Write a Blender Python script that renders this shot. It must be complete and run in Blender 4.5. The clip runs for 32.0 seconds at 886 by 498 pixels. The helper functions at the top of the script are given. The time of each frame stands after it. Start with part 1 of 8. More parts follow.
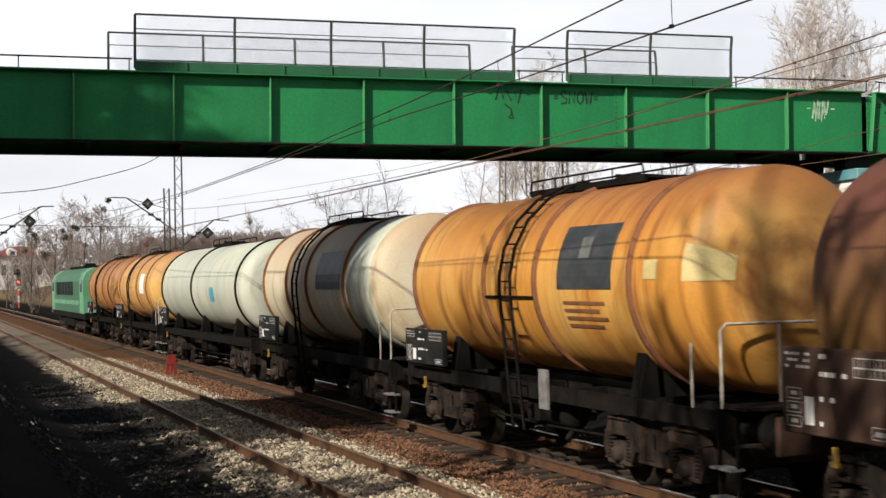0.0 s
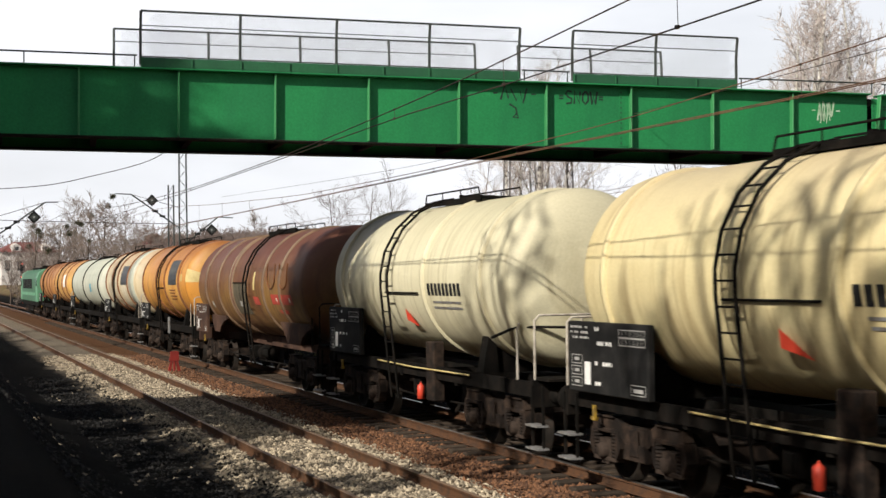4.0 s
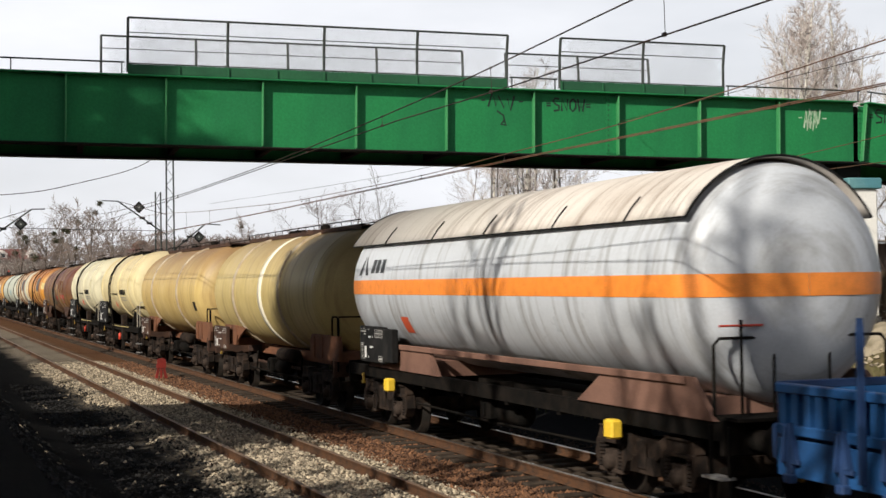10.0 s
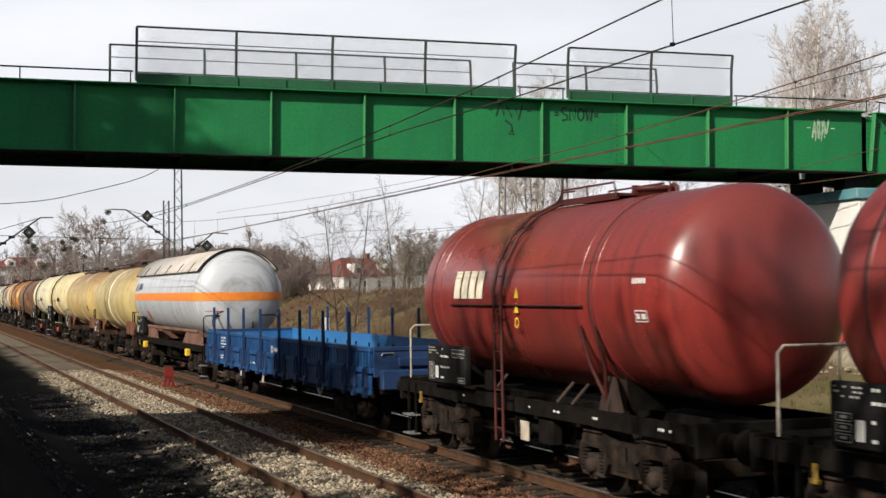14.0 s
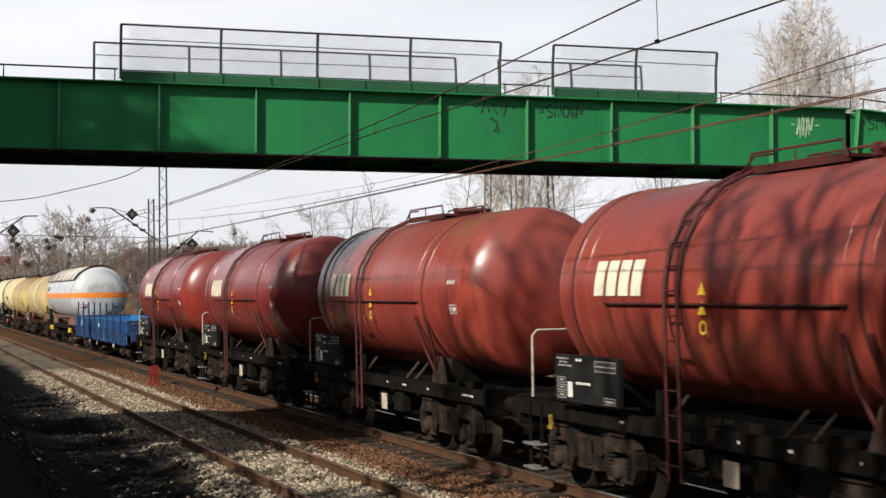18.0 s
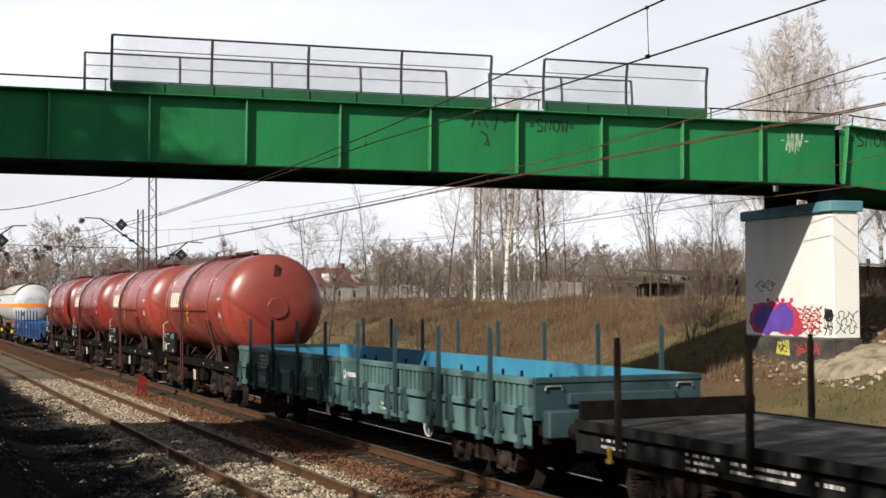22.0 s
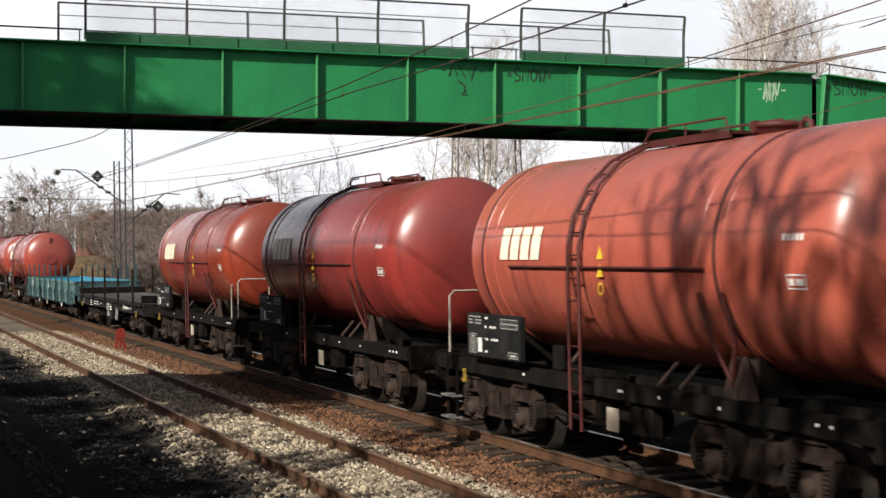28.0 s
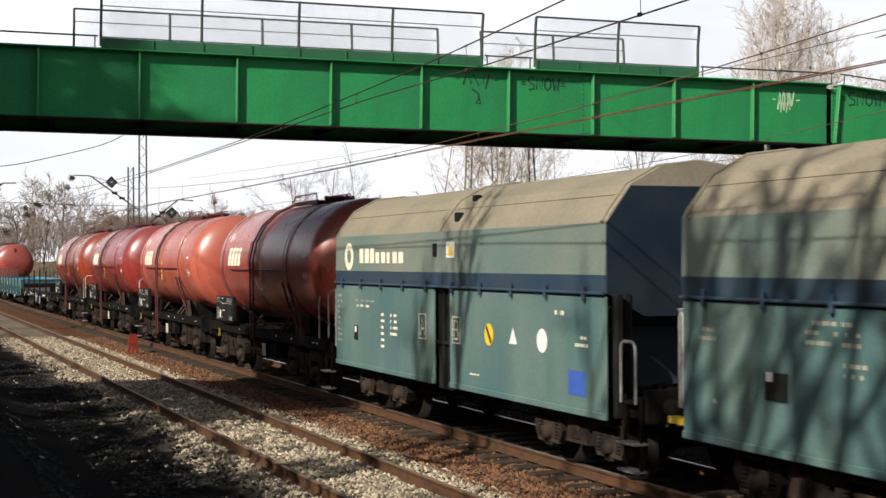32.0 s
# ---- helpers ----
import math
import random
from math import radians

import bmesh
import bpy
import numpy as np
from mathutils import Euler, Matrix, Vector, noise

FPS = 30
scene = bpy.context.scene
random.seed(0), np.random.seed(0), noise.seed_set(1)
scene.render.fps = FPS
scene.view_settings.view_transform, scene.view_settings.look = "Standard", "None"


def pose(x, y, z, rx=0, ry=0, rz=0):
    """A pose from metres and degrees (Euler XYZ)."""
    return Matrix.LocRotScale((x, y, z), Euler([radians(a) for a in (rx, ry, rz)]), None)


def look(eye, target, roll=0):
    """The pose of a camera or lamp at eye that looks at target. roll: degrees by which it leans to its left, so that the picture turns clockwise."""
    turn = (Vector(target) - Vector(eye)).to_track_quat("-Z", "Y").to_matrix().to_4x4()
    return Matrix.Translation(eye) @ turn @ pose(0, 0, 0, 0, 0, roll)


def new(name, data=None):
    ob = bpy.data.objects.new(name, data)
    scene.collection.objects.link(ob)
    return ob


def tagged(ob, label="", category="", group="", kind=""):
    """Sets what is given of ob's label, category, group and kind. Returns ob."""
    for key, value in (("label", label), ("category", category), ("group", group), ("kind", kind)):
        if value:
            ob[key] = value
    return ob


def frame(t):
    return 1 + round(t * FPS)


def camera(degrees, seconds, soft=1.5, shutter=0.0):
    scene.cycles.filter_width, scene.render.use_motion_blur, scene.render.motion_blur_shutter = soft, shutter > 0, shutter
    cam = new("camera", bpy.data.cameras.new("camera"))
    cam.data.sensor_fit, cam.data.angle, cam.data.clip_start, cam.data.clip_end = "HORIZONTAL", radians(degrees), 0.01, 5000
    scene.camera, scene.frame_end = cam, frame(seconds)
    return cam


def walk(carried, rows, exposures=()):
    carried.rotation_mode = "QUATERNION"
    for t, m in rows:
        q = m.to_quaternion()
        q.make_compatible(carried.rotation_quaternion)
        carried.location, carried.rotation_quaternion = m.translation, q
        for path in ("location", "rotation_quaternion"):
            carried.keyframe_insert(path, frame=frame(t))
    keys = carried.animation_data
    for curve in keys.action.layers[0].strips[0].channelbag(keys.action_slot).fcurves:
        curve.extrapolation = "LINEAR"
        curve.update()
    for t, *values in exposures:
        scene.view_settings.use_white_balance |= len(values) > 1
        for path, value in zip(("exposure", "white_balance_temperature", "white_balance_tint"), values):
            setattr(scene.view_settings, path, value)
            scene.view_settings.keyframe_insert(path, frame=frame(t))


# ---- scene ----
# The camera stands on a bank beside the line and only turns in the hand.
# World: y runs along the line, away; x to the right; z = 0 at the rail heads.
EYE = (0.0, 0.0, 2.95)
LENS = 34.82
TURNS = [
    (0, 91.09, 1.27, -20.55), (0.5, 91.09, 1.20, -20.46), (1, 91.15, 1.16, -20.42), (1.5, 91.22, 1.22, -20.34),
    (2, 91.15, 1.05, -20.27), (2.5, 91.05, 1.07, -20.35), (3, 91.02, 1.07, -20.37), (3.5, 91.04, 0.85, -20.49),
    (5.5, 91.07, 0.76, -20.17), (6, 91.15, 0.74, -20.13), (6.5, 91.40, 0.77, -20.01), (7, 91.49, 0.73, -19.94),
    (7.5, 91.43, 0.93, -20.13), (8, 91.31, 0.96, -20.36), (8.5, 91.28, 0.93, -20.63), (9, 91.23, 0.88, -20.83),
    (9.5, 91.19, 0.98, -21.00), (10, 91.33, 0.80, -20.91), (10.5, 91.36, 0.78, -20.71), (11, 91.38, 0.84, -20.56),
    (11.5, 91.47, 0.72, -20.53), (12, 91.73, 0.76, -20.69), (12.5, 91.67, 0.73, -20.58), (13, 91.60, 0.73, -20.59),
    (13.5, 91.67, 0.74, -20.63), (14, 91.71, 0.67, -20.60), (14.5, 91.89, 0.67, -20.58), (16.5, 92.03, 0.71, -20.48),
    (17, 91.86, 0.78, -20.60), (17.5, 91.73, 0.79, -20.99), (18, 91.60, 0.84, -21.18), (18.5, 91.75, 0.60, -21.34),
    (19, 91.91, 0.60, -21.72), (19.5, 92.04, 0.64, -21.45), (20, 91.97, 0.56, -21.37), (20.5, 91.91, 0.43, -21.34),
    (21, 91.92, 0.35, -21.56), (21.5, 92.15, 0.29, -21.65), (22, 92.12, 0.41, -21.62), (22.5, 92.10, 0.22, -21.71),
    (23, 92.07, 0.20, -21.87), (23.5, 92.52, 0.07, -21.98), (24, 92.12, 0.19, -22.18), (24.5, 91.21, 0.30, -22.33),
    (25, 90.60, 0.39, -22.48), (25.5, 90.05, 0.56, -22.43), (27.5, 90.27, 0.54, -22.58), (28, 90.10, 0.69, -22.51),
    (28.5, 89.98, 0.62, -22.51), (29, 90.15, 0.45, -22.41), (29.5, 90.29, 0.30, -22.38), (30, 90.28, 0.51, -22.31),
    (30.5, 90.41, 0.42, -22.30), (31, 90.46, 0.47, -22.16), (31.5, 90.45, 0.39, -22.03), (32, 90.43, 0.30, -21.99),
]
RUN = [(0, 0.00), (2, 17.11), (4, 34.25), (6, 51.34), (8, 68.21), (10, 84.64), (12, 100.57), (14, 116.31), (16, 131.92), (18, 147.00), (20, 161.60), (22, 176.23), (24, 191.05), (26, 205.98), (28, 221.03), (30, 236.15), (32, 251.28)]
cam = camera(LENS, 32.0, soft=1.5, shutter=0.22)
walk(cam, [(t, pose(*EYE, rx, ry, rz)) for t, rx, ry, rz in TURNS],
     [(0, 0.25), (7, 0.2), (9.5, 0.13), (13, 0.08), (18, 0.09), (20, 0.15), (22, 0.2), (26, 0.32), (32, 0.36)])

# ---- light ----
world = bpy.data.worlds.new("world")
scene.world = world
world.use_nodes = True
SUN_TO = Vector((-1.3, -0.75, 1.0)).normalized()


def make_sky():
    nt = world.node_tree
    nt.nodes.clear()
    out = nt.nodes.new("ShaderNodeOutputWorld")
    bg = nt.nodes.new("ShaderNodeBackground")
    sky = nt.nodes.new("ShaderNodeTexSky")
    sky.sky_type = "NISHITA"
    sky.sun_disc = False
    sky.sun_elevation = math.asin(SUN_TO.z)
    sky.sun_rotation = math.atan2(SUN_TO.x, SUN_TO.y)
    sky.dust_density = 3.0
    sky.air_density = 1.2
    # thin bright cloud veil
    tc = nt.nodes.new("ShaderNodeTexCoord")
    mp = nt.nodes.new("ShaderNodeMapping")
    mp.inputs["Scale"].default_value = (1.0, 1.0, 3.5)
    nz = nt.nodes.new("ShaderNodeTexNoise")
    nz.inputs["Scale"].default_value = 2.6
    nz.inputs["Detail"].default_value = 6.0
    rp = nt.nodes.new("ShaderNodeValToRGB")
    rp.color_ramp.elements[0].position = 0.35
    rp.color_ramp.elements[0].color = (0.72, 0.72, 0.72, 1)
    rp.color_ramp.elements[1].position = 0.66
    rp.color_ramp.elements[1].color = (1, 1, 1, 1)
    mx = nt.nodes.new("ShaderNodeMix")
    mx.data_type = "RGBA"
    mx.inputs["B"].default_value = (18.6, 18.9, 19.9, 1)
    # the haze is thick towards the horizon and thin overhead
    L = nt.links.new
    sep = nt.nodes.new("ShaderNodeSeparateXYZ")
    L(tc.outputs["Generated"], sep.inputs["Vector"])
    mr = nt.nodes.new("ShaderNodeMapRange")
    mr.interpolation_type = "SMOOTHSTEP"
    mr.inputs["From Min"].default_value = 0.2
    mr.inputs["From Max"].default_value = 0.33
    mr.inputs["To Min"].default_value = 1.0
    mr.inputs["To Max"].default_value = 0.03
    L(sep.outputs["Z"], mr.inputs["Value"])
    thin = nt.nodes.new("ShaderNodeMath")
    thin.operation = "MULTIPLY"
    L(rp.outputs["Color"], thin.inputs[0])
    L(mr.outputs["Result"], thin.inputs[1])
    L(tc.outputs["Generated"], mp.inputs["Vector"])
    L(mp.outputs["Vector"], nz.inputs["Vector"])
    L(nz.outputs["Fac"], rp.inputs["Fac"])
    L(thin.outputs[0], mx.inputs["Factor"])
    L(sky.outputs["Color"], mx.inputs["A"])
    L(mx.outputs["Result"], bg.inputs["Color"])
    bg.inputs["Strength"].default_value = 0.05
    L(bg.outputs["Background"], out.inputs["Surface"])


make_sky()
sun_data = bpy.data.lights.new("sun", "SUN")
sun_data.energy = 5.0
sun_data.angle = radians(0.65)
sun_data.color = (1.0, 0.94, 0.84)
sun = new("sun", sun_data)
sun.matrix_world = look((-40, -20, 40), tuple(Vector((-40, -20, 40)) - SUN_TO * 10))


# ---- materials ----
def nodes_of(name):
    m = bpy.data.materials.new(name)
    m.use_nodes = True
    nt = m.node_tree
    return m, nt, nt.nodes["Principled BSDF"]


def noise_node(nt, scale, detail=4.0, stretch=(1, 1, 1), rough=0.55, space="Object"):
    tc = nt.nodes.new("ShaderNodeTexCoord")
    mp = nt.nodes.new("ShaderNodeMapping")
    mp.inputs["Scale"].default_value = stretch
    nz = nt.nodes.new("ShaderNodeTexNoise")
    nz.inputs["Scale"].default_value = scale
    nz.inputs["Detail"].default_value = detail
    nz.inputs["Roughness"].default_value = rough
    nt.links.new(tc.outputs[space], mp.inputs["Vector"])
    nt.links.new(mp.outputs["Vector"], nz.inputs["Vector"])
    return nz.outputs["Fac"]


def ramp(nt, fac, lo, hi, c0=(0, 0, 0, 1), c1=(1, 1, 1, 1)):
    r = nt.nodes.new("ShaderNodeValToRGB")
    r.color_ramp.elements[0].position = lo
    r.color_ramp.elements[0].color = c0
    r.color_ramp.elements[1].position = hi
    r.color_ramp.elements[1].color = c1
    nt.links.new(fac, r.inputs["Fac"])
    return r.outputs["Color"]


def blend(nt, fac, a, b, kind="MIX"):
    x = nt.nodes.new("ShaderNodeMix")
    x.data_type = "RGBA"
    x.blend_type = kind
    for key, v in (("A", a), ("B", b)):
        if isinstance(v, tuple):
            x.inputs[key].default_value = (*v, 1) if len(v) == 3 else v
        else:
            nt.links.new(v, x.inputs[key])
    if isinstance(fac, float):
        x.inputs["Factor"].default_value = fac
    else:
        nt.links.new(fac, x.inputs["Factor"])
    return x.outputs["Result"]


def bump(nt, bsdf, fac, strength, dist=0.01):
    b = nt.nodes.new("ShaderNodeBump")
    b.inputs["Strength"].default_value = strength
    b.inputs["Distance"].default_value = dist
    nt.links.new(fac, b.inputs["Height"])
    nt.links.new(b.outputs["Normal"], bsdf.inputs["Normal"])


def worn(name, base, worn_to, rough=0.6, metal=0.0, scale=3.0, fine=40.0, amount=(0.42, 0.7), stretch=(1, 1, 1), bumpy=0.25, vary=0.0, spec=None):
    """A surface in two scales: large stains towards worn_to, and fine grain."""
    m, nt, p = nodes_of(name)
    big = noise_node(nt, scale, 5.0, stretch)
    small = noise_node(nt, fine, 3.0)
    c = blend(nt, ramp(nt, big, *amount), base, worn_to)
    c = blend(nt, 0.5, c, ramp(nt, small, 0.25, 0.75, (0.72, 0.72, 0.72, 1), (1.25, 1.25, 1.25, 1)), "MULTIPLY")
    if vary:
        info = nt.nodes.new("ShaderNodeObjectInfo")
        c = blend(nt, vary, c, ramp(nt, info.outputs["Random"], 0.0, 1.0, (0.5, 0.5, 0.5, 1), (1.5, 1.45, 1.4, 1)), "MULTIPLY")
    nt.links.new(c, p.inputs["Base Color"])
    p.inputs["Roughness"].default_value = rough
    p.inputs["Metallic"].default_value = metal
    p.inputs["Specular IOR Level"].default_value = spec if spec is not None else (0.12 if rough >= 0.75 else 0.4)
    bump(nt, p, small, bumpy)
    return m


def tank_paint(name, base, patch, streak, crown=None, rough=0.5, crown_from=2.9, crown_to=4.1, patch_amount=(0.45, 0.68), gloss=0.4):
    """Weathered tank paint: patches, runs that follow the shell's fall, and a settled crown of soot or rust."""
    m, nt, p = nodes_of(name)
    tc = nt.nodes.new("ShaderNodeTexCoord")
    sep = nt.nodes.new("ShaderNodeSeparateXYZ")
    nt.links.new(tc.outputs["Object"], sep.inputs["Vector"])
    n1 = noise_node(nt, 0.55, 6.0)
    n2 = noise_node(nt, 1.0, 5.0, (0.5, 5.0, 0.35), 0.65)
    n3 = noise_node(nt, 26.0, 4.0)
    c = blend(nt, ramp(nt, n1, *patch_amount), base, patch)
    c = blend(nt, ramp(nt, n2, 0.5, 0.72), c, streak)

    def by_height(lo, hi, wobble):
        mr = nt.nodes.new("ShaderNodeMapRange")
        mr.inputs["From Min"].default_value = lo
        mr.inputs["From Max"].default_value = hi
        nt.links.new(sep.outputs["Z"], mr.inputs["Value"])
        a = nt.nodes.new("ShaderNodeMath")
        a.operation = "MULTIPLY_ADD"
        nt.links.new(noise_node(nt, 1.3, 5.0, (0.6, 1.6, 0.5)), a.inputs[0])
        a.inputs[1].default_value = wobble
        nt.links.new(mr.outputs["Result"], a.inputs[2])
        b = nt.nodes.new("ShaderNodeMath")
        b.operation = "SUBTRACT"
        nt.links.new(a.outputs[0], b.inputs[0])
        b.inputs[1].default_value = wobble * 0.5
        b.use_clamp = True
        return b.outputs[0]

    if crown:
        c = blend(nt, by_height(crown_from, crown_to, 0.7), c, crown)
    c = blend(nt, 0.35, c, ramp(nt, n3, 0.25, 0.75, (0.75, 0.75, 0.75, 1), (1.2, 1.2, 1.2, 1)), "MULTIPLY")
    nt.links.new(c, p.inputs["Base Color"])
    p.inputs["Specular IOR Level"].default_value = gloss
    nt.links.new(ramp(nt, n1, 0.3, 0.8, (rough - 0.1,) * 3 + (1,), (rough + 0.2,) * 3 + (1,)), p.inputs["Roughness"])
    bump(nt, p, n1, 0.08, 0.03)
    return m


def plain(name, c, rough=0.6, metal=0.0):
    return worn(name, c, tuple(v * 0.8 for v in c), rough, metal, 6.0, 60.0, (0.45, 0.75), bumpy=0.1)


def glow(name, c, strength):
    m, nt, p = nodes_of(name)
    p.inputs["Base Color"].default_value = (*c, 1)
    p.inputs["Emission Color"].default_value = (*c, 1)
    p.inputs["Emission Strength"].default_value = strength
    return m


IRON = worn("grimy_underframe", (0.006, 0.0056, 0.005), (0.014, 0.011, 0.009), 0.85, 0.0, 4.0, spec=0.06)
BOGIE = worn("bogie_iron", (0.013, 0.010, 0.0085), (0.044, 0.029, 0.021), 0.85, 0.0, 5.0)
AXLEBOX = worn("dusty_axle_box", (0.046, 0.033, 0.026), (0.020, 0.015, 0.012), 0.85, 0.0, 6.0)
WHEEL = worn("wheel_steel", (0.014, 0.012, 0.010), (0.032, 0.023, 0.018), 0.75, 0.1, 5.0)
BLACK = worn("black_board", (0.010, 0.010, 0.010), (0.024, 0.023, 0.022), 0.75, 0.0, 3.0)
WHITE = plain("white_marking", (0.74, 0.73, 0.70), 0.7)
DULL_WHITE = plain("dull_white_marking", (0.40, 0.39, 0.37), 0.7)
DULL_CREAM = plain("dull_cream_marking", (0.36, 0.34, 0.27), 0.7)
PALE = plain("cream_marking", (0.80, 0.74, 0.58), 0.7)
YELLOW = plain("yellow_paint", (0.75, 0.50, 0.04), 0.5)
HOOK = worn("grimy_yellow", (0.36, 0.23, 0.03), (0.12, 0.08, 0.03), 0.6, 0.0, 8.0)
RED = plain("red_paint", (0.62, 0.06, 0.03), 0.5)
ORANGE = plain("orange_band", (0.86, 0.26, 0.04), 0.45)
STEEL = worn("galvanised_steel", (0.33, 0.33, 0.33), (0.20, 0.17, 0.14), 0.5, 0.5, 6.0)
RAIL = worn("rusty_rail", (0.104, 0.052, 0.028), (0.056, 0.036, 0.026), 0.75, 0.1, 6.0, 50.0)
RAILTOP = worn("worn_rail_head", (0.55, 0.53, 0.50), (0.30, 0.25, 0.21), 0.3, 0.9, 2.0, 60.0, stretch=(1, 0.1, 1))
RAILTOP2 = worn("dull_rail_head", (0.28, 0.19, 0.13), (0.20, 0.13, 0.09), 0.55, 0.5, 2.0, 60.0, stretch=(1, 0.1, 1))
SLEEPER = worn("old_timber", (0.060, 0.045, 0.033), (0.030, 0.024, 0.020), 0.9, 0.0, 3.0, 30.0, stretch=(1, 6, 1), vary=0.5)
GREEN = worn("bridge_green", (0.018, 0.212, 0.066), (0.014, 0.130, 0.050), 0.6, 0.0, 0.8, 20.0, (0.35, 0.75), (1, 1, 0.35), 0.06, 0.0, 0.2)
GREEN_EDGE = worn("bridge_green_edge", (0.045, 0.24, 0.085), (0.018, 0.16, 0.055), 0.5, 0.0, 4.0, 30.0, (0.4, 0.8), (1, 1, 0.3), 0.05)
KERB_GREEN = worn("dull_kerb_green", (0.014, 0.10, 0.040), (0.012, 0.065, 0.032), 0.7, 0.0, 1.0, 20.0, (0.35, 0.75))
# Near black: the shade under the bridge is put into this colour.
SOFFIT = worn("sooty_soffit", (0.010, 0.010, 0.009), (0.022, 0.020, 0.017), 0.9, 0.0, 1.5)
FENCE = worn("dark_fence_steel", (0.038, 0.045, 0.042), (0.063, 0.070, 0.063), 0.6, 0.3, 5.0)
MESH = worn("wire_mesh", (0.30, 0.31, 0.31), (0.20, 0.20, 0.20), 0.5, 0.6, 5.0)
LIME = worn("whitewashed_concrete", (0.78, 0.77, 0.73), (0.66, 0.64, 0.59), 0.85, 0.0, 1.1, 30.0, (0.5, 0.85), (1, 1, 0.4), 0.04)
PLINTH = worn("tarred_plinth", (0.05, 0.047, 0.044), (0.11, 0.10, 0.09), 0.9, 0.0, 2.0)
TEAL = worn("teal_cap_paint", (0.075, 0.22, 0.26), (0.16, 0.32, 0.33), 0.7, 0.0, 1.5)
CONCRETE = worn("raw_concrete", (0.36, 0.34, 0.31), (0.22, 0.21, 0.19), 0.9, 0.0, 1.2)
WIRE = worn("dark_wire", (0.04, 0.035, 0.032), (0.10, 0.06, 0.04), 0.6, 0.5, 3.0)
COPPER = worn("weathered_copper_wire", (0.20, 0.105, 0.06), (0.10, 0.06, 0.04), 0.6, 0.4, 3.0)
BARK = worn("grey_brown_bark", (0.115, 0.088, 0.070), (0.07, 0.055, 0.045), 0.95, 0.0, 4.0, 40.0, stretch=(1, 1, 0.3))
TWIG = worn("bare_twigs", (0.150, 0.108, 0.088), (0.095, 0.07, 0.058), 0.95, 0.0, 2.0)
# Distance haze is painted into these two twig colours, paler than TWIG.
FARHAZETWIG = worn("far_bare_twigs", (0.27, 0.225, 0.20), (0.19, 0.155, 0.135), 0.95, 0.0, 0.6)
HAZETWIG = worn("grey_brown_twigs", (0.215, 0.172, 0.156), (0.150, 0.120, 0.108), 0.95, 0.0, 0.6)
BIRCH = worn("birch_bark", (0.62, 0.59, 0.53), (0.11, 0.095, 0.085), 0.85, 0.0, 3.0, 30.0, (0.52, 0.62), (1, 1, 3.0))
OLIVE = worn("budding_twigs", (0.15, 0.135, 0.07), (0.11, 0.095, 0.055), 0.95, 0.0, 2.0)
DRYGRASS = worn("dry_grass", (0.27, 0.205, 0.115), (0.165, 0.12, 0.066), 0.95, 0.0, 0.35, 8.0)
REED = worn("brown_reed", (0.135, 0.082, 0.054), (0.185, 0.128, 0.080), 0.95, 0.0, 0.5, 8.0)
MOSS = worn("green_grass", (0.085, 0.092, 0.032), (0.14, 0.125, 0.055), 0.95, 0.0, 0.5, 8.0)
GLASS_DARK = plain("dark_window_glass", (0.02, 0.025, 0.03), 0.1)


def ground_paint():
    m, nt, p = nodes_of("trackside_ground")
    tc = nt.nodes.new("ShaderNodeTexCoord")
    sep = nt.nodes.new("ShaderNodeSeparateXYZ")
    nt.links.new(tc.outputs["Object"], sep.inputs["Vector"])
    n1 = noise_node(nt, 0.5, 6.0)
    n2 = noise_node(nt, 9.0, 6.0, rough=0.7)

    def across(lo, hi):
        mr = nt.nodes.new("ShaderNodeMapRange")
        mr.inputs["From Min"].default_value = lo
        mr.inputs["From Max"].default_value = hi
        ad = nt.nodes.new("ShaderNodeMath")
        ad.operation = "MULTIPLY_ADD"
        nt.links.new(n1, ad.inputs[0])
        ad.inputs[1].default_value = 1.2
        nt.links.new(sep.outputs["X"], ad.inputs[2])
        nt.links.new(ad.outputs[0], mr.inputs["Value"])
        return mr.outputs["Result"]

    # Dark cinder taken to near black, with the bank's shade in the colour.
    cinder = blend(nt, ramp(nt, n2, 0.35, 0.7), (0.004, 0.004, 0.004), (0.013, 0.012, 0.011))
    gravel = blend(nt, ramp(nt, n2, 0.3, 0.7), (0.10, 0.082, 0.062), (0.22, 0.185, 0.14))
    rusty = blend(nt, ramp(nt, n2, 0.3, 0.7), (0.055, 0.028, 0.016), (0.14, 0.072, 0.038))
    n0 = noise_node(nt, 0.16, 4.0)
    turf = blend(nt, ramp(nt, n1, 0.35, 0.65), (0.165, 0.125, 0.070), (0.085, 0.078, 0.036))
    turf = blend(nt, ramp(nt, n0, 0.46, 0.56), turf, (0.115, 0.074, 0.047))
    # The cinder edge reaches towards the rail to stand in for shade there.
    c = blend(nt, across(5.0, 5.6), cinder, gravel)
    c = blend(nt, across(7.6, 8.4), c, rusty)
    # Shade under and beyond the train, painted as near-black ground.
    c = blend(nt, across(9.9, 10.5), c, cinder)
    c = blend(nt, across(16.4, 17.4), c, turf)
    nt.links.new(c, p.inputs["Base Color"])
    p.inputs["Roughness"].default_value = 0.95
    p.inputs["Specular IOR Level"].default_value = 0.02
    bump(nt, p, n2, 0.6, 0.06)
    return m


GROUND = ground_paint()


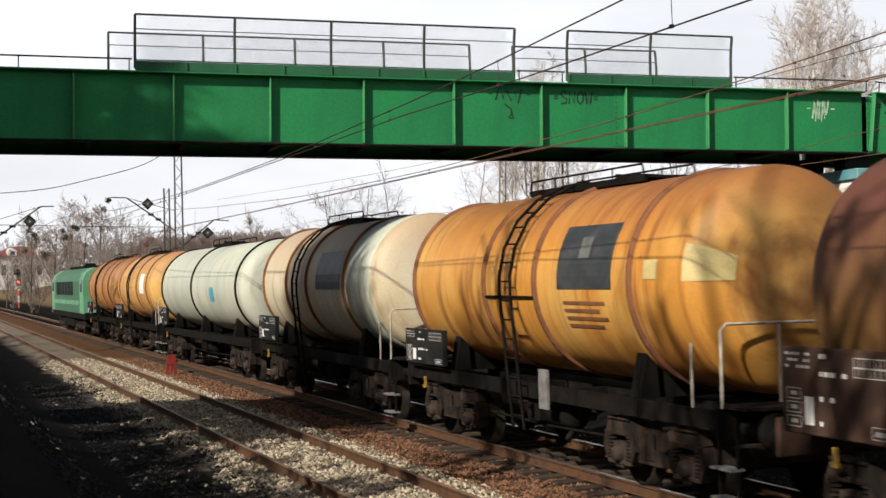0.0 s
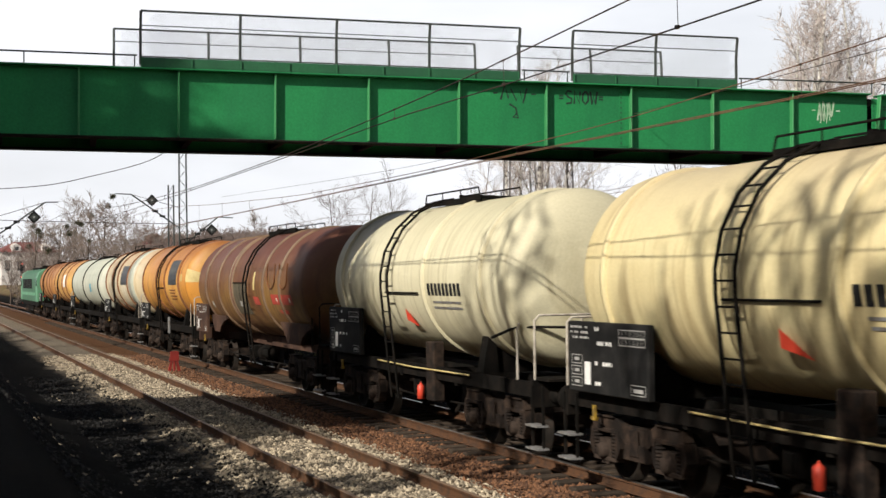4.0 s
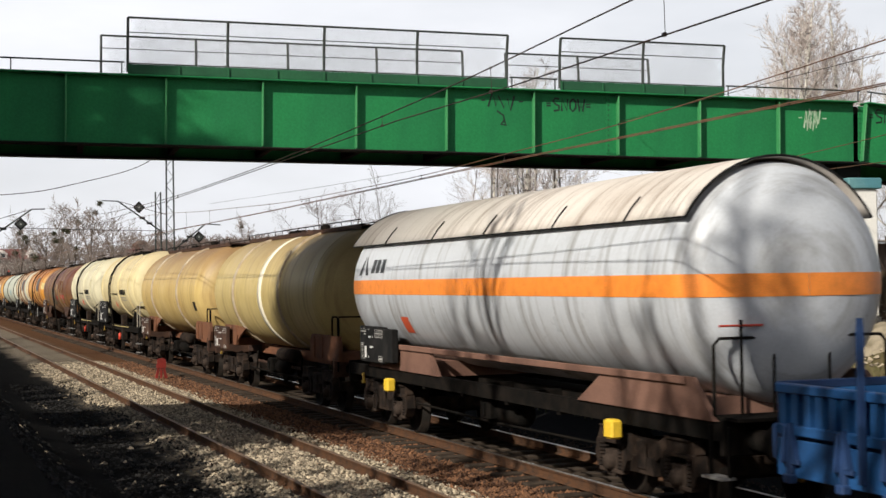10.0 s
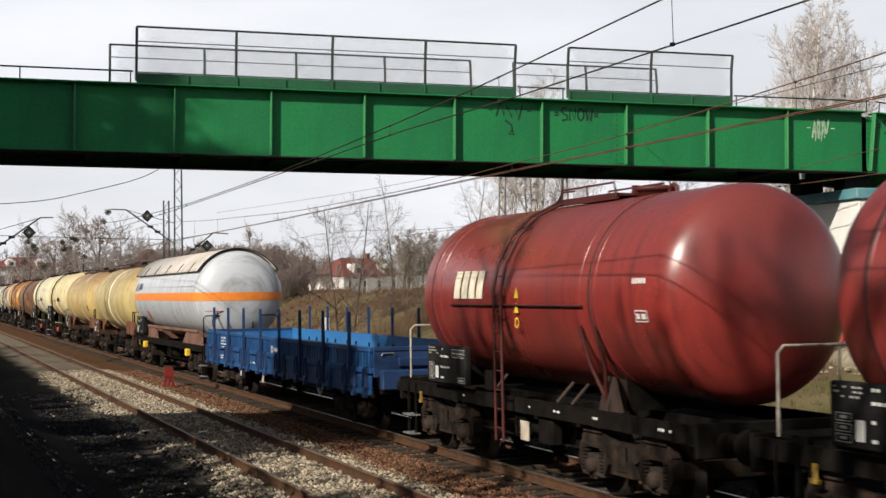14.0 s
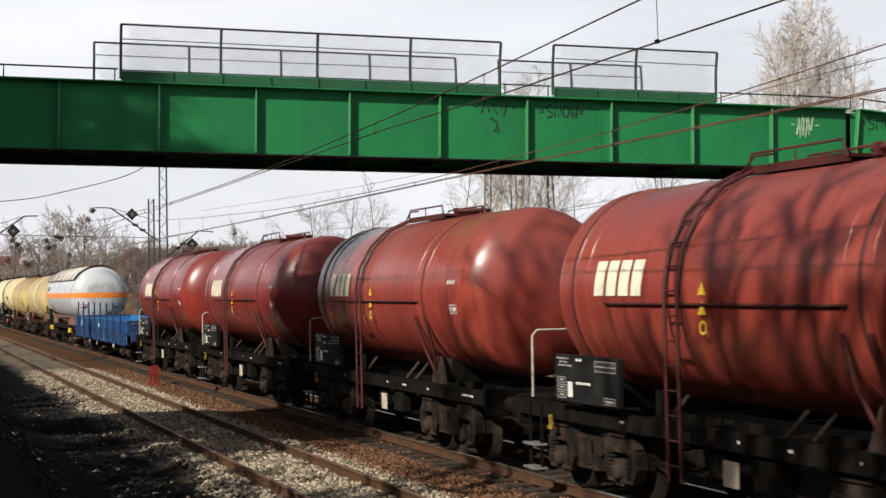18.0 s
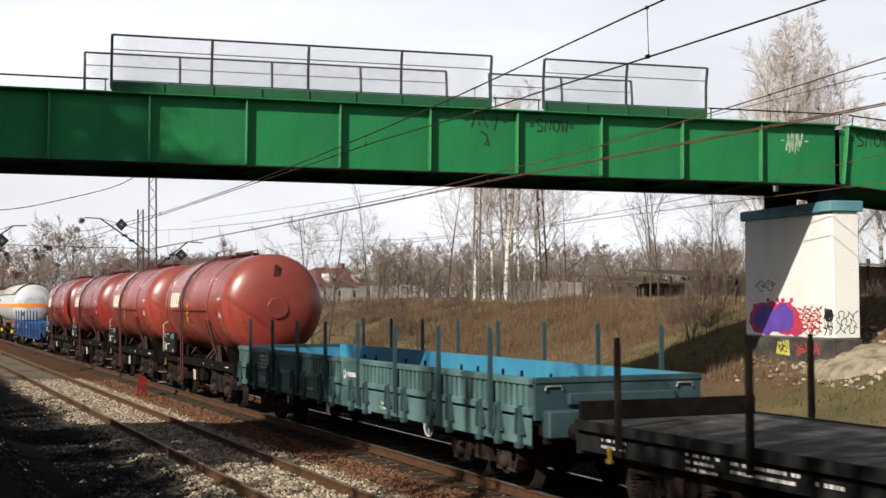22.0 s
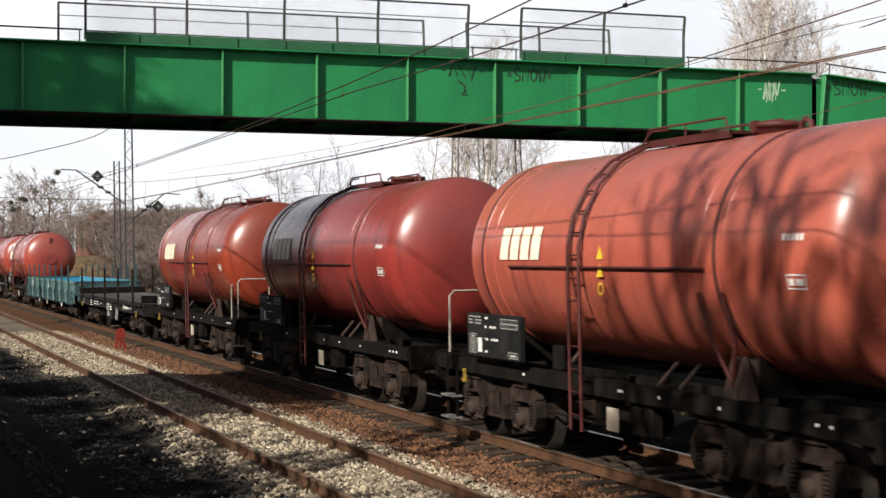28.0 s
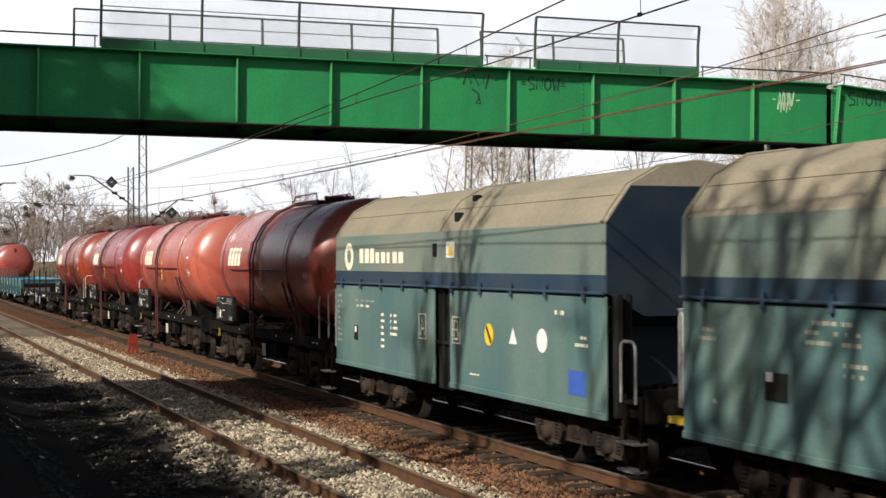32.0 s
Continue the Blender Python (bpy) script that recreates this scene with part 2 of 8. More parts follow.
# ---- mesh kit ----
class Form:
    """Collects plain geometry for one mesh."""

    def __init__(self):
        self.v, self.f, self.smooth = [], [], set()

    def add(self, verts, faces, smooth=False):
        n = len(self.v)
        self.v += [tuple(p) for p in verts]
        for f in faces:
            if smooth:
                self.smooth.add(len(self.f))
            self.f.append(tuple(i + n for i in f))
        return self

    def box(self, x0, x1, y0, y1, z0, z1, ch=0.0):
        if x0 > x1: x0, x1 = x1, x0
        if y0 > y1: y0, y1 = y1, y0
        if z0 > z1: z0, z1 = z1, z0
        if ch <= 0:
            v = [(x, y, z) for z in (z0, z1) for y in (y0, y1) for x in (x0, x1)]
            return self.add(v, [(0, 2, 3, 1), (4, 5, 7, 6), (0, 1, 5, 4), (1, 3, 7, 5), (3, 2, 6, 7), (2, 0, 4, 6)])
        c = min(ch, (x1 - x0) / 3, (y1 - y0) / 3, (z1 - z0) / 3)
        ring = lambda d, z: [(x0 + d, y0 + c if d == 0 else y0, z), (x0 + c, y0 + d, z)]
        v, f = [], []
        for z, d in ((z0, c), (z0 + c, 0), (z1 - c, 0), (z1, c)):
            a, b, e, g = x0 + d, x1 - d, y0 + d, y1 - d
            v += [(a + c, e, z), (b - c, e, z), (b, e + c, z), (b, g - c, z), (b - c, g, z), (a + c, g, z), (a, g - c, z), (a, e + c, z)]
        for k in range(3):
            for i in range(8):
                j = (i + 1) % 8
                f.append((k * 8 + i, k * 8 + j, k * 8 + 8 + j, k * 8 + 8 + i))
        f += [tuple(range(7, -1, -1)), tuple(range(24, 32))]
        return self.add(v, f)

    def tube(self, path, r, n=8, r1=None, smooth=True, caps=True):
        pts = [Vector(p) for p in path]
        m = len(pts)
        v, f = [], []
        up = None
        for i, p in enumerate(pts):
            d = (pts[min(i + 1, m - 1)] - pts[max(i - 1, 0)]).normalized()
            if up is None:
                up = Vector((0, 0, 1)) if abs(d.z) < 0.9 else Vector((1, 0, 0))
            a = d.cross(up).normalized()
            b = a.cross(d).normalized()
            up = b
            q = r if r1 is None else r + (r1 - r) * i / (m - 1)
            v += [tuple(p + (a * math.cos(k * math.tau / n) + b * math.sin(k * math.tau / n)) * q) for k in range(n)]
        for i in range(m - 1):
            for k in range(n):
                j = (k + 1) % n
                f.append((i * n + k, i * n + j, i * n + n + j, i * n + n + k))
        self.add(v, f, smooth)
        if caps:
            self.add(v[:n], [tuple(range(n - 1, -1, -1))])
            self.add(v[-n:], [tuple(range(n))])
        return self

    def lathe(self, prof, axis, c, n=32, smooth=True, caps=True):
        """prof: (along, radius) pairs; turned round the axis 'x', 'y' or 'z' through c."""
        v, f = [], []
        for s, r in prof:
            for k in range(n):
                a = k * math.tau / n
                p, q = r * math.cos(a), r * math.sin(a)
                v.append({"x": (c[0] + s, c[1] + p, c[2] + q), "y": (c[0] + q, c[1] + s, c[2] + p), "z": (c[0] + p, c[1] + q, c[2] + s)}[axis])
        for i in range(len(prof) - 1):
            for k in range(n):
                j = (k + 1) % n
                f.append((i * n + k, i * n + j, i * n + n + j, i * n + n + k))
        self.add(v, f, smooth)
        for i, order in ((0, -1), (len(prof) - 1, 1)):
            if caps and prof[i][1] > 1e-4:
                self.add(v[i * n:i * n + n], [tuple(range(n))[::order]])
        return self

    def slab(self, poly, axis, a, b):
        """A flat polygon of (p, q) points, made thick from a to b along the axis."""
        n = len(poly)
        put = {"x": lambda s, p, q: (s, p, q), "y": lambda s, p, q: (p, s, q), "z": lambda s, p, q: (p, q, s)}[axis]
        v = [put(a, *p) for p in poly] + [put(b, *p) for p in poly]
        f = [tuple(range(n))[::-1], tuple(range(n, 2 * n))] + [(i, (i + 1) % n, n + (i + 1) % n, n + i) for i in range(n)]
        return self.add(v, f)

    def mesh(self, name, material):
        me = bpy.data.meshes.new(name)
        me.from_pydata(self.v, [], self.f)
        if self.smooth:
            flags = np.zeros(len(self.f), dtype=bool)
            flags[list(self.smooth)] = True
            me.polygons.foreach_set("use_smooth", flags)
        bm = bmesh.new()
        bm.from_mesh(me)
        bmesh.ops.recalc_face_normals(bm, faces=bm.faces)
        bm.to_mesh(me)
        bm.free()
        me.materials.append(material)
        me.update()
        return me


def part(name, form, material, parent, label="", at=(0, 0, 0), kind=""):
    """Links a form as one mesh under a thing or a part."""
    return piece(name, form.mesh(name, material), parent, label, at, kind)


def piece(name, mesh, parent, label="", at=(0, 0, 0), kind=""):
    """Links a mesh that alike parts share under a thing or a part."""
    ob = new(name, mesh)
    ob.parent = parent
    ob.location = at
    return tagged(ob, label=label, kind=kind)


def thing(name, label, category, at=(0, 0, 0), group="", kind="", form=None, material=None):
    ob = new(name, form.mesh(name, material) if form else None)
    ob.location = at
    return tagged(ob, label, category, group, kind)


KEPT = {}


def kept(key, make, material):
    """One mesh for all alike parts."""
    if key not in KEPT:
        KEPT[key] = make(Form()).mesh(key, material)
    return KEPT[key]


def rect_ring(form, y, cx, cz, r0, r1, w, n=48):
    return form.lathe([(y - w / 2, r0), (y - w / 2, r1), (y + w / 2, r1), (y + w / 2, r0)], "y", (cx, 0, cz), n, True, False)


# ---- ground and line ----
NEAR_X, FAR_X = 6.23, 10.2


def smooth(t):
    t = max(0.0, min(1.0, t))
    return t * t * (3 - 2 * t)


def ground_z(x, y):
    z = -0.24
    z += 1.55 * smooth((3.1 - x) / 2.7)
    z -= 0.25 * smooth((x - 12.3) / 1.2) * (1 - smooth((x - 14.5) / 2.0))
    z += 3.1 * smooth((x - 13.5) / 11.5)
    if x > 13:
        z += 0.35 * noise.noise((x * 0.12, y * 0.09, 3.1)) * smooth((x - 13) / 8)
    elif x < 4.6:
        z += 0.06 * noise.noise((x * 0.9, y * 0.7, 1.0))
    z += 0.085 * smooth((x - 4.5) / 0.6) * (1 - smooth((x - 7.5) / 0.6))
    return z + 0.02 * noise.noise((x * 2.1, y * 2.1, 0.3))


def spread(lo, hi, step, far_lo, far_hi, grow=1.35):
    out = [lo + i * step for i in range(int((hi - lo) / step) + 1)]
    s = step
    while out[-1] < far_hi:
        s *= grow
        out.append(out[-1] + s)
    s = step
    while out[0] > far_lo:
        s *= grow
        out.insert(0, out[0] - s)
    return out


def build_ground():
    xs = spread(-8, 34, 0.7, -1800, 2600)
    ys = spread(-12, 110, 0.9, -1500, 3500)
    form = Form()
    v = [(x, y, ground_z(x, y)) for y in ys for x in xs]
    n = len(xs)
    f = [(j * n + i, j * n + i + 1, (j + 1) * n + i + 1, (j + 1) * n + i) for j in range(len(ys) - 1) for i in range(n - 1)]
    form.add(v, f, True)
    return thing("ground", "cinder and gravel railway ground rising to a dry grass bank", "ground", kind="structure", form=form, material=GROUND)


ground = build_ground()
RAIL_SECTION = [(-0.075, -0.16), (0.075, -0.16), (0.075, -0.148), (0.012, -0.128), (0.012, -0.045), (0.036, -0.032), (0.036, -0.006), (-0.036, -0.006), (-0.036, -0.032), (-0.012, -0.045), (-0.012, -0.128), (-0.075, -0.148)]


def build_track(x, label, head):
    track = thing("railway_track", label, "railway track", kind="structure")
    for side in (-0.7525, 0.7525):
        f = Form().slab([(x + side + p, q) for p, q in RAIL_SECTION], "y", -30, 260)
        rail = part("rail", f, RAIL, track)
        part("rail_head", Form().box(x + side - 0.033, x + side + 0.033, -30, 260, -0.006, 0.0), head, rail, "worn running surface of the rail")
    return track


near_track = build_track(NEAR_X, "rusty disused railway track in gravel", RAILTOP2)
far_track = build_track(FAR_X, "railway track on rust-stained ballast", RAILTOP)


# ---- footbridge ----
PITCH = 1.896
bridge = thing("footbridge", "green painted plate girder footbridge with mesh fences over the line", "bridge", (4.82, 27.74, 5.7))
bridge.rotation_euler = (0, radians(0.76), radians(-5.685))
WEB_H, DEEP = 1.32, 2.8


def girder(parent, x0, x1, bays, y, facing):
    """A plate girder at depth y whose stiffeners stand on the side given (-1: towards the near side)."""
    for i in range(bays):
        a = x0 + (x1 - x0) * i / bays
        b = x0 + (x1 - x0) * (i + 1) / bays
        piece("web_panel", kept(f"web_{b - a:.3f}", lambda f: f.box(0, b - a, -0.008, 0.008, 0, WEB_H), GREEN), parent, at=(a, y, 0))
        piece("stiffener", kept("stiffener", lambda f: f.box(-0.016, 0.016, -0.15, -0.0, 0.02, WEB_H - 0.01, 0.008), GREEN_EDGE), parent, at=(a, y + (0 if facing < 0 else 0.17), 0))
    part("top_flange", Form().box(x0, x1, y - 0.2, y + 0.2, WEB_H, WEB_H + 0.035, 0.01), GREEN, parent)
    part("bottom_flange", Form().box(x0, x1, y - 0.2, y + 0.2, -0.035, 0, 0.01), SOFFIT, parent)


def fence(parent, x0, x1, y, lean, bays, base, height=0.93):
    """A mesh fence whose posts lean outwards near the top."""
    fp = part("fence", Form().tube([(x0, y + lean, base + height), (x1, y + lean, base + height)], 0.022, 6), FENCE, parent, "dark steel fence with wire mesh infill")
    post = lambda x: [(x, y, base - 0.12), (x, y, base + height * 0.55), (x, y + lean * 0.5, base + height * 0.8), (x, y + lean, base + height)]
    for i in range(bays + 1):
        x = x0 + (x1 - x0) * i / bays
        piece("post", kept(f"fence_post_{lean:.2f}_{height:.2f}", lambda f: f.tube([(0, 0, -0.12), (0, 0, height * 0.55), (0, lean * 0.5, height * 0.8), (0, lean, height)], 0.03, 6), FENCE), fp, at=(x, y, base))
    part("middle_rail", Form().tube([(x0, y + lean * 0.35, base + height * 0.70), (x1, y + lean * 0.35, base + height * 0.70)], 0.010, 5), FENCE, fp)
    part("lower_rail", Form().tube([(x0, y, base + 0.05), (x1, y, base + 0.05)], 0.014, 5), FENCE, fp)
    f = Form()
    prof = [(0.05, 0.0), (height * 0.55, 0.0), (height * 0.8, lean * 0.5), (height, lean)]

    def depth(z):
        for (a, p), (b, q) in zip(prof, prof[1:]):
            if z <= b:
                return p + (q - p) * (z - a) / (b - a)
        return prof[-1][1]

    step, w = 0.055, 0.0026
    n = int((x1 - x0 + height) / step)
    for k in range(n):
        for d in (1, -1):
            s = x0 + k * step if d < 0 else x0 - height + k * step
            lo, hi = 0.05, height
            pts = []
            for j in range(4):
                z = lo + (hi - lo) * j / 3
                x = s + z if d > 0 else s - z
                pts.append((x, z))
            pts = [(x, z) for x, z in pts if x0 <= x <= x1]
            for (xa, za), (xb, zb) in zip(pts, pts[1:]):
                f.add([(xa - w, y + depth(za), base + za), (xa + w, y + depth(za), base + za), (xb + w, y + depth(zb), base + zb), (xb - w, y + depth(zb), base + zb)], [(0, 1, 2, 3)])
    part("wire_mesh", f, MESH, fp, "fine diamond wire mesh", kind="stuff")


def build_bridge():
    x0, x1 = -7 * PITCH, 8 * PITCH + 0.12
    girder(bridge, -7 * PITCH, 8 * PITCH, 15, 0, -1)
    girder(bridge, -7 * PITCH, 8 * PITCH, 15, DEEP, 1)
    part("deck", Form().box(x0, x1, 0.02, DEEP - 0.02, WEB_H - 0.22, WEB_H - 0.06), SOFFIT, bridge, "concrete deck slab, near black for the shade underneath")
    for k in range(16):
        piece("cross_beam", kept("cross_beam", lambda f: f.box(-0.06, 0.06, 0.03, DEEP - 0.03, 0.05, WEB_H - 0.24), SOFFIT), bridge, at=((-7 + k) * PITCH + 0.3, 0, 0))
    # kerb plates and fences over the two tracks
    for a, b, back_a, back_b, bays in ((-0.74, 6.98, -1.16, 6.9, 4), (8.15, 11.92, 7.94, 11.5, 2)):
        part("kerb_plate", Form().box(a, b, -0.16, -0.13, WEB_H + 0.04, WEB_H + 0.23, 0.008), KERB_GREEN, bridge)
        part("kerb_plate", Form().box(back_a, back_b, DEEP + 0.13, DEEP + 0.16, WEB_H + 0.04, WEB_H + 0.23, 0.008), KERB_GREEN, bridge)
        for i in range(bays * 2 + 1):
            piece("kerb_rib", kept("kerb_rib", lambda f: f.box(-0.012, 0.012, -0.19, -0.162, WEB_H + 0.04, WEB_H + 0.22), KERB_GREEN), bridge, at=(a + 0.03 + (b - a - 0.06) * i / bays / 2, 0, 0))
        fence(bridge, a, b, -0.12, -0.07, bays, WEB_H + 0.2)
        fence(bridge, back_a, back_b, DEEP + 0.12, 0.07, bays, WEB_H + 0.38)
    for y in (-0.1, DEEP + 0.1):
        for a, b in ((x0, -0.8), (7.05, 8.1), (12.0, x1)):
            part("handrail", Form().tube([(a, y, WEB_H + 0.27), (b, y, WEB_H + 0.27)], 0.018, 6), FENCE, bridge)
            n = max(1, int((b - a) / 1.9))
            for i in range(n + 1):
                piece("rail_post", kept("rail_post", lambda f: f.tube([(0, 0, WEB_H + 0.03), (0, 0, WEB_H + 0.27)], 0.014, 6), FENCE), bridge, at=(a + 0.05 + (b - a - 0.1) * i / n, y, 0))
    # riveted splice plate
    for x in (9.38, 15.42):
        f = Form().box(x - 0.14, x + 0.14, -0.020, -0.0085, 0.06, WEB_H - 0.06)
        sp = part("splice_plate", f, GREEN, bridge)
        for i in range(11):
            for dx in (-0.1, 0.1):
                piece("rivet", kept("rivet", lambda g: g.lathe([(0.012, 0.0), (0.008, 0.014), (0.0, 0.022)], "y", (0, -0.032, 0), 6), KERB_GREEN), sp, at=(x + dx, 0, 0.12 + i * 0.108))
    # the span beyond the pier drops towards its ramp
    ramp_part = thing("footbridge_ramp", "green plate girder ramp span sloping down behind the pier", "bridge")
    ramp_part.matrix_world = bridge_pose() @ pose(8 * PITCH + 0.16, 0, 0.0, 0, 5.2, 0)
    girder(ramp_part, 0, 9 * PITCH, 9, 0, -1)
    girder(ramp_part, 0, 9 * PITCH, 9, DEEP, 1)
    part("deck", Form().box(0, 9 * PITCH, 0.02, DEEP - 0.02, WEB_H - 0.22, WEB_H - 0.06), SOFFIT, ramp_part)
    for y in (-0.1, DEEP + 0.1):
        part("handrail", Form().tube([(0, y, WEB_H + 0.27), (9 * PITCH, y, WEB_H + 0.27)], 0.018, 6), FENCE, ramp_part)
        for i in range(9):
            piece("rail_post", kept("rail_post", lambda f: f, FENCE), ramp_part, at=(0.1 + i * PITCH, y, 0))


def bridge_pose():
    return Matrix.LocRotScale(bridge.location, bridge.rotation_euler, None)


build_bridge()


def ribbon(pts, w):
    """Both edges of a stroke through 2D points."""
    left, right = [], []
    for i, (p, q) in enumerate(pts):
        a, b = pts[max(i - 1, 0)], pts[min(i + 1, len(pts) - 1)]
        d = math.hypot(b[0] - a[0], b[1] - a[1]) or 1e-6
        n = (-(b[1] - a[1]) / d * w, (b[0] - a[0]) / d * w)
        left.append((p + n[0], q + n[1]))
        right.append((p - n[0], q - n[1]))
    return left, right


def scribble(form, pts, w, y=-0.0125):
    """A painted stroke on a face that looks along -y."""
    left, right = ribbon(pts, w)
    n = len(pts)
    return form.add([(p, y, q) for p, q in left + right], [(i, n + i, n + i + 1, i + 1) for i in range(n - 1)])


def bridge_tags():
    rnd = random.Random(5)

    def tag(x, z, w, h, n):
        pts = []
        for i in range(n):
            pts.append((x + w * i / n + rnd.uniform(-0.3, 0.3) * w / n, z + (h if i % 2 else 0) + rnd.uniform(-0.25, 0.25) * h))
        return pts

    dark = worn("dark_spray_paint", (0.008, 0.020, 0.015), (0.012, 0.04, 0.02), 0.6)
    pale = worn("pale_spray_paint", (0.45, 0.55, 0.42), (0.2, 0.4, 0.2), 0.6)
    for x, z, w, h, n, m in ((6.6, 0.94, 0.66, 0.27, 8, dark), (13.95, 0.78, 0.42, 0.3, 12, pale)):
        strokes = [(tag(x, z, w, h, n), 0.022), ([(x - 0.15, z + h * 0.6), (x - 0.06, z + h * 0.62)], 0.014), ([(x + w + 0.02, z + h * 0.6), (x + w + 0.12, z + h * 0.6)], 0.014)]
        if x < 7:
            strokes.append(([(x + 0.2, z - 0.05), (x + 0.34, z - 0.14), (x + 0.36, z - 0.24), (x + 0.28, z - 0.33), (x + 0.4, z - 0.34), (x + 0.36, z - 0.26)], 0.02))
        elif x < 9:
            strokes.append(([(x, z - 0.1), (x + 0.5, z - 0.12)], 0.01))
        if x > 9:
            strokes += [(tag(x + 0.02, z + 0.1, w * 0.8, h * 0.9, 9), 0.016), (tag(x + 0.05, z - 0.06, w * 0.7, h * 0.6, 7), 0.014)]
        for pts, wide in strokes:
            part("graffiti", scribble(Form(), pts, wide), m, bridge, "sprayed graffiti stroke")
    # the tag SNOW, letter by letter
    letters = {"S": [(0.9, 0.95), (0.3, 1), (0.05, 0.75), (0.4, 0.52), (0.9, 0.4), (0.85, 0.08), (0.1, 0.0)],
               "N": [(0.08, 0), (0.12, 1), (0.85, 0.05), (0.92, 0.98)],
               "O": [(0.5, 1), (0.1, 0.75), (0.08, 0.25), (0.5, 0), (0.9, 0.28), (0.9, 0.78), (0.5, 1)],
               "W": [(0.02, 1), (0.25, 0), (0.5, 0.7), (0.75, 0), (1.0, 1)]}
    for x, z, w, h, m in ((8.02, 0.93, 0.74, 0.27, dark), (15.7, 0.9, 0.9, 0.3, dark)):
        for i, c in enumerate("SNOW"):
            part("graffiti", scribble(Form(), [(x + (i + 0.08 + 0.84 * p) * w / 4, z + h * q) for p, q in letters[c]], 0.021), m, bridge, "sprayed letter " + c)
        for dx in (-0.13, w + 0.02):
            for dz in (0.4, 0.6):
                part("graffiti", scribble(Form(), [(x + dx, z + h * dz), (x + dx + 0.1, z + h * dz)], 0.016), m, bridge, "sprayed dash")


bridge_tags()


# ---- pier ----
def build_pier():
    px, py = 19.88, 25.85
    pier = thing("bridge_pier", "whitewashed concrete bridge pier with teal cap and graffiti", "bridge pier", (px, py, 0), kind="")
    pier.rotation_euler = (0, 0, radians(-5.7))
    part("shaft", Form().box(-0.34, 0.34, 0.0, 4.05, 2.05, 4.88, 0.03), LIME, pier)
    part("plinth", Form().box(-0.37, 0.37, -0.03, 4.08, 0.2, 2.05, 0.02), PLINTH, pier, "dark tarred concrete plinth")
    part("cap", Form().box(-0.42, 0.42, -0.07, 4.12, 4.88, 5.12, 0.02), TEAL, pier, "teal painted pier cap")
    part("bearing", Form().box(-0.3, 0.3, 0.6, 1.1, 5.13, 5.52), SOFFIT, pier)
    part("bearing", Form().box(-0.3, 0.3, 2.6, 3.1, 5.13, 5.52), SOFFIT, pier)
    return pier


pier = build_pier()


def pier_mound():
    f = Form()
    n, m = 28, 5
    v = [(19.75, 25.5, ground_z(19.75, 25.5) + 0.2)]
    for k in range(1, m + 1):
        for i in range(n):
            a = i * math.tau / n
            q = k / m * (1 + 0.25 * noise.noise((math.cos(a) * 2, math.sin(a) * 2, 8.0)))
            x, y = 19.75 + 0.95 * q * math.cos(a), 25.5 + 1.5 * q * math.sin(a)
            v.append((x, y, ground_z(x, y) + 0.2 * (1 - (k / m) ** 2) - 0.06 * (k == m) + 0.11 * noise.noise((x * 3, y * 3, 1.0))))
    faces = [(0, 1 + i, 1 + (i + 1) % n) for i in range(n)]
    faces += [(1 + k * n + i, 1 + (k + 1) * n + i, 1 + (k + 1) * n + (i + 1) % n, 1 + k * n + (i + 1) % n) for k in range(m - 1) for i in range(n)]
    return thing("soil_mound", "pale eroded sandy soil heaped at the pier foot", "soil", kind="structure", form=f.add(v, faces, True), material=worn("pale_sandy_soil", (0.30, 0.255, 0.185), (0.12, 0.10, 0.062), 0.95, 0.0, 3.2, 30.0, bumpy=0.5))


pier_mound()


# ---- rolling stock: shared running gear ----
def spring_form(f):
    prof = []
    for i in range(15):
        prof.append((0.025 * i, 0.08 if i % 2 else 0.055))
    return f.lathe(prof, "z", (0, 0, 0), 10, False)


def wheel_form(f):
    return f.lathe([(-0.065, 0.0), (-0.065, 0.09), (-0.02, 0.12), (-0.01, 0.36), (-0.065, 0.40), (-0.065, 0.455), (0.05, 0.465), (0.065, 0.50), (0.085, 0.50), (0.085, 0.40), (0.02, 0.36), (0.01, 0.12), (0.05, 0.09), (0.05, 0.0)], "x", (0, 0, 0), 24)


def side_frame_form(f):
    """An arched cast beam with a pair of tapered horns round each axle box."""
    f.slab([(-1.30, 0.78), (-1.22, 0.93), (-0.55, 0.93), (-0.38, 0.85), (0.38, 0.85), (0.55, 0.93), (1.22, 0.93), (1.30, 0.78), (1.24, 0.70), (0.52, 0.72), (0.34, 0.60), (-0.34, 0.60), (-0.52, 0.72), (-1.24, 0.70)], "x", -0.07, 0.07)
    f.box(-0.11, 0.11, -1.2, -0.6, 0.92, 0.96, 0.01).box(-0.11, 0.11, 0.6, 1.2, 0.92, 0.96, 0.01)
    for sy in (-0.9, 0.9):
        for d in (-1, 1):
            f.slab([(sy + d * 0.40, 0.76), (sy + d * 0.46, 0.52), (sy + d * 0.36, 0.36), (sy + d * 0.29, 0.36), (sy + d * 0.34, 0.76)], "x", -0.09, 0.09)
        f.box(-0.10, 0.02, sy - 0.36, sy + 0.36, 0.71, 0.77, 0.01)
    f.slab([(-0.34, 0.40), (0.34, 0.40), (0.26, 0.62), (-0.26, 0.62)], "x", -0.10, 0.10)
    f.box(-0.12, -0.09, -0.12, 0.12, 0.46, 0.82, 0.01)
    return f


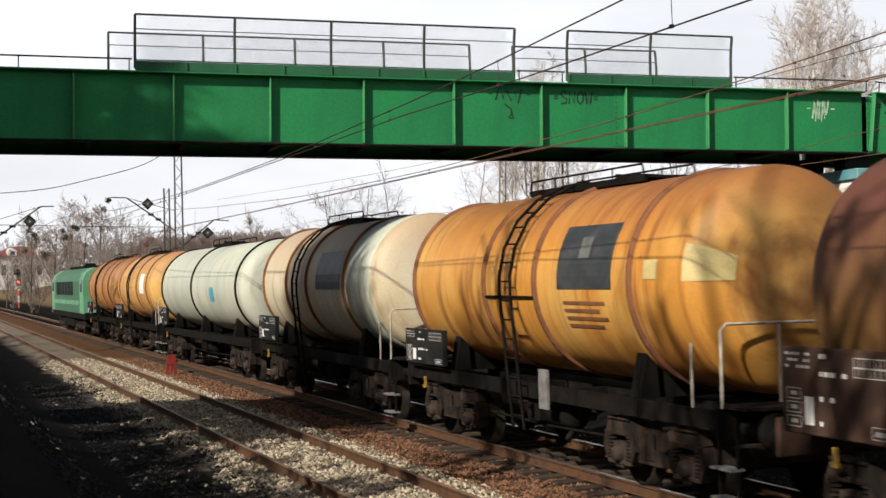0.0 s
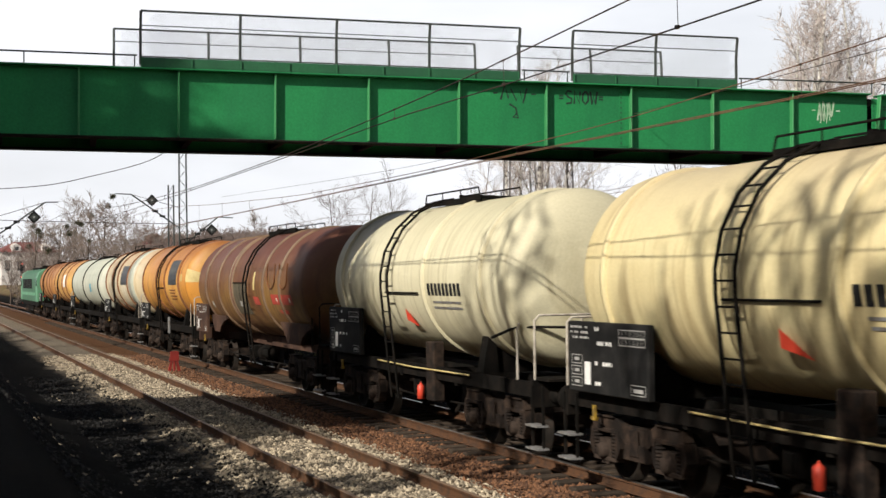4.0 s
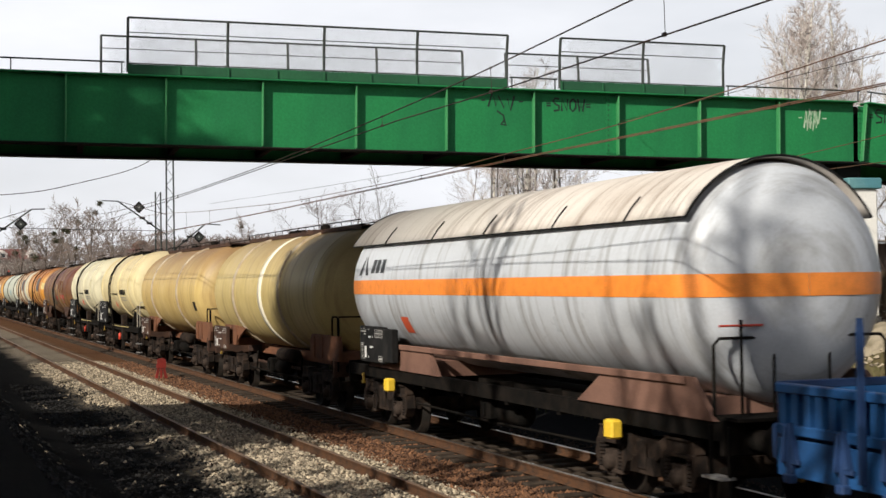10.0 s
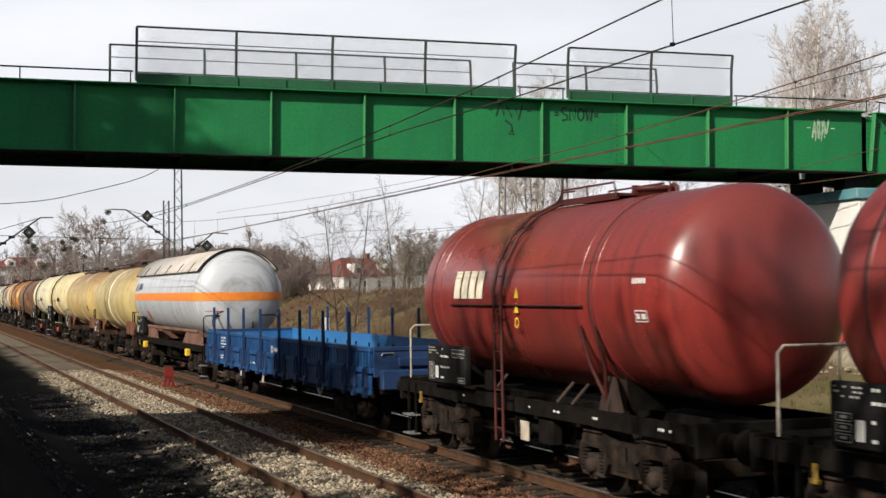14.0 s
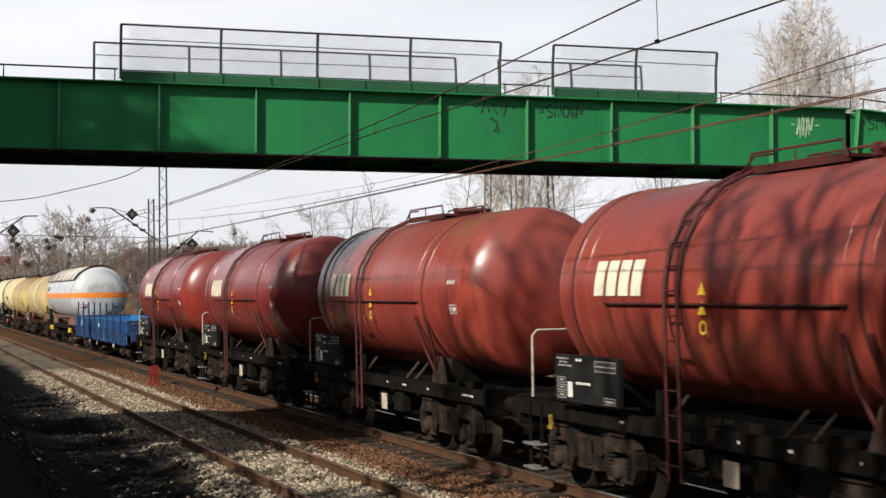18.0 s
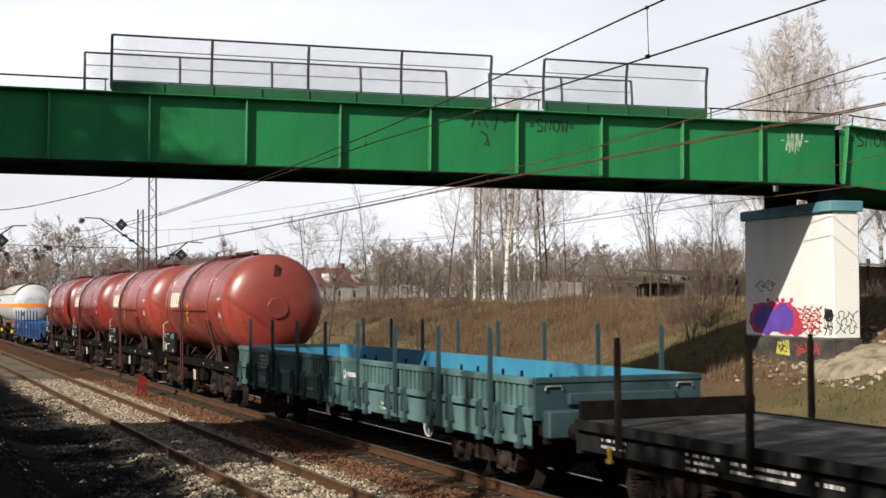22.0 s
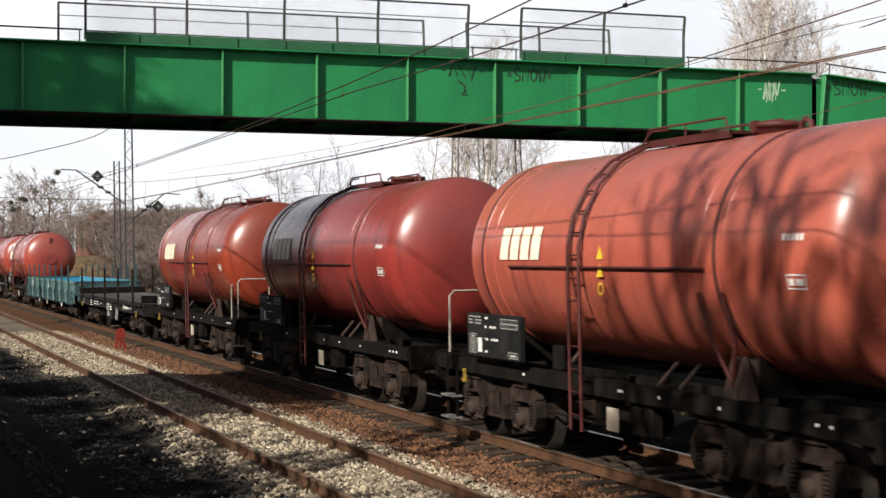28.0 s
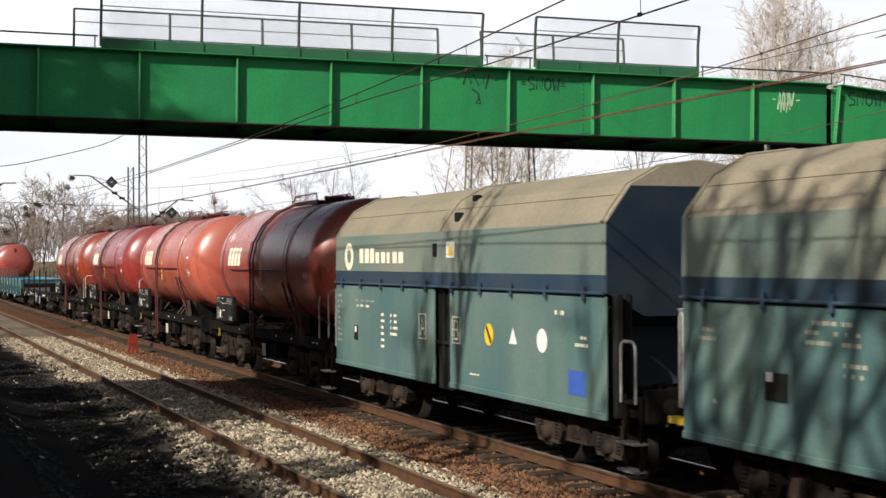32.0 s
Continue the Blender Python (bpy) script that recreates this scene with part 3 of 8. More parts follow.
def axle_box_form(f):
    f.lathe([(-0.17, 0.0), (-0.17, 0.085), (-0.15, 0.105), (-0.06, 0.125), (0.1, 0.125)], "x", (0, 0, 0), 14)
    f.slab([(-0.17, 0.16), (-0.19, -0.06), (-0.10, -0.19), (0.10, -0.19), (0.19, -0.06), (0.17, 0.16)], "x", -0.07, 0.1)
    f.box(-0.09, 0.09, -0.33, 0.33, -0.15, -0.09, 0.01)
    return f


def bogie(parent, y):
    def frame_form(f):
        f.box(-1.0, 1.0, -0.22, 0.22, 0.55, 0.82, 0.02)
        f.box(-0.12, 0.12, -1.28, 1.28, 0.56, 0.70, 0.02)
        f.box(-0.95, 0.95, -1.33, -1.25, 0.5, 0.72)
        f.box(-0.95, 0.95, 1.25, 1.33, 0.5, 0.72)
        return f

    b = piece("bogie", kept("bogie_frame", frame_form, BOGIE), parent, at=(0, y, 0))
    for sx in (-1, 1):
        piece("side_frame", kept("side_frame", side_frame_form, BOGIE), b, at=(sx * 1.06, 0, 0))
        for sy in (-0.9, 0.9):
            ab = piece("axle_box", kept("axle_box", axle_box_form, AXLEBOX), b, at=(sx * 1.07, sy, 0.46))
            if sx > 0:
                ab.rotation_euler = (0, 0, math.pi)
            for dy in (-0.27, 0.27):
                piece("coil_spring", kept("coil_spring", spring_form, BOGIE), b, at=(sx * 1.10, sy + dy, 0.37))
            wh = piece("wheel", kept("wheel", wheel_form, WHEEL), b, at=(sx * 0.75, sy, 0.46))
            if sx < 0:
                wh.rotation_euler = (0, 0, 0)
            else:
                wh.rotation_euler = (0, 0, math.pi)
            piece("brake_block", kept("brake_block", lambda f: f.slab([(-0.06, -0.16), (0.03, -0.16), (0.06, 0), (0.03, 0.16), (-0.06, 0.16)], "x", -0.05, 0.05), BOGIE), b, at=(sx * 0.76, sy + (0.56 if sy < 0 else -0.56), 0.45))
    for sy in (-0.9, 0.9):
        piece("axle", kept("axle", lambda f: f.tube([(-1.0, 0, 0), (1.0, 0, 0)], 0.08, 10), WHEEL), b, at=(0, sy, 0.46))
    return b


def buffer_form(f):
    return f.lathe([(-0.62, 0.13), (-0.30, 0.13), (-0.30, 0.09), (-0.06, 0.085), (-0.05, 0.22), (-0.02, 0.225), (0.0, 0.19), (0.012, 0.0)], "y", (0, 0, 0), 16)


def running_gear(w, length, pivots, sole_z=(1.03, 1.26), half=1.26, material=IRON, sills=True):
    """Underframe of a wagon whose front buffers stand at y = 0 and which runs back along -y."""
    z0, z1 = sole_z
    for sx in (-1, 1) if sills else ():
        x = sx * half
        s = piece("sole_bar", kept(f"sole_{length:.2f}_{z0:.2f}_{half:.2f}_{sx}_{material.name}", lambda f: f.slab([(x, z0), (x - sx * 0.09, z0), (x - sx * 0.09, z0 + 0.02), (x - sx * 0.015, z0 + 0.02), (x - sx * 0.015, z1 - 0.02), (x - sx * 0.09, z1 - 0.02), (x - sx * 0.09, z1), (x, z1)], "y", -0.64, -length + 0.64), material), w)
    for y in (-0.62, -length + 0.62):
        piece("headstock", kept(f"headstock_{half:.2f}_{material.name}", lambda f: f.box(-half - 0.02, half + 0.02, -0.05, 0.05, 0.86, 1.30, 0.015), material), w, at=(0, y, 0))
    part("centre_sill", Form().box(-0.28, 0.28, -0.66, -length + 0.66, 0.92, 1.22), material, w)
    n = 4
    for i in range(n if sills else 0):
        y = -length * (0.32 + 0.36 * i / (n - 1))
        piece("cross_member", kept(f"cross_member_{half:.2f}", lambda f: f.box(-half + 0.02, half - 0.02, -0.06, 0.06, 0.98, 1.2), IRON), w, at=(0, y, 0))
    for sx in (-0.875, 0.875):
        piece("buffer", kept("buffer", buffer_form, IRON), w, at=(sx, 0, 1.05))
        b = piece("buffer", kept("buffer", buffer_form, IRON), w, at=(sx, -length, 1.05))
        b.rotation_euler = (0, 0, math.pi)
    for y, s in ((-0.6, 1), (-length + 0.6, -1)):
        piece("coupling", kept(f"coupling_{s}", lambda f: f.tube([(0, 0, 1.02), (0, s * 0.32, 1.04), (0, s * 0.42, 0.9), (0, s * 0.38, 0.74)], 0.035, 6).tube([(0.04, s * 0.3, 0.98), (0.05, s * 0.45, 0.7), (-0.05, s * 0.45, 0.7), (-0.04, s * 0.3, 0.98)], 0.02, 6), IRON), w, at=(0, y, 0))
    for p in pivots:
        bogie(w, -p)
    # brake gear between the bogies
    mid = -sum(pivots) / 2
    piece("air_reservoir", kept("air_reservoir", lambda f: f.lathe([(-0.5, 0.0), (-0.47, 0.14), (-0.42, 0.19), (0.42, 0.19), (0.47, 0.14), (0.5, 0.0)], "y", (0, 0, 0), 16), IRON), w, at=(-0.85, mid - 0.5, 0.78))
    piece("brake_cylinder", kept("brake_cylinder", lambda f: f.lathe([(-0.3, 0.0), (-0.3, 0.17), (0.1, 0.17), (0.16, 0.1), (0.4, 0.04), (0.4, 0.0)], "y", (0, 0, 0), 14), IRON), w, at=(-0.55, mid + 0.9, 0.8))
    half_span = (max(pivots) - min(pivots)) / 2 - 1.4
    part("brake_rod", Form().tube([(-0.95, mid - half_span, 0.62), (-0.95, mid, 0.58), (-0.95, mid + half_span, 0.62)], 0.022, 6), IRON, w)
    piece("distributor", kept("distributor", lambda f: f.box(-0.14, 0.14, -0.2, 0.2, -0.18, 0.18, 0.03).box(-0.18, -0.13, -0.08, 0.08, -0.1, 0.1), IRON), w, at=(-1.0, mid + 0.1, 0.82))


def steps(w, y, half=1.26):
    def form(f):
        for dy in (-0.2, 0.2):
            f.box(-0.02, 0.02, dy - 0.015, dy + 0.015, -0.5, 0.5)
        return f

    st = piece("footstep", kept("footstep", form, IRON), w, at=(-half - 0.02, y, 0.72))
    for z in (-0.45, -0.1):
        piece("tread", kept("tread", lambda f: f.box(-0.12, 0.08, -0.22, 0.22, -0.015, 0.015), STEEL), st, "worn bare steel tread", at=(0, 0, z))


def grab_rail(w, y0, y1, z0, z1, material=IRON, x=-1.24):
    r = 0.09
    pts = [(x, y0, z0), (x, y0, z1 - r), (x, y0 + (r * 0.3 if y1 > y0 else -r * 0.3), z1 - r * 0.3), (x, y0 + (r if y1 > y0 else -r), z1), (x, y1 - (r if y1 > y0 else -r), z1), (x, y1 - (r * 0.3 if y1 > y0 else -r * 0.3), z1 - r * 0.3), (x, y1, z1 - r), (x, y1, z0)]
    return part("grab_rail", Form().tube(pts, 0.021, 6), material, w)


RND = random.Random(11)


def lettering(w, x, y0, y1, z0, z1, rows, material, facing=-1):
    """Unreadable stencil lines as bars on a board that looks along -x; y0 is the leading end."""
    f = Form()
    for r in range(rows):
        za = z1 - (z1 - z0) * (r + 0.3) / rows
        zb = z1 - (z1 - z0) * (r + 0.74) / rows
        y = y0
        while y > y1 + 0.06:
            n = RND.uniform(0.025, 0.09)
            if RND.random() < 0.75:
                f.add([(x, y, za), (x, max(y1, y - n), za), (x, max(y1, y - n), zb), (x, y, zb)], [(0, 1, 2, 3)])
            y -= n + RND.uniform(0.012, 0.03)
    return part("stencil", f, material, w, "", (0, 0, 0), "stuff")


def data_board(w, y, width=1.85, z0=1.36, z1=2.02, x=-1.46, colour=None, deep=0.1):
    """A stencilled board: small print, stacked boxes, a card, number lines, a grid and a name box."""
    b = part("data_board", Form().box(x, x + deep, y - width, y, z0, z1, 0.015), colour or BLACK, w, "dark data board with white stencil lines")
    fx = x - 0.004
    h = z1 - z0
    at = lambda p: y - p * width
    up = lambda q: z0 + q * h
    lettering(b, fx, at(0.04), at(0.30), up(0.74), up(0.96), 3, DULL_WHITE)
    f = Form()

    def outline(p0, p1, q0, q1, t=0.010):
        for a0, a1, b0, b1 in ((at(p0), at(p1), up(q1) - t, up(q1)), (at(p0), at(p1), up(q0), up(q0) + t), (at(p0), at(p0) - t, up(q0), up(q1)), (at(p1) + t, at(p1), up(q0), up(q1))):
            f.box(fx - 0.002, fx, a1, a0, b0, b1)

    for q in (0.08, 0.24, 0.40):
        outline(0.05, 0.19, q, q + 0.13)
        f.box(fx - 0.002, fx, at(0.15), at(0.09), up(q + 0.045), up(q + 0.09))
    outline(0.66, 0.97, 0.70, 0.92)
    for k in range(1, 7):
        f.box(fx - 0.002, fx, at(0.66 + 0.31 * k / 7) - 0.006, at(0.66 + 0.31 * k / 7), up(0.70), up(0.92))
    f.box(fx - 0.002, fx, at(0.97), at(0.66), up(0.80), up(0.82))
    outline(0.80, 0.97, 0.06, 0.20)
    f.box(fx - 0.002, fx, at(0.94), at(0.83), up(0.10), up(0.15))
    part("stencil", f, DULL_WHITE, b, "", (0, 0, 0), "stuff")
    for p1, q in ((0.45, 0.90), (0.60, 0.70), (0.62, 0.42), (0.44, 0.14)):
        lettering(b, fx, at(0.36), at(p1), up(q - 0.05), up(q + 0.07), 1, WHITE)
    part("paper_card", Form().box(fx - 0.004, fx + 0.002, at(0.30), at(0.225), up(0.12), up(0.44)), WHITE, b, "white waybill card")
    return b


def tank_shell(f, u0, u1, r, zc, dome=0.45, n=56, flat=2.4):
    """A cylinder along y with dished ends; flat above 2 gives a flatter dish with a tighter knuckle."""
    k = 12
    prof = []
    for i in range(k + 1):
        q = math.sin(math.pi / 2 * i / k)
        prof.append((-u1 + dome * (1 - (1 - q ** flat) ** (1 / flat)), r * q))
    for i in range(k, -1, -1):
        q = math.sin(math.pi / 2 * i / k)
        prof.append((-u0 - dome * (1 - (1 - q ** flat) ** (1 / flat)), r * q))
    return f.lathe(prof, "y", (0, 0, zc), n)


def ladder(w, y, r, zc, z_top, z_bot, material, x_out=0.12, width=0.42, foot=-1.38):
    """Stands beside the shell, then follows it over to the walkway."""
    def side(dy):
        pts = [(foot, y + dy, z_bot), (-r - x_out, y + dy, zc - 0.2), (-r - x_out, y + dy, zc + 0.1)]
        for a in (20, 38, 56, 74, 84):
            q = radians(a)
            pts.append((-(r + x_out) * math.cos(q), y + dy, zc + (r + x_out) * math.sin(q)))
        return pts

    lad = part("ladder", Form().tube(side(-width / 2), 0.026, 6), material, w)
    part("stringer", Form().tube(side(width / 2), 0.026, 6), material, lad)
    pts = [Vector(p) for p in side(0)]
    run = [(b - a).length for a, b in zip(pts, pts[1:])]
    d = 0.2
    while d < sum(run):
        s, i = d, 0
        while s > run[i]:
            s -= run[i]
            i += 1
        p = pts[i].lerp(pts[i + 1], s / run[i])
        piece("rung", kept(f"rung_{width:.2f}_{material.name}", lambda f: f.tube([(0, -width / 2, 0), (0, width / 2, 0)], 0.014, 5), material), lad, at=tuple(p))
        d += 0.3
    return lad


def walkway(w, u0, u1, z, material, rail=True, dome_at=None, pipe=False):
    y0, y1 = -u0, -u1
    wk = part("walkway", Form().box(-0.42, 0.42, y0, y1, z, z + 0.04).box(-0.42, -0.38, y0, y1, z - 0.05, z + 0.05).box(0.38, 0.42, y0, y1, z - 0.05, z + 0.05), material, w)
    if rail:
        for x in (-0.42, 0.42):
            part("guard_rail", Form().tube([(x, y0, z), (x, y0 - 0.08, z + 0.2), (x, y1 + 0.08, z + 0.2), (x, y1, z)], 0.016, 6), material, wk)
            n = max(1, int((u1 - u0) / 0.9))
            for i in range(1, n):
                piece("rail_post", kept(f"walk_post_{material.name}", lambda f: f.tube([(0, 0, 0), (0, 0, 0.2)], 0.012, 5), material), wk, at=(x, y0 + (y1 - y0) * i / n, z))
    for u in dome_at or ():
        m = piece("manhole", kept(f"manhole_{material.name}", lambda f: f.lathe([(-0.15, 0.30), (0.16, 0.30), (0.16, 0.34), (0.21, 0.34), (0.23, 0.28), (0.25, 0.0)], "z", (0, 0, 0), 20).box(-0.36, -0.28, -0.04, 0.04, 0.1, 0.24).box(0.28, 0.36, -0.04, 0.04, 0.1, 0.24), material), w, at=(0, -u, z - 0.12))
    return wk


def saddle(w, u, r, zc, material, struts=True):
    def form(f):
        pts = []
        for a in (-128, -118, -109, -99, -90, -81, -71, -62, -52):
            q = radians(a)
            pts.append(((r + 0.005) * math.cos(q), zc + (r + 0.005) * math.sin(q)))
        pts = pts + [(0.9, 1.26), (-0.9, 1.26)]
        return f.slab(pts, "y", -0.06, 0.06)

    piece("saddle", kept(f"saddle_{r:.2f}_{zc:.2f}_{material.name}", form, material), w, at=(0, -u, 0))
    for sx in (-1, 1) if struts else ():
        top = zc - math.sqrt(r * r - 1.05 ** 2)
        piece("strut", kept(f"strut_{sx}_{r:.2f}_{material.name}", lambda f: f.slab([(sx * 0.9, 1.27), (sx * 1.2, 1.27), (sx * 1.08, top + 0.06), (sx * 0.95, top - 0.02)], "y", -0.14, 0.14), material), w, at=(0, -u, 0))


def platform_rails(w, u, material, half=1.22, z=1.3, height=1.0):
    """The hoop rails of an end platform, across the wagon and at its side."""
    piece("platform", kept(f"platform_{half:.2f}", lambda f: f.box(-half, half, -0.3, 0.3, 0, 0.04), IRON), w, at=(0, -u, z))
    piece("end_rail", kept(f"end_rail_{half:.2f}_{height:.2f}_{material.name}", lambda f: f.tube([(-half, 0, 0), (-half, 0, height - 0.08), (-half + 0.08, 0, height), (half - 0.08, 0, height), (half, 0, height - 0.08), (half, 0, 0)], 0.021, 6).tube([(-0.4, 0, 0), (-0.4, 0, height)], 0.018, 6).tube([(0.4, 0, 0), (0.4, 0, height)], 0.018, 6), material), w, at=(0, -u + 0.22, z))


def tank_wagon(name, label, front, length, pivots, shell, r, zc, dome, paint, rings=(), ring_paint=None, ladder_u=None, walk=None, manholes=(), saddles=(), board=None, board_paint=None, flat=2.4, trim=None, frame=None, front_rail=None, rear_rail=None, rail_paint=None, group="tank wagons of the goods train", sills=True):
    w = thing(name, label, "tank wagon", (FAR_X, front, 0), group)
    trim = trim or IRON
    running_gear(w, length, pivots, material=frame or IRON, sills=sills)
    tank = part("tank", tank_shell(Form(), shell[0], shell[1], r, zc, dome, flat=flat), paint, w, label)
    for u in rings:
        part("hoop", rect_ring(Form(), -u, 0, zc, r - 0.02, r + 0.05, 0.085), ring_paint or paint, tank)
    for u in saddles:
        saddle(w, u, r, zc, frame or IRON)
    if walk:
        walkway(w, walk[0], walk[1], zc + r + 0.02, trim, True, manholes)
    if ladder_u:
        ladder(w, -ladder_u, r, zc, zc + r, 0.55, trim)
    if board:
        data_board(w, -board[0], board[1], board[2], board[3], colour=board_paint)
    if front_rail:
        platform_rails(w, front_rail, rail_paint or IRON)
        steps(w, -front_rail)
    if rear_rail:
        platform_rails(w, rear_rail, rail_paint or IRON)
        steps(w, -rear_rail)
        part("corner_post", Form().tube([(-1.22, -rear_rail + 0.9, 1.26), (-1.22, -rear_rail + 0.9, 2.05), (-1.22, -rear_rail + 0.82, 2.16)], 0.02, 6), rail_paint or IRON, w)
    piece("pull_hook", kept("pull_hook", lambda f: f.box(-0.02, 0.02, -0.025, 0.025, -0.16, 0.04).slab([(-0.085, -0.12), (-0.06, -0.17), (0.06, -0.17), (0.085, -0.12), (0.05, -0.14), (-0.05, -0.14)], "x", -0.025, 0.025), HOOK), w, "grimy yellow lashing hook", at=(-1.3, -pivots[0] + 0.9, 1.05))
    FLEET.append((w, front))
    return w, tank


FLEET = []
PALE_RAIL = worn("pale_worn_rail", (0.42, 0.38, 0.32), (0.16, 0.13, 0.10), 0.6, 0.0, 5.0)
RUSTRED = [tank_paint(f"red_tank_{i}", b, p, s, c, 0.3, 3.0, 4.5, gloss=0.6) for i, (b, p, s, c) in enumerate((
    ((0.255, 0.034, 0.027), (0.145, 0.021, 0.019), (0.105, 0.018, 0.017), (0.180, 0.045, 0.040)),
    ((0.33, 0.062, 0.036), (0.22, 0.032, 0.022), (0.14, 0.024, 0.019), (0.225, 0.060, 0.042)),
    ((0.32, 0.056, 0.038), (0.20, 0.030, 0.024), (0.13, 0.022, 0.019), (0.23, 0.062, 0.048)),
    ((0.25, 0.042, 0.020), (0.14, 0.022, 0.014), (0.10, 0.018, 0.013), (0.17, 0.042, 0.026)),
    ((0.43, 0.100, 0.064), (0.30, 0.062, 0.043), (0.20, 0.044, 0.034), (0.31, 0.100, 0.075)),
    ((0.33, 0.066, 0.050), (0.21, 0.044, 0.037), (0.14, 0.030, 0.027), (0.25, 0.080, 0.068)),
))]
DARKRED = worn("dark_red_fittings", (0.075, 0.014, 0.012), (0.045, 0.014, 0.012), 0.6)


SADDLE = worn("dusty_brown_saddle", (0.060, 0.040, 0.033), (0.034, 0.024, 0.020), 0.8)
CARD_BLUE = worn("faded_blue_card", (0.10, 0.24, 0.34), (0.16, 0.28, 0.33), 0.7)
CARD_WHITE = worn("grubby_white_plate", (0.62, 0.56, 0.46), (0.30, 0.22, 0.16), 0.7)


def red_tank_wagon(front, paint, plain_end, label, logo_u=3.6, ladder_u=5.7, rib=(3.9, 9.0), two_tone=False, board_u=2.35, faded=False, hoops="front"):
    w, tank = tank_wagon("tank_wagon", label, front, 12.3, (2.75, 9.55), (1.95, 11.6), 1.45, 2.87, 0.66, paint, (), None, None, (ladder_u + 0.05, ladder_u + 2.0), (ladder_u + 2.4,), (), (board_u, 1.87, 1.34, 2.0), flat=2.1, trim=DARKRED, front_rail=1.3 if hoops == "front" else None, rear_rail=11.92 if hoops == "rear" else None, rail_paint=PALE_RAIL)
    ladder(w, -ladder_u, 1.45, 2.87, 4.3, 0.58, DARKRED, 0.07, 0.3, -1.5)
    # weld seams, a rib along the side, brand blocks, marks
    for u in (3.0, 3.35, 8.9, 9.35):
        part("seam", rect_ring(Form(), -u, 0, 2.87, 1.44, 1.458, 0.03), paint, tank)
    part("side_rib", Form().tube([(-1.47, -rib[0], 2.72), (-1.47, -rib[1], 2.72)], 0.02, 6), DARKRED, tank)
    if faded:
        part("faded_patch", shell_patch(Form(), 1.460, 2.87, -logo_u + 0.12, -logo_u - 2.1, 2.72, 3.45, 0, 5), RUSTRED[1], tank, "paler repainted patch behind the lettering")
    for k in range(4):
        y = -logo_u - k * 0.335
        part("brand_block", shell_patch(Form(), 1.464, 2.87, y, y - 0.265, 2.82, 3.28, 0.06), PALE, tank, "cream block in place of a letter")
    f = Form()
    for k in range(5):
        shell_patch(f, 1.456, 2.87, -10.45 - k * 0.075, -10.5 - k * 0.075, 3.02, 3.09, 0, 1)
    for y0, y1, z0, z1 in ((10.5, 10.82, 2.66, 2.675), (10.5, 10.82, 2.52, 2.535), (10.5, 10.515, 2.52, 2.675), (10.805, 10.82, 2.52, 2.675), (10.54, 10.62, 2.56, 2.63), (10.66, 10.78, 2.56, 2.63)):
        shell_patch(f, 1.456, 2.87, -y0, -y1, z0, z1, 0, 1)
    part("stencil", f, WHITE, tank, "", (0, 0, 0), "stuff")
    yl = -ladder_u - 0.5
    if faded:
        part("warning_triangle", Form().add([(-1.462, yl - 0.02, 2.82), (-1.462, yl - 0.2, 2.82), (-1.45, yl - 0.11, 3.0)], [(0, 1, 2)]), YELLOW, tank, "yellow warning triangle")
        part("warning_card", Form().add([(-1.462, yl, 2.62), (-1.462, yl - 0.22, 2.62), (-1.462, yl - 0.22, 2.81), (-1.462, yl, 2.81)], [(0, 1, 2, 3)]), YELLOW, tank, "yellow card with a blue field")
        part("card_field", Form().add([(-1.466, yl - 0.05, 2.65), (-1.466, yl - 0.17, 2.65), (-1.466, yl - 0.17, 2.78), (-1.466, yl - 0.05, 2.78)], [(0, 1, 2, 3)]), CARD_BLUE, tank, "faded blue field")
        part("warning_disc", Form().lathe([(0, 0.055), (0, 0.1)], "x", (-1.46, yl - 0.12, 2.48), 16, True, False), ORANGE, tank)
    else:
        for z in (2.83, 2.6):
            part("warning_triangle", Form().add([(-1.462, yl - 0.02, z), (-1.462, yl - 0.2, z), (-1.458, yl - 0.11, z + 0.17)], [(0, 1, 2)]), YELLOW, tank, "yellow warning triangle")
        part("warning_disc", Form().lathe([(0, 0.055), (0, 0.085)], "x", (-1.456, yl - 0.12, 2.45), 16, True, False), YELLOW, tank)
    part("valve_pipe", Form().tube([(0.0, -ladder_u - 2.85, 4.3), (0.0, -ladder_u - 2.86, 4.4), (0.0, -ladder_u - 2.95, 4.44), (0.0, -ladder_u - 3.04, 4.4), (0.0, -ladder_u - 3.05, 4.28)], 0.035, 8), DARKRED, w)
    part("walk_hoop", Form().tube([(-0.5, -ladder_u + 0.1, 4.22), (-0.46, -ladder_u - 0.25, 4.5), (-0.42, -ladder_u - 0.6, 4.5)], 0.016, 6), DARKRED, w)
    # gussets, catch plates and small marks along the frame
    for u in (3.1, 9.2):
        part("gusset", Form().slab([(-u - 0.32, 1.26), (-u + 0.32, 1.26), (-u + 0.1, 1.74), (-u - 0.1, 1.74)], "x", -1.16, -1.1).slab([(-1.2, 1.26), (-0.6, 1.26), (-0.8, 1.66), (-1.12, 1.74)], "y", -u - 0.03, -u + 0.03), SADDLE, w, "dusty brown saddle gusset")
    for u, z in ((4.9, 1.26), (7.4, 1.26), (7.9, 1.26)):
        part("frame_stay", Form().tube([(-1.1, -u, z), (-0.9, -u - 0.16, z + 0.3)], 0.03, 6), SADDLE, w)
    part("label_plate", Form().box(-1.3, -1.28, -6.75, -6.45, 0.62, 0.92, 0.004), CARD_WHITE, w, "small white label plate under the frame")
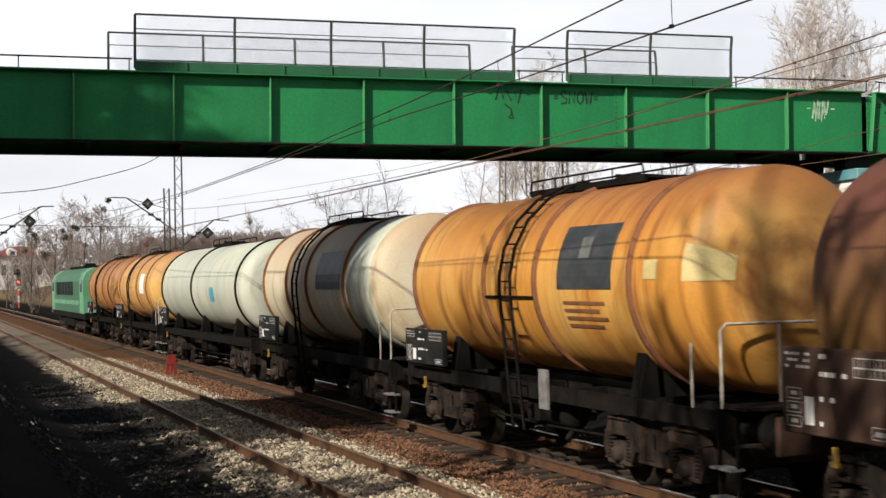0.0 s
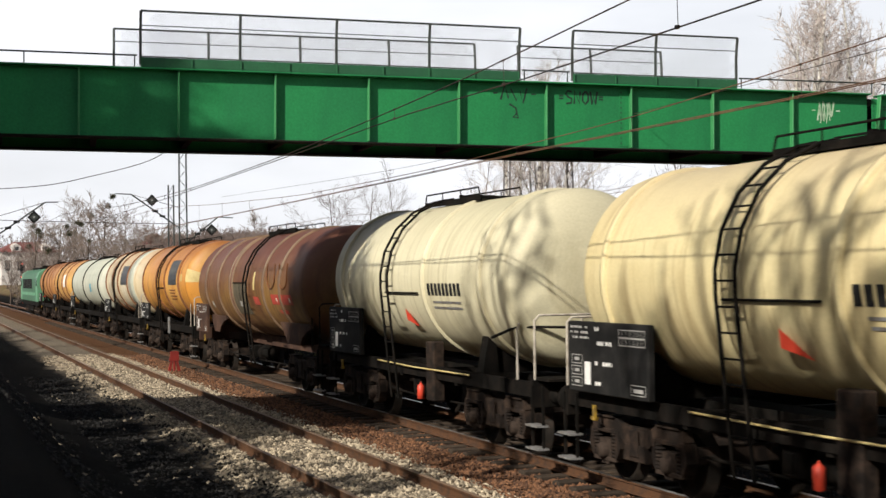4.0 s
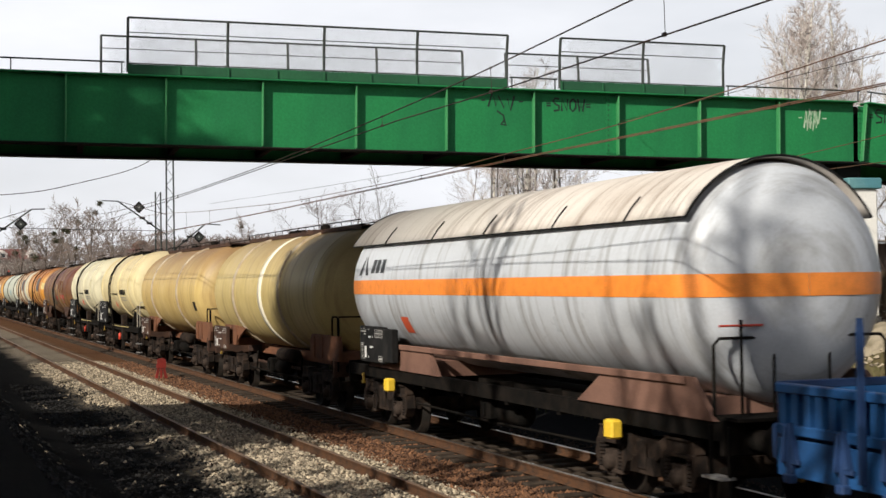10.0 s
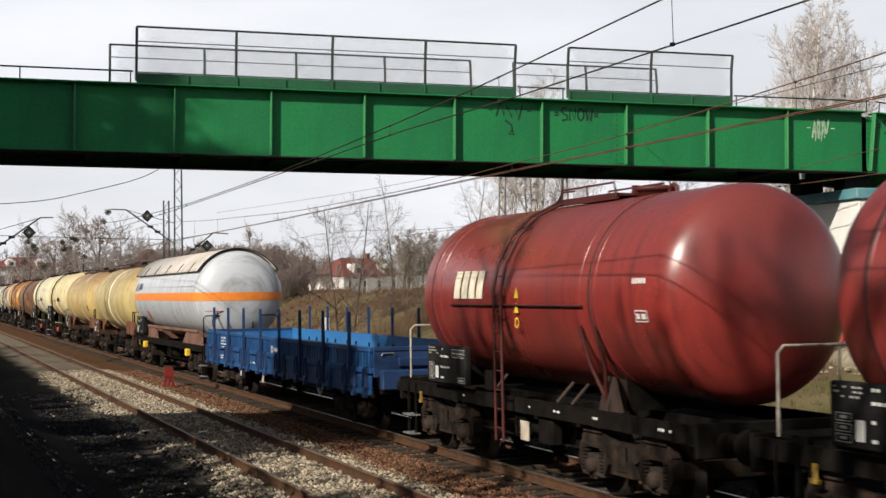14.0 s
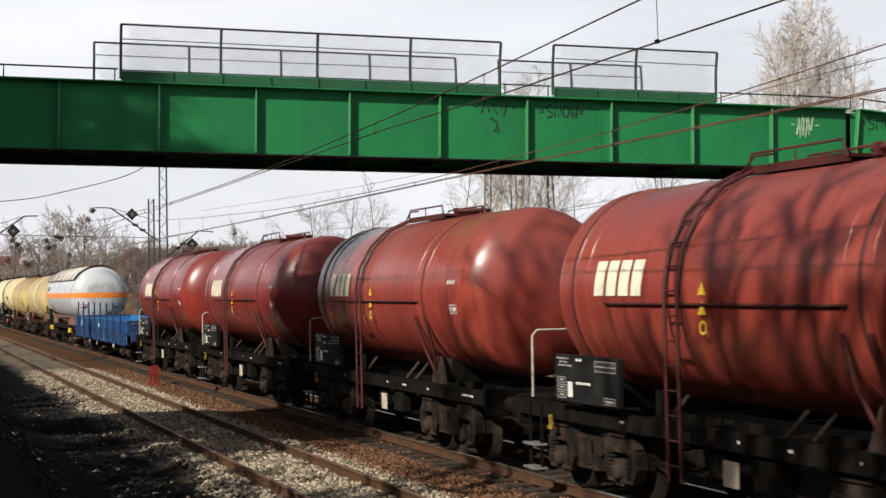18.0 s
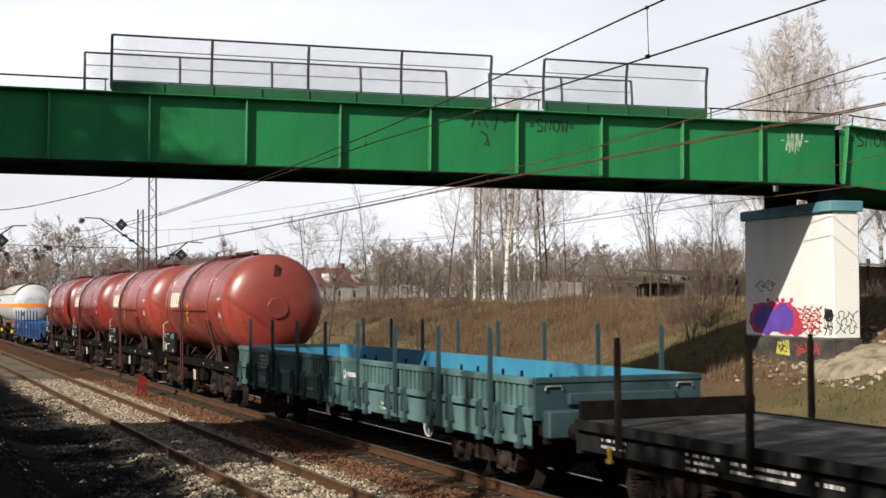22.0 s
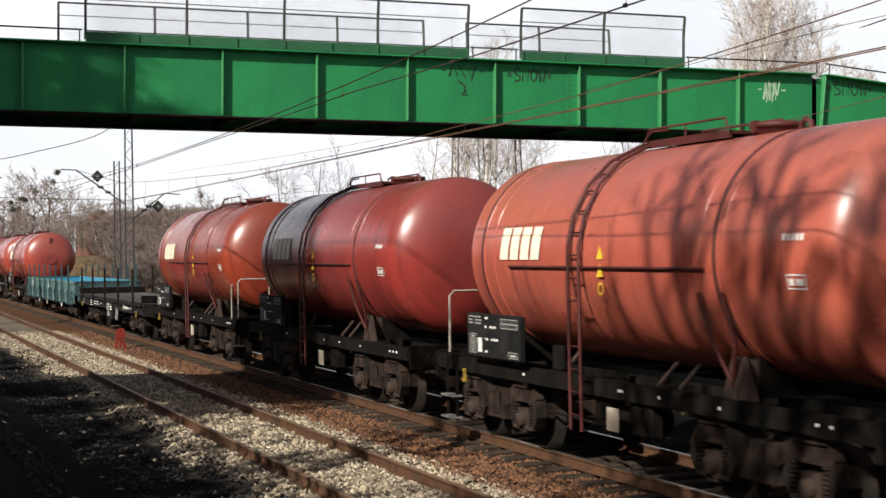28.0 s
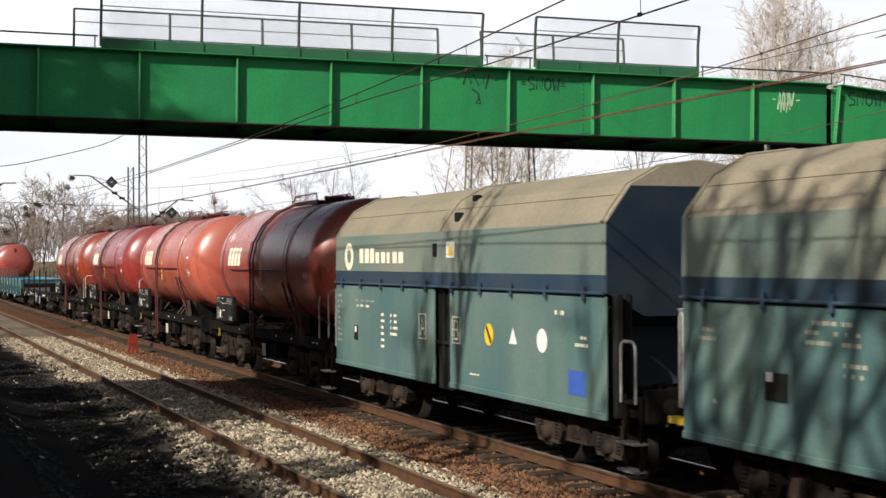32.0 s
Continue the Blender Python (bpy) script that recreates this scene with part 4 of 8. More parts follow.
    part("brake_lever_box", Form().box(-1.2, -1.02, -7.4, -6.9, 0.6, 0.98, 0.02), IRON, w)
    part("catch_plate", Form().box(-1.18, -1.12, -5.0, -4.7, 1.28, 1.62, 0.01), IRON, w)
    for u, wd in ((3.9, 0.16), (6.7, 0.14), (7.6, 0.2), (8.9, 0.14), (10.6, 0.5)):
        lettering(w, -1.265, -u, -u - wd, 1.11, 1.19, 1, WHITE)
    saddle(w, 3.1, 1.45, 2.87, IRON, False)
    saddle(w, 9.2, 1.45, 2.87, IRON, False)
    for u in (8.9, 9.35):
        part("strap", Form().tube([(-1.14, -9.1, 1.4), (-1.3, -u - 0.02, 1.9), (-1.46, -u, 2.45)], 0.03, 6), DARKRED, w)
    for u, s in ((2.95, 0.03), (9.2, 0.03)):
        part("weld_band", rect_ring(Form(), -u, 0, 2.87, 1.44, 1.462, s * 2), DARKRED, tank, "dark weld band round the shell")
    if two_tone:
        part("repainted_strip", shell_patch(Form(), 1.452, 2.87, -rib[0], -rib[1], 1.75, 2.72, 0, 8), RUSTRED[0], tank, "darker red repainted strip along the lower side")
    if plain_end:
        part("end_disc", Form().lathe([(-11.622, 0.0), (-11.622, 0.29), (-11.612, 0.30), (-11.55, 0.30)], "y", (0, 0, 2.8), 28, False), paint, tank, "round plate on the dished end")
        part("lifting_lug", Form().slab([(-0.1, 3.65), (0.1, 3.65), (0.04, 4.0), (-0.04, 4.0)], "y", -11.5, -11.2), DARKRED, tank)
    return w


def shell_patch(f, r, zc, y0, y1, z0, z1, skew=0.0, n=3):
    """A thin painted patch that hugs the near side of a shell."""
    v = []
    for i in range(n + 1):
        z = z0 + (z1 - z0) * i / n
        x = -math.sqrt(max(0.01, r * r - (z - zc) ** 2)) - 0.003
        d = skew * i / n
        v += [(x, y0 - d, z), (x, y1 - d, z)]
    f.add(v, [(2 * i, 2 * i + 1, 2 * i + 3, 2 * i + 2) for i in range(n)])
    return f


RED_LABEL = "red four-axle tank wagon with ladder and cream block lettering"
for k in range(4):
    red_tank_wagon(-89.55 - 12.3 * k, RUSTRED[(0, 0, 2, 2)[k]], k == 3, RED_LABEL, 3.6 if k else 4.05, 5.7 if k else 6.1, board_u=2.35 if k else 2.68)
red_tank_wagon(-173.94, RUSTRED[3], False, "orange-red four-axle tank wagon with cream block lettering", 3.67, 6.95, (4.3, 9.4), True, hoops="rear")
for k in range(1, 4):
    red_tank_wagon(-173.94 - 12.3 * k, RUSTRED[(1, 0, 4, 5)[k]], False, RED_LABEL, 3.6, 6.3 if k == 3 else 6.0, board_u=2.2 if k == 3 else 2.35, faded=k == 3, hoops=("", "", "front", "rear")[k])


# ---- the older tank wagons behind the locomotive ----
def patch_part(tank, name, r, zc, u0, u1, z0, z1, material, label=""):
    return part(name, shell_patch(Form(), r + 0.004, zc, -u0, -u1, z0, z1, 0, 5), material, tank, label)


RUST = worn("rust_streaked_steel", (0.20, 0.085, 0.040), (0.10, 0.048, 0.028), 0.8)
RUSTFRAME = worn("rust_brown_frame", (0.046, 0.027, 0.021), (0.090, 0.050, 0.034), 0.8, 0.0, 2.0)
CRADLE = worn("rust_orange_cradle", (0.165, 0.074, 0.042), (0.090, 0.045, 0.031), 0.75, 0.0, 1.6)
P_A = tank_paint("ochre_rust_tank", (0.42, 0.20, 0.055), (0.26, 0.10, 0.035), (0.15, 0.06, 0.03), (0.22, 0.10, 0.045), 0.6)
P_B = tank_paint("amber_tank", (0.58, 0.33, 0.09), (0.34, 0.15, 0.05), (0.20, 0.09, 0.04), (0.36, 0.19, 0.08), 0.6)
P_C = tank_paint("pale_grey_green_tank", (0.42, 0.44, 0.36), (0.52, 0.51, 0.42), (0.28, 0.28, 0.22), None, 0.55)
P_D = tank_paint("beige_tank", (0.55, 0.46, 0.30), (0.62, 0.58, 0.47), (0.30, 0.20, 0.11), (0.42, 0.31, 0.20), 0.6)
P_E = tank_paint("orange_rust_tank", (0.53, 0.235, 0.042), (0.60, 0.36, 0.10), (0.21, 0.066, 0.022), (0.20, 0.066, 0.026), 0.5, 3.2, 4.5)
P_F = tank_paint("brown_rust_tank", (0.225, 0.122, 0.036), (0.120, 0.050, 0.020), (0.060, 0.028, 0.016), (0.112, 0.040, 0.024), 0.55, 2.4, 3.6, patch_amount=(0.40, 0.60))
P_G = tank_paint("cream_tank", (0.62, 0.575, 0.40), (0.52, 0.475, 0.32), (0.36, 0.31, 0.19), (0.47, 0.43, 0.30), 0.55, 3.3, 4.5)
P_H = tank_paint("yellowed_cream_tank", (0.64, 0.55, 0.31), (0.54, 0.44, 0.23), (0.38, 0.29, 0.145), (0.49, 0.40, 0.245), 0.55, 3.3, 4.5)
P_I = tank_paint("tan_tank", (0.54, 0.40, 0.155), (0.44, 0.30, 0.11), (0.30, 0.19, 0.075), (0.25, 0.15, 0.068), 0.5, 2.9, 4.1)
P_J = tank_paint("olive_tan_tank", (0.52, 0.41, 0.175), (0.43, 0.33, 0.13), (0.30, 0.21, 0.085), (0.29, 0.195, 0.088), 0.5, 3.1, 4.3)
P_K = tank_paint("white_gas_tank", (0.52, 0.545, 0.58), (0.40, 0.415, 0.43), (0.25, 0.245, 0.24), None, 0.35, patch_amount=(0.5, 0.8))
SHIELD = tank_paint("dusty_sun_shield", (0.58, 0.535, 0.485), (0.43, 0.375, 0.325), (0.22, 0.175, 0.14), None, 0.6)
PANEL = worn("faded_dark_panel", (0.028, 0.032, 0.036), (0.06, 0.06, 0.06), 0.5)
CARD = worn("yellowed_card", (0.55, 0.45, 0.20), (0.45, 0.33, 0.13), 0.6)

OLD = dict(walk=(4.6, 7.6), manholes=(6.0,), flat=2.3, trim=IRON)
w, tank = tank_wagon("tank_wagon", "ochre and rust-brown tank wagon behind the locomotive", 79.0, 11.7, (2.2, 9.5), (1.1, 10.7), 1.42, 2.75, 0.5, P_A, (2.0, 5.0, 7.5, 9.7), RUST, 5.6, board=(1.2, 1.7, 1.36, 2.0), saddles=(2.6, 9.2), **OLD)
w, tank = tank_wagon("tank_wagon", "amber yellow tank wagon with rust-brown bands", 67.3, 12.1, (2.3, 9.8), (1.0, 11.1), 1.42, 2.75, 0.5, P_B, (2.2, 4.4, 7.2, 9.8), RUST, 5.4, board=(1.1, 1.7, 1.36, 2.0), saddles=(2.6, 9.5), rear_rail=11.75, rail_paint=PALE_RAIL, **OLD)
patch_part(tank, "placard", 1.42, 2.75, 7.9, 9.0, 2.5, 3.3, WHITE, "white placard on the tank side")
w, tank = tank_wagon("tank_wagon", "long pale grey-green tank wagon with one hoop", 55.2, 16.4, (2.7, 13.7), (1.0, 15.4), 1.42, 2.72, 0.55, P_C, (1.7, 7.6, 14.6), IRON, None, (6.5, 9.5), (8.0,), (3.0, 8.0, 13.2), (1.0, 1.7, 1.36, 2.0), flat=2.3, front_rail=0.95, rail_paint=STEEL)
patch_part(tank, "placard", 1.42, 2.72, 10.6, 11.2, 2.3, 2.75, plain("blue_placard", (0.06, 0.30, 0.42)), "small blue placard")
w, tank = tank_wagon("tank_wagon", "beige tank wagon with dark side panel and pale end", 38.8, 12.4, (2.5, 9.9), (1.15, 11.6), 1.45, 2.82, 0.5, P_D, (1.9, 4.3, 6.2, 9.3), RUST, 5.5, board=(1.2, 1.9, 1.36, 2.0), saddles=(2.8, 9.6), rear_rail=12.0, rail_paint=PALE_RAIL, **OLD)
patch_part(tank, "dark_panel", 1.45, 2.82, 7.0, 9.0, 2.7, 3.55, PANEL, "faded dark panel")
part("pale_end", rect_ring(Form(), -10.3, 0, 2.82, 1.44, 1.454, 1.6), P_C, tank, "pale repainted end of the tank")
w, tank = tank_wagon("tank_wagon", "orange rust-stained tank wagon with faded dark panel", 26.4, 12.4, (2.5, 9.9), (1.05, 11.75), 1.45, 2.82, 0.55, P_E, (1.6, 5.0, 7.0, 10.0), RUST, 6.1, (4.6, 8.6), (7.6,), (2.8, 9.6), (0.98, 2.0, 1.34, 1.98), flat=2.2, rear_rail=12.02, rail_paint=PALE_RAIL)
patch_part(tank, "dark_panel", 1.45, 2.82, 7.75, 9.45, 2.72, 3.62, PANEL, "faded dark panel with worn print")
part("worn_print", shell_patch(Form(), 1.459, 2.82, -8.42, -8.75, 3.15, 3.45), worn("worn_grey_print", (0.13, 0.135, 0.12), (0.06, 0.06, 0.06), 0.7), tank)
patch_part(tank, "placard", 1.45, 2.82, 10.35, 10.7, 2.85, 3.1, CARD, "small yellowed card")
f = Form()
for i in range(4):
    shell_patch(f, 1.456, 2.82, -7.9, -9.2 + 0.2 * (i % 2), 2.5 - 0.11 * i, 2.55 - 0.11 * i)
part("worn_print", f, RUST, tank, "worn rows of print")
def dome_patch(u1, r, zc, dome, flat, q0, q1, a0, a1, n=6):
    """A thin card that hugs the dished rear end."""
    v = []
    for i in range(n + 1):
        q = q0 + (q1 - q0) * i / n
        for j in range(n + 1):
            a = radians(a0 + (a1 - a0) * j / n)
            v.append((-(r * q + 0.006) * math.cos(a), -u1 + dome * (1 - (1 - q ** flat) ** (1 / flat)) - 0.008, zc + (r * q + 0.006) * math.sin(a)))
    m = n + 1
    return Form().add(v, [(i * m + j, i * m + j + 1, i * m + m + j + 1, i * m + m + j) for i in range(n) for j in range(n)], True)


part("end_placard", dome_patch(11.75, 1.45, 2.82, 0.55, 2.2, 0.62, 0.99, 0, 19), CARD, tank, "yellowed placard on the dished tank end")
part("side_rib", Form().tube([(-1.46, -5.0, 2.6), (-1.46, -7.0, 2.6)], 0.02, 6), IRON, tank)
part("upright_plate", Form().box(-1.3, -1.26, -7.0, -6.7, 0.9, 1.5), STEEL, w)

w, tank = tank_wagon("tank_wagon", "rusty brown tank wagon with many hoops and red marks", 14.0, 16.2, (2.6, 13.6), (1.05, 15.5), 1.50, 2.72, 0.75, P_F, (3.1, 5.05, 6.75, 7.1, 11.0, 12.85), worn("worn_tan_hoop", (0.18, 0.115, 0.068), (0.085, 0.045, 0.028), 0.6, 0.0, 1.4), 9.2, (7.2, 10.4), (8.0,), (), (1.0, 1.9, 1.2, 2.12), RUSTFRAME, flat=2.1, frame=RUSTFRAME, rear_rail=15.85, sills=False)
part("red_hoop", rect_ring(Form(), -6.93, 0, 2.72, 1.49, 1.512, 0.24), worn("faded_red_hoop", (0.28, 0.035, 0.025), (0.15, 0.05, 0.03), 0.7), tank, "faded red band")
part("bare_patch", shell_patch(Form(), 1.505, 2.72, -7.15, -8.9, 1.9, 2.78, 0, 5), worn("bare_olive_patch", (0.105, 0.088, 0.056), (0.058, 0.047, 0.032), 0.6), tank, "dark olive bare patch on the tank side")
part("patch_edge", shell_patch(Form(), 1.512, 2.72, -7.15, -8.9, 2.78, 2.82, 0, 5), IRON, tank)
part("patch_rib", shell_patch(Form(), 1.515, 2.72, -7.98, -8.03, 1.9, 2.78, 0, 5), IRON, tank)
part("torn_label", shell_patch(Form(), 1.512, 2.72, -7.8, -8.05, 2.12, 2.28, 0.05), DULL_WHITE, tank, "torn pale label")
part("chalk_smear", shell_patch(Form(), 1.512, 2.72, -3.72, -3.9, 2.02, 2.22, -0.12), DULL_WHITE, tank, "white chalk smear")
FADED_RED = worn("faded_red_print", (0.38, 0.045, 0.03), (0.22, 0.06, 0.035), 0.7)
for u0, u1, z0, z1 in ((9.75, 10.4, 2.2, 2.42), (11.85, 12.78, 2.24, 2.5), (12.94, 14.05, 2.24, 2.5), (12.4, 13.3, 2.0, 2.1)):
    part("faded_red_print", shell_patch(Form(), 1.51, 2.72, -u0, -u1, z0, z1, -0.08), FADED_RED, tank, "faded red painted block")
for u in (12.35, 13.7):
    part("print_mark", shell_patch(Form(), 1.514, 2.72, -u, -u - 0.09, 2.32, 2.42), PALE, tank)
for u in (11.9, 13.2):
    f = Form()
    pts = []
    for i in range(9):
        a = math.pi * (1.0 + i / 8)
        pts.append((-1.512, -u - 0.42 * math.cos(a), 2.95 + 0.3 * math.sin(a)))
    f.tube([(-1.48, pts[0][1], 3.3)] + pts + [(-1.48, pts[-1][1], 3.3)], 0.02, 5)
    part("painted_arc", f, RUST, tank)
for u0, u1 in ((2.5, 5.0), (11.9, 15.0)):
    bracket = [(-u0 - 0.75, 1.26), (-u1 + 1.0, 1.26), (-u1 + 0.8, 1.45), (-u1 + 0.35, 1.6), (-u1, 1.68), (-u1, 1.78), (-u0, 1.78), (-u0 - 0.45, 1.5)]
    part("cradle_plate", Form().slab(bracket, "x", -1.27, -1.2).slab(bracket, "x", 1.2, 1.27).box(-1.2, 1.2, -u1 + 1.1, -u0 - 0.8, 1.24, 1.5), RUSTFRAME, w, "rust-brown cradle bracket")
part("yellow_mark", shell_patch(Form(), 1.505, 2.72, -9.75, -9.95, 2.6, 3.1), CARD, tank)


def cream_tank(front, length, paint, label):
    w, tank = tank_wagon("tank_wagon", label, front, length, (2.5, length - 2.5), (1.15, length - 0.85), 1.47, 2.88, 0.62, paint, (2.3, 7.5, 10.3), None, 5.55, (4.8, 7.8), (6.6,), (2.9, 9.6), (1.12, 2.36, 1.28, 2.27), flat=2.2, rear_rail=length - 0.38, rail_paint=PALE_RAIL, front_rail=0.8)
    f = Form()
    for k in range(9):
        y = -7.72 - k * 0.19
        shell_patch(f, 1.474, 2.88, y, y - 0.13, 2.58, 2.8)
    part("brand_blocks", f, BLACK, tank, "row of black blocks in place of a name", (0, 0, 0), "stuff")
    f = Form()
    for k in range(2):
        shell_patch(f, 1.474, 2.88, -7.9, -9.3, 2.44 - 0.1 * k, 2.48 - 0.1 * k)
    part("worn_print", f, STEEL, tank)
    f = Form().add([(-1.36, -6.3, 2.1), (-1.30, -6.85, 1.98), (-1.42, -6.35, 2.32)], [(0, 1, 2)])
    part("warning_triangle", f, RED, tank, "small red warning triangle")
    part("side_rib", Form().tube([(-1.48, -5.3, 2.62), (-1.48, -7.2, 2.62)], 0.018, 6), IRON, tank)
    part("discharge_pipe", Form().tube([(-1.3, -4.2, 1.22), (-1.33, -6.5, 1.2), (-1.33, -9.4, 1.22)], 0.016, 6), CARD, w)
    part("tool_box", Form().box(-1.32, -1.1, -7.62, -7.2, 0.62, 1.72, 0.02), BOGIE, w)
    part("extinguisher", Form().lathe([(-0.14, 0.0), (-0.12, 0.07), (0.12, 0.07), (0.16, 0.02), (0.2, 0.0)], "z", (-1.32, -6.9, 0.75), 10), RED, w, "red canister under the frame")
    part("valve_arm", Form().tube([(-1.3, -10.4, 1.9), (-1.2, -11.2, 2.1), (-0.6, -11.9, 2.1)], 0.025, 6), IRON, w)
    return w


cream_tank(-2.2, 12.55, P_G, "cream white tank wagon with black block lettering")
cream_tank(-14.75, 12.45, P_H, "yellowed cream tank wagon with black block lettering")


def tan_tank(front, paint, label, stripe):
    w, tank = tank_wagon("tank_wagon", label, front, 13.9, (2.45, 11.45), (1.05, 13.2), 1.52, 2.72, 0.75, paint, (4.3, 9.4), worn("pale_hoop", (0.42, 0.35, 0.25), (0.25, 0.18, 0.11), 0.6), None, None, (), (), (1.3, 1.75, 1.08, 1.74), RUSTFRAME, flat=2.3, frame=RUSTFRAME, sills=False)
    part("knuckle_seam", rect_ring(Form(), -12.45, 0, 2.72, 1.50, 1.528, 0.05), paint, tank)
    if stripe:
        part("white_band", rect_ring(Form(), -7.33, 0, 2.72, 1.51, 1.524, 0.42), PALE, tank, "white painted band round the tank")
    else:
        patch_part(tank, "data_plate", 1.52, 2.72, 12.0, 12.45, 2.13, 2.42, BLACK, "small dark data plate")
    z = 4.25
    wk = walkway(w, 1.6, 12.8, z, RUSTFRAME, False, (7.4,))
    for x in (-0.42, 0.42):
        part("guard_rail", Form().tube([(x, -1.6, z), (x, -1.65, z + 0.16), (x, -12.75, z + 0.16), (x, -12.8, z)], 0.013, 6), IRON, wk)
        for i in range(1, 14):
            piece("rail_post", kept("tan_rail_post", lambda f: f.tube([(0, 0, 0), (0, 0, 0.16)], 0.010, 5), IRON), wk, at=(x, -1.6 - i * 0.8, z))
    part("valve_cluster", Form().box(-0.3, 0.3, -6.6, -5.8, z, z + 0.14, 0.02).lathe([(0, 0.14), (0.2, 0.14), (0.22, 0.0)], "z", (0, -8.4, z), 12), IRON, w)
    for u0, u1 in ((1.9, 3.4), (11.4, 13.6)):
        side = [(-u0, 1.22), (-u1, 1.22), (-u1 - 0.12, 1.5), (-u1, 1.78), (-u0 - 0.1, 1.78), (-u0 + 0.1, 1.6)]
        part("cradle_plate", Form().slab(side, "x", -1.26, -1.18).slab(side, "x", 1.18, 1.26).box(-1.18, 1.18, -u1 + 0.1, -u0 - 0.1, 1.2, 1.42), CRADLE, w, "rust-orange cradle box under the tank")
        for dy in (0.35, 1.0):
            part("cradle_rib", Form().box(-1.29, -1.26, -u0 - dy - 0.03, -u0 - dy + 0.03, 1.24, 1.74, 0.005), CRADLE, w)
    part("skirt", Form().slab([(-3.4, 1.3), (-3.75, 1.5), (-4.5, 1.72), (-3.4, 1.76)], "x", -1.22, -1.17), CRADLE, w)
    part("side_beam", Form().box(-0.5, -0.36, -11.5, -3.4, 0.98, 1.24, 0.01).box(0.36, 0.5, -11.5, -3.4, 0.98, 1.24, 0.01), CRADLE, w)
    part("long_pipe", Form().tube([(-0.8, -4.2, 0.8), (-0.8, -9.6, 0.8)], 0.04, 8), RUSTFRAME, w)
    part("cross_tank", Form().lathe([(-0.75, 0.0), (-0.72, 0.13), (-0.66, 0.18), (0.66, 0.18), (0.72, 0.13), (0.75, 0.0)], "y", (-0.85, -7.8, 1.1), 16), BOGIE, w)
    for dy in (-0.35, 0.35):
        part("tank_strap", Form().lathe([(-0.03, 0.185), (0.03, 0.185)], "y", (-0.85, -7.8 + dy, 1.1), 16, True, False), IRON, w)
    for u in (4.6, 9.3):
        part("brake_hanger", Form().tube([(-0.9, -u, 1.1), (-0.95, -u - 0.05, 0.6), (-0.95, -u + 0.7, 0.55)], 0.025, 6), IRON, w)
    grab_rail(w, -13.1, -13.55, 1.0, 2.2)
    part("end_rail", Form().tube([(-1.2, -13.5, 1.2), (-1.2, -13.5, 2.2), (1.2, -13.5, 2.2), (1.2, -13.5, 1.2)], 0.022, 6), IRON, w)
    return w


tan_tank(-27.2, P_I, "tan tank wagon with sooty brown crown and long walkway", False)
tan_tank(-41.1, P_J, "olive tan tank wagon with white band and long walkway", True)


K_FRAME = worn("rosy_brown_frame", (0.19, 0.105, 0.078), (0.11, 0.062, 0.048), 0.75, 0.0, 1.5)


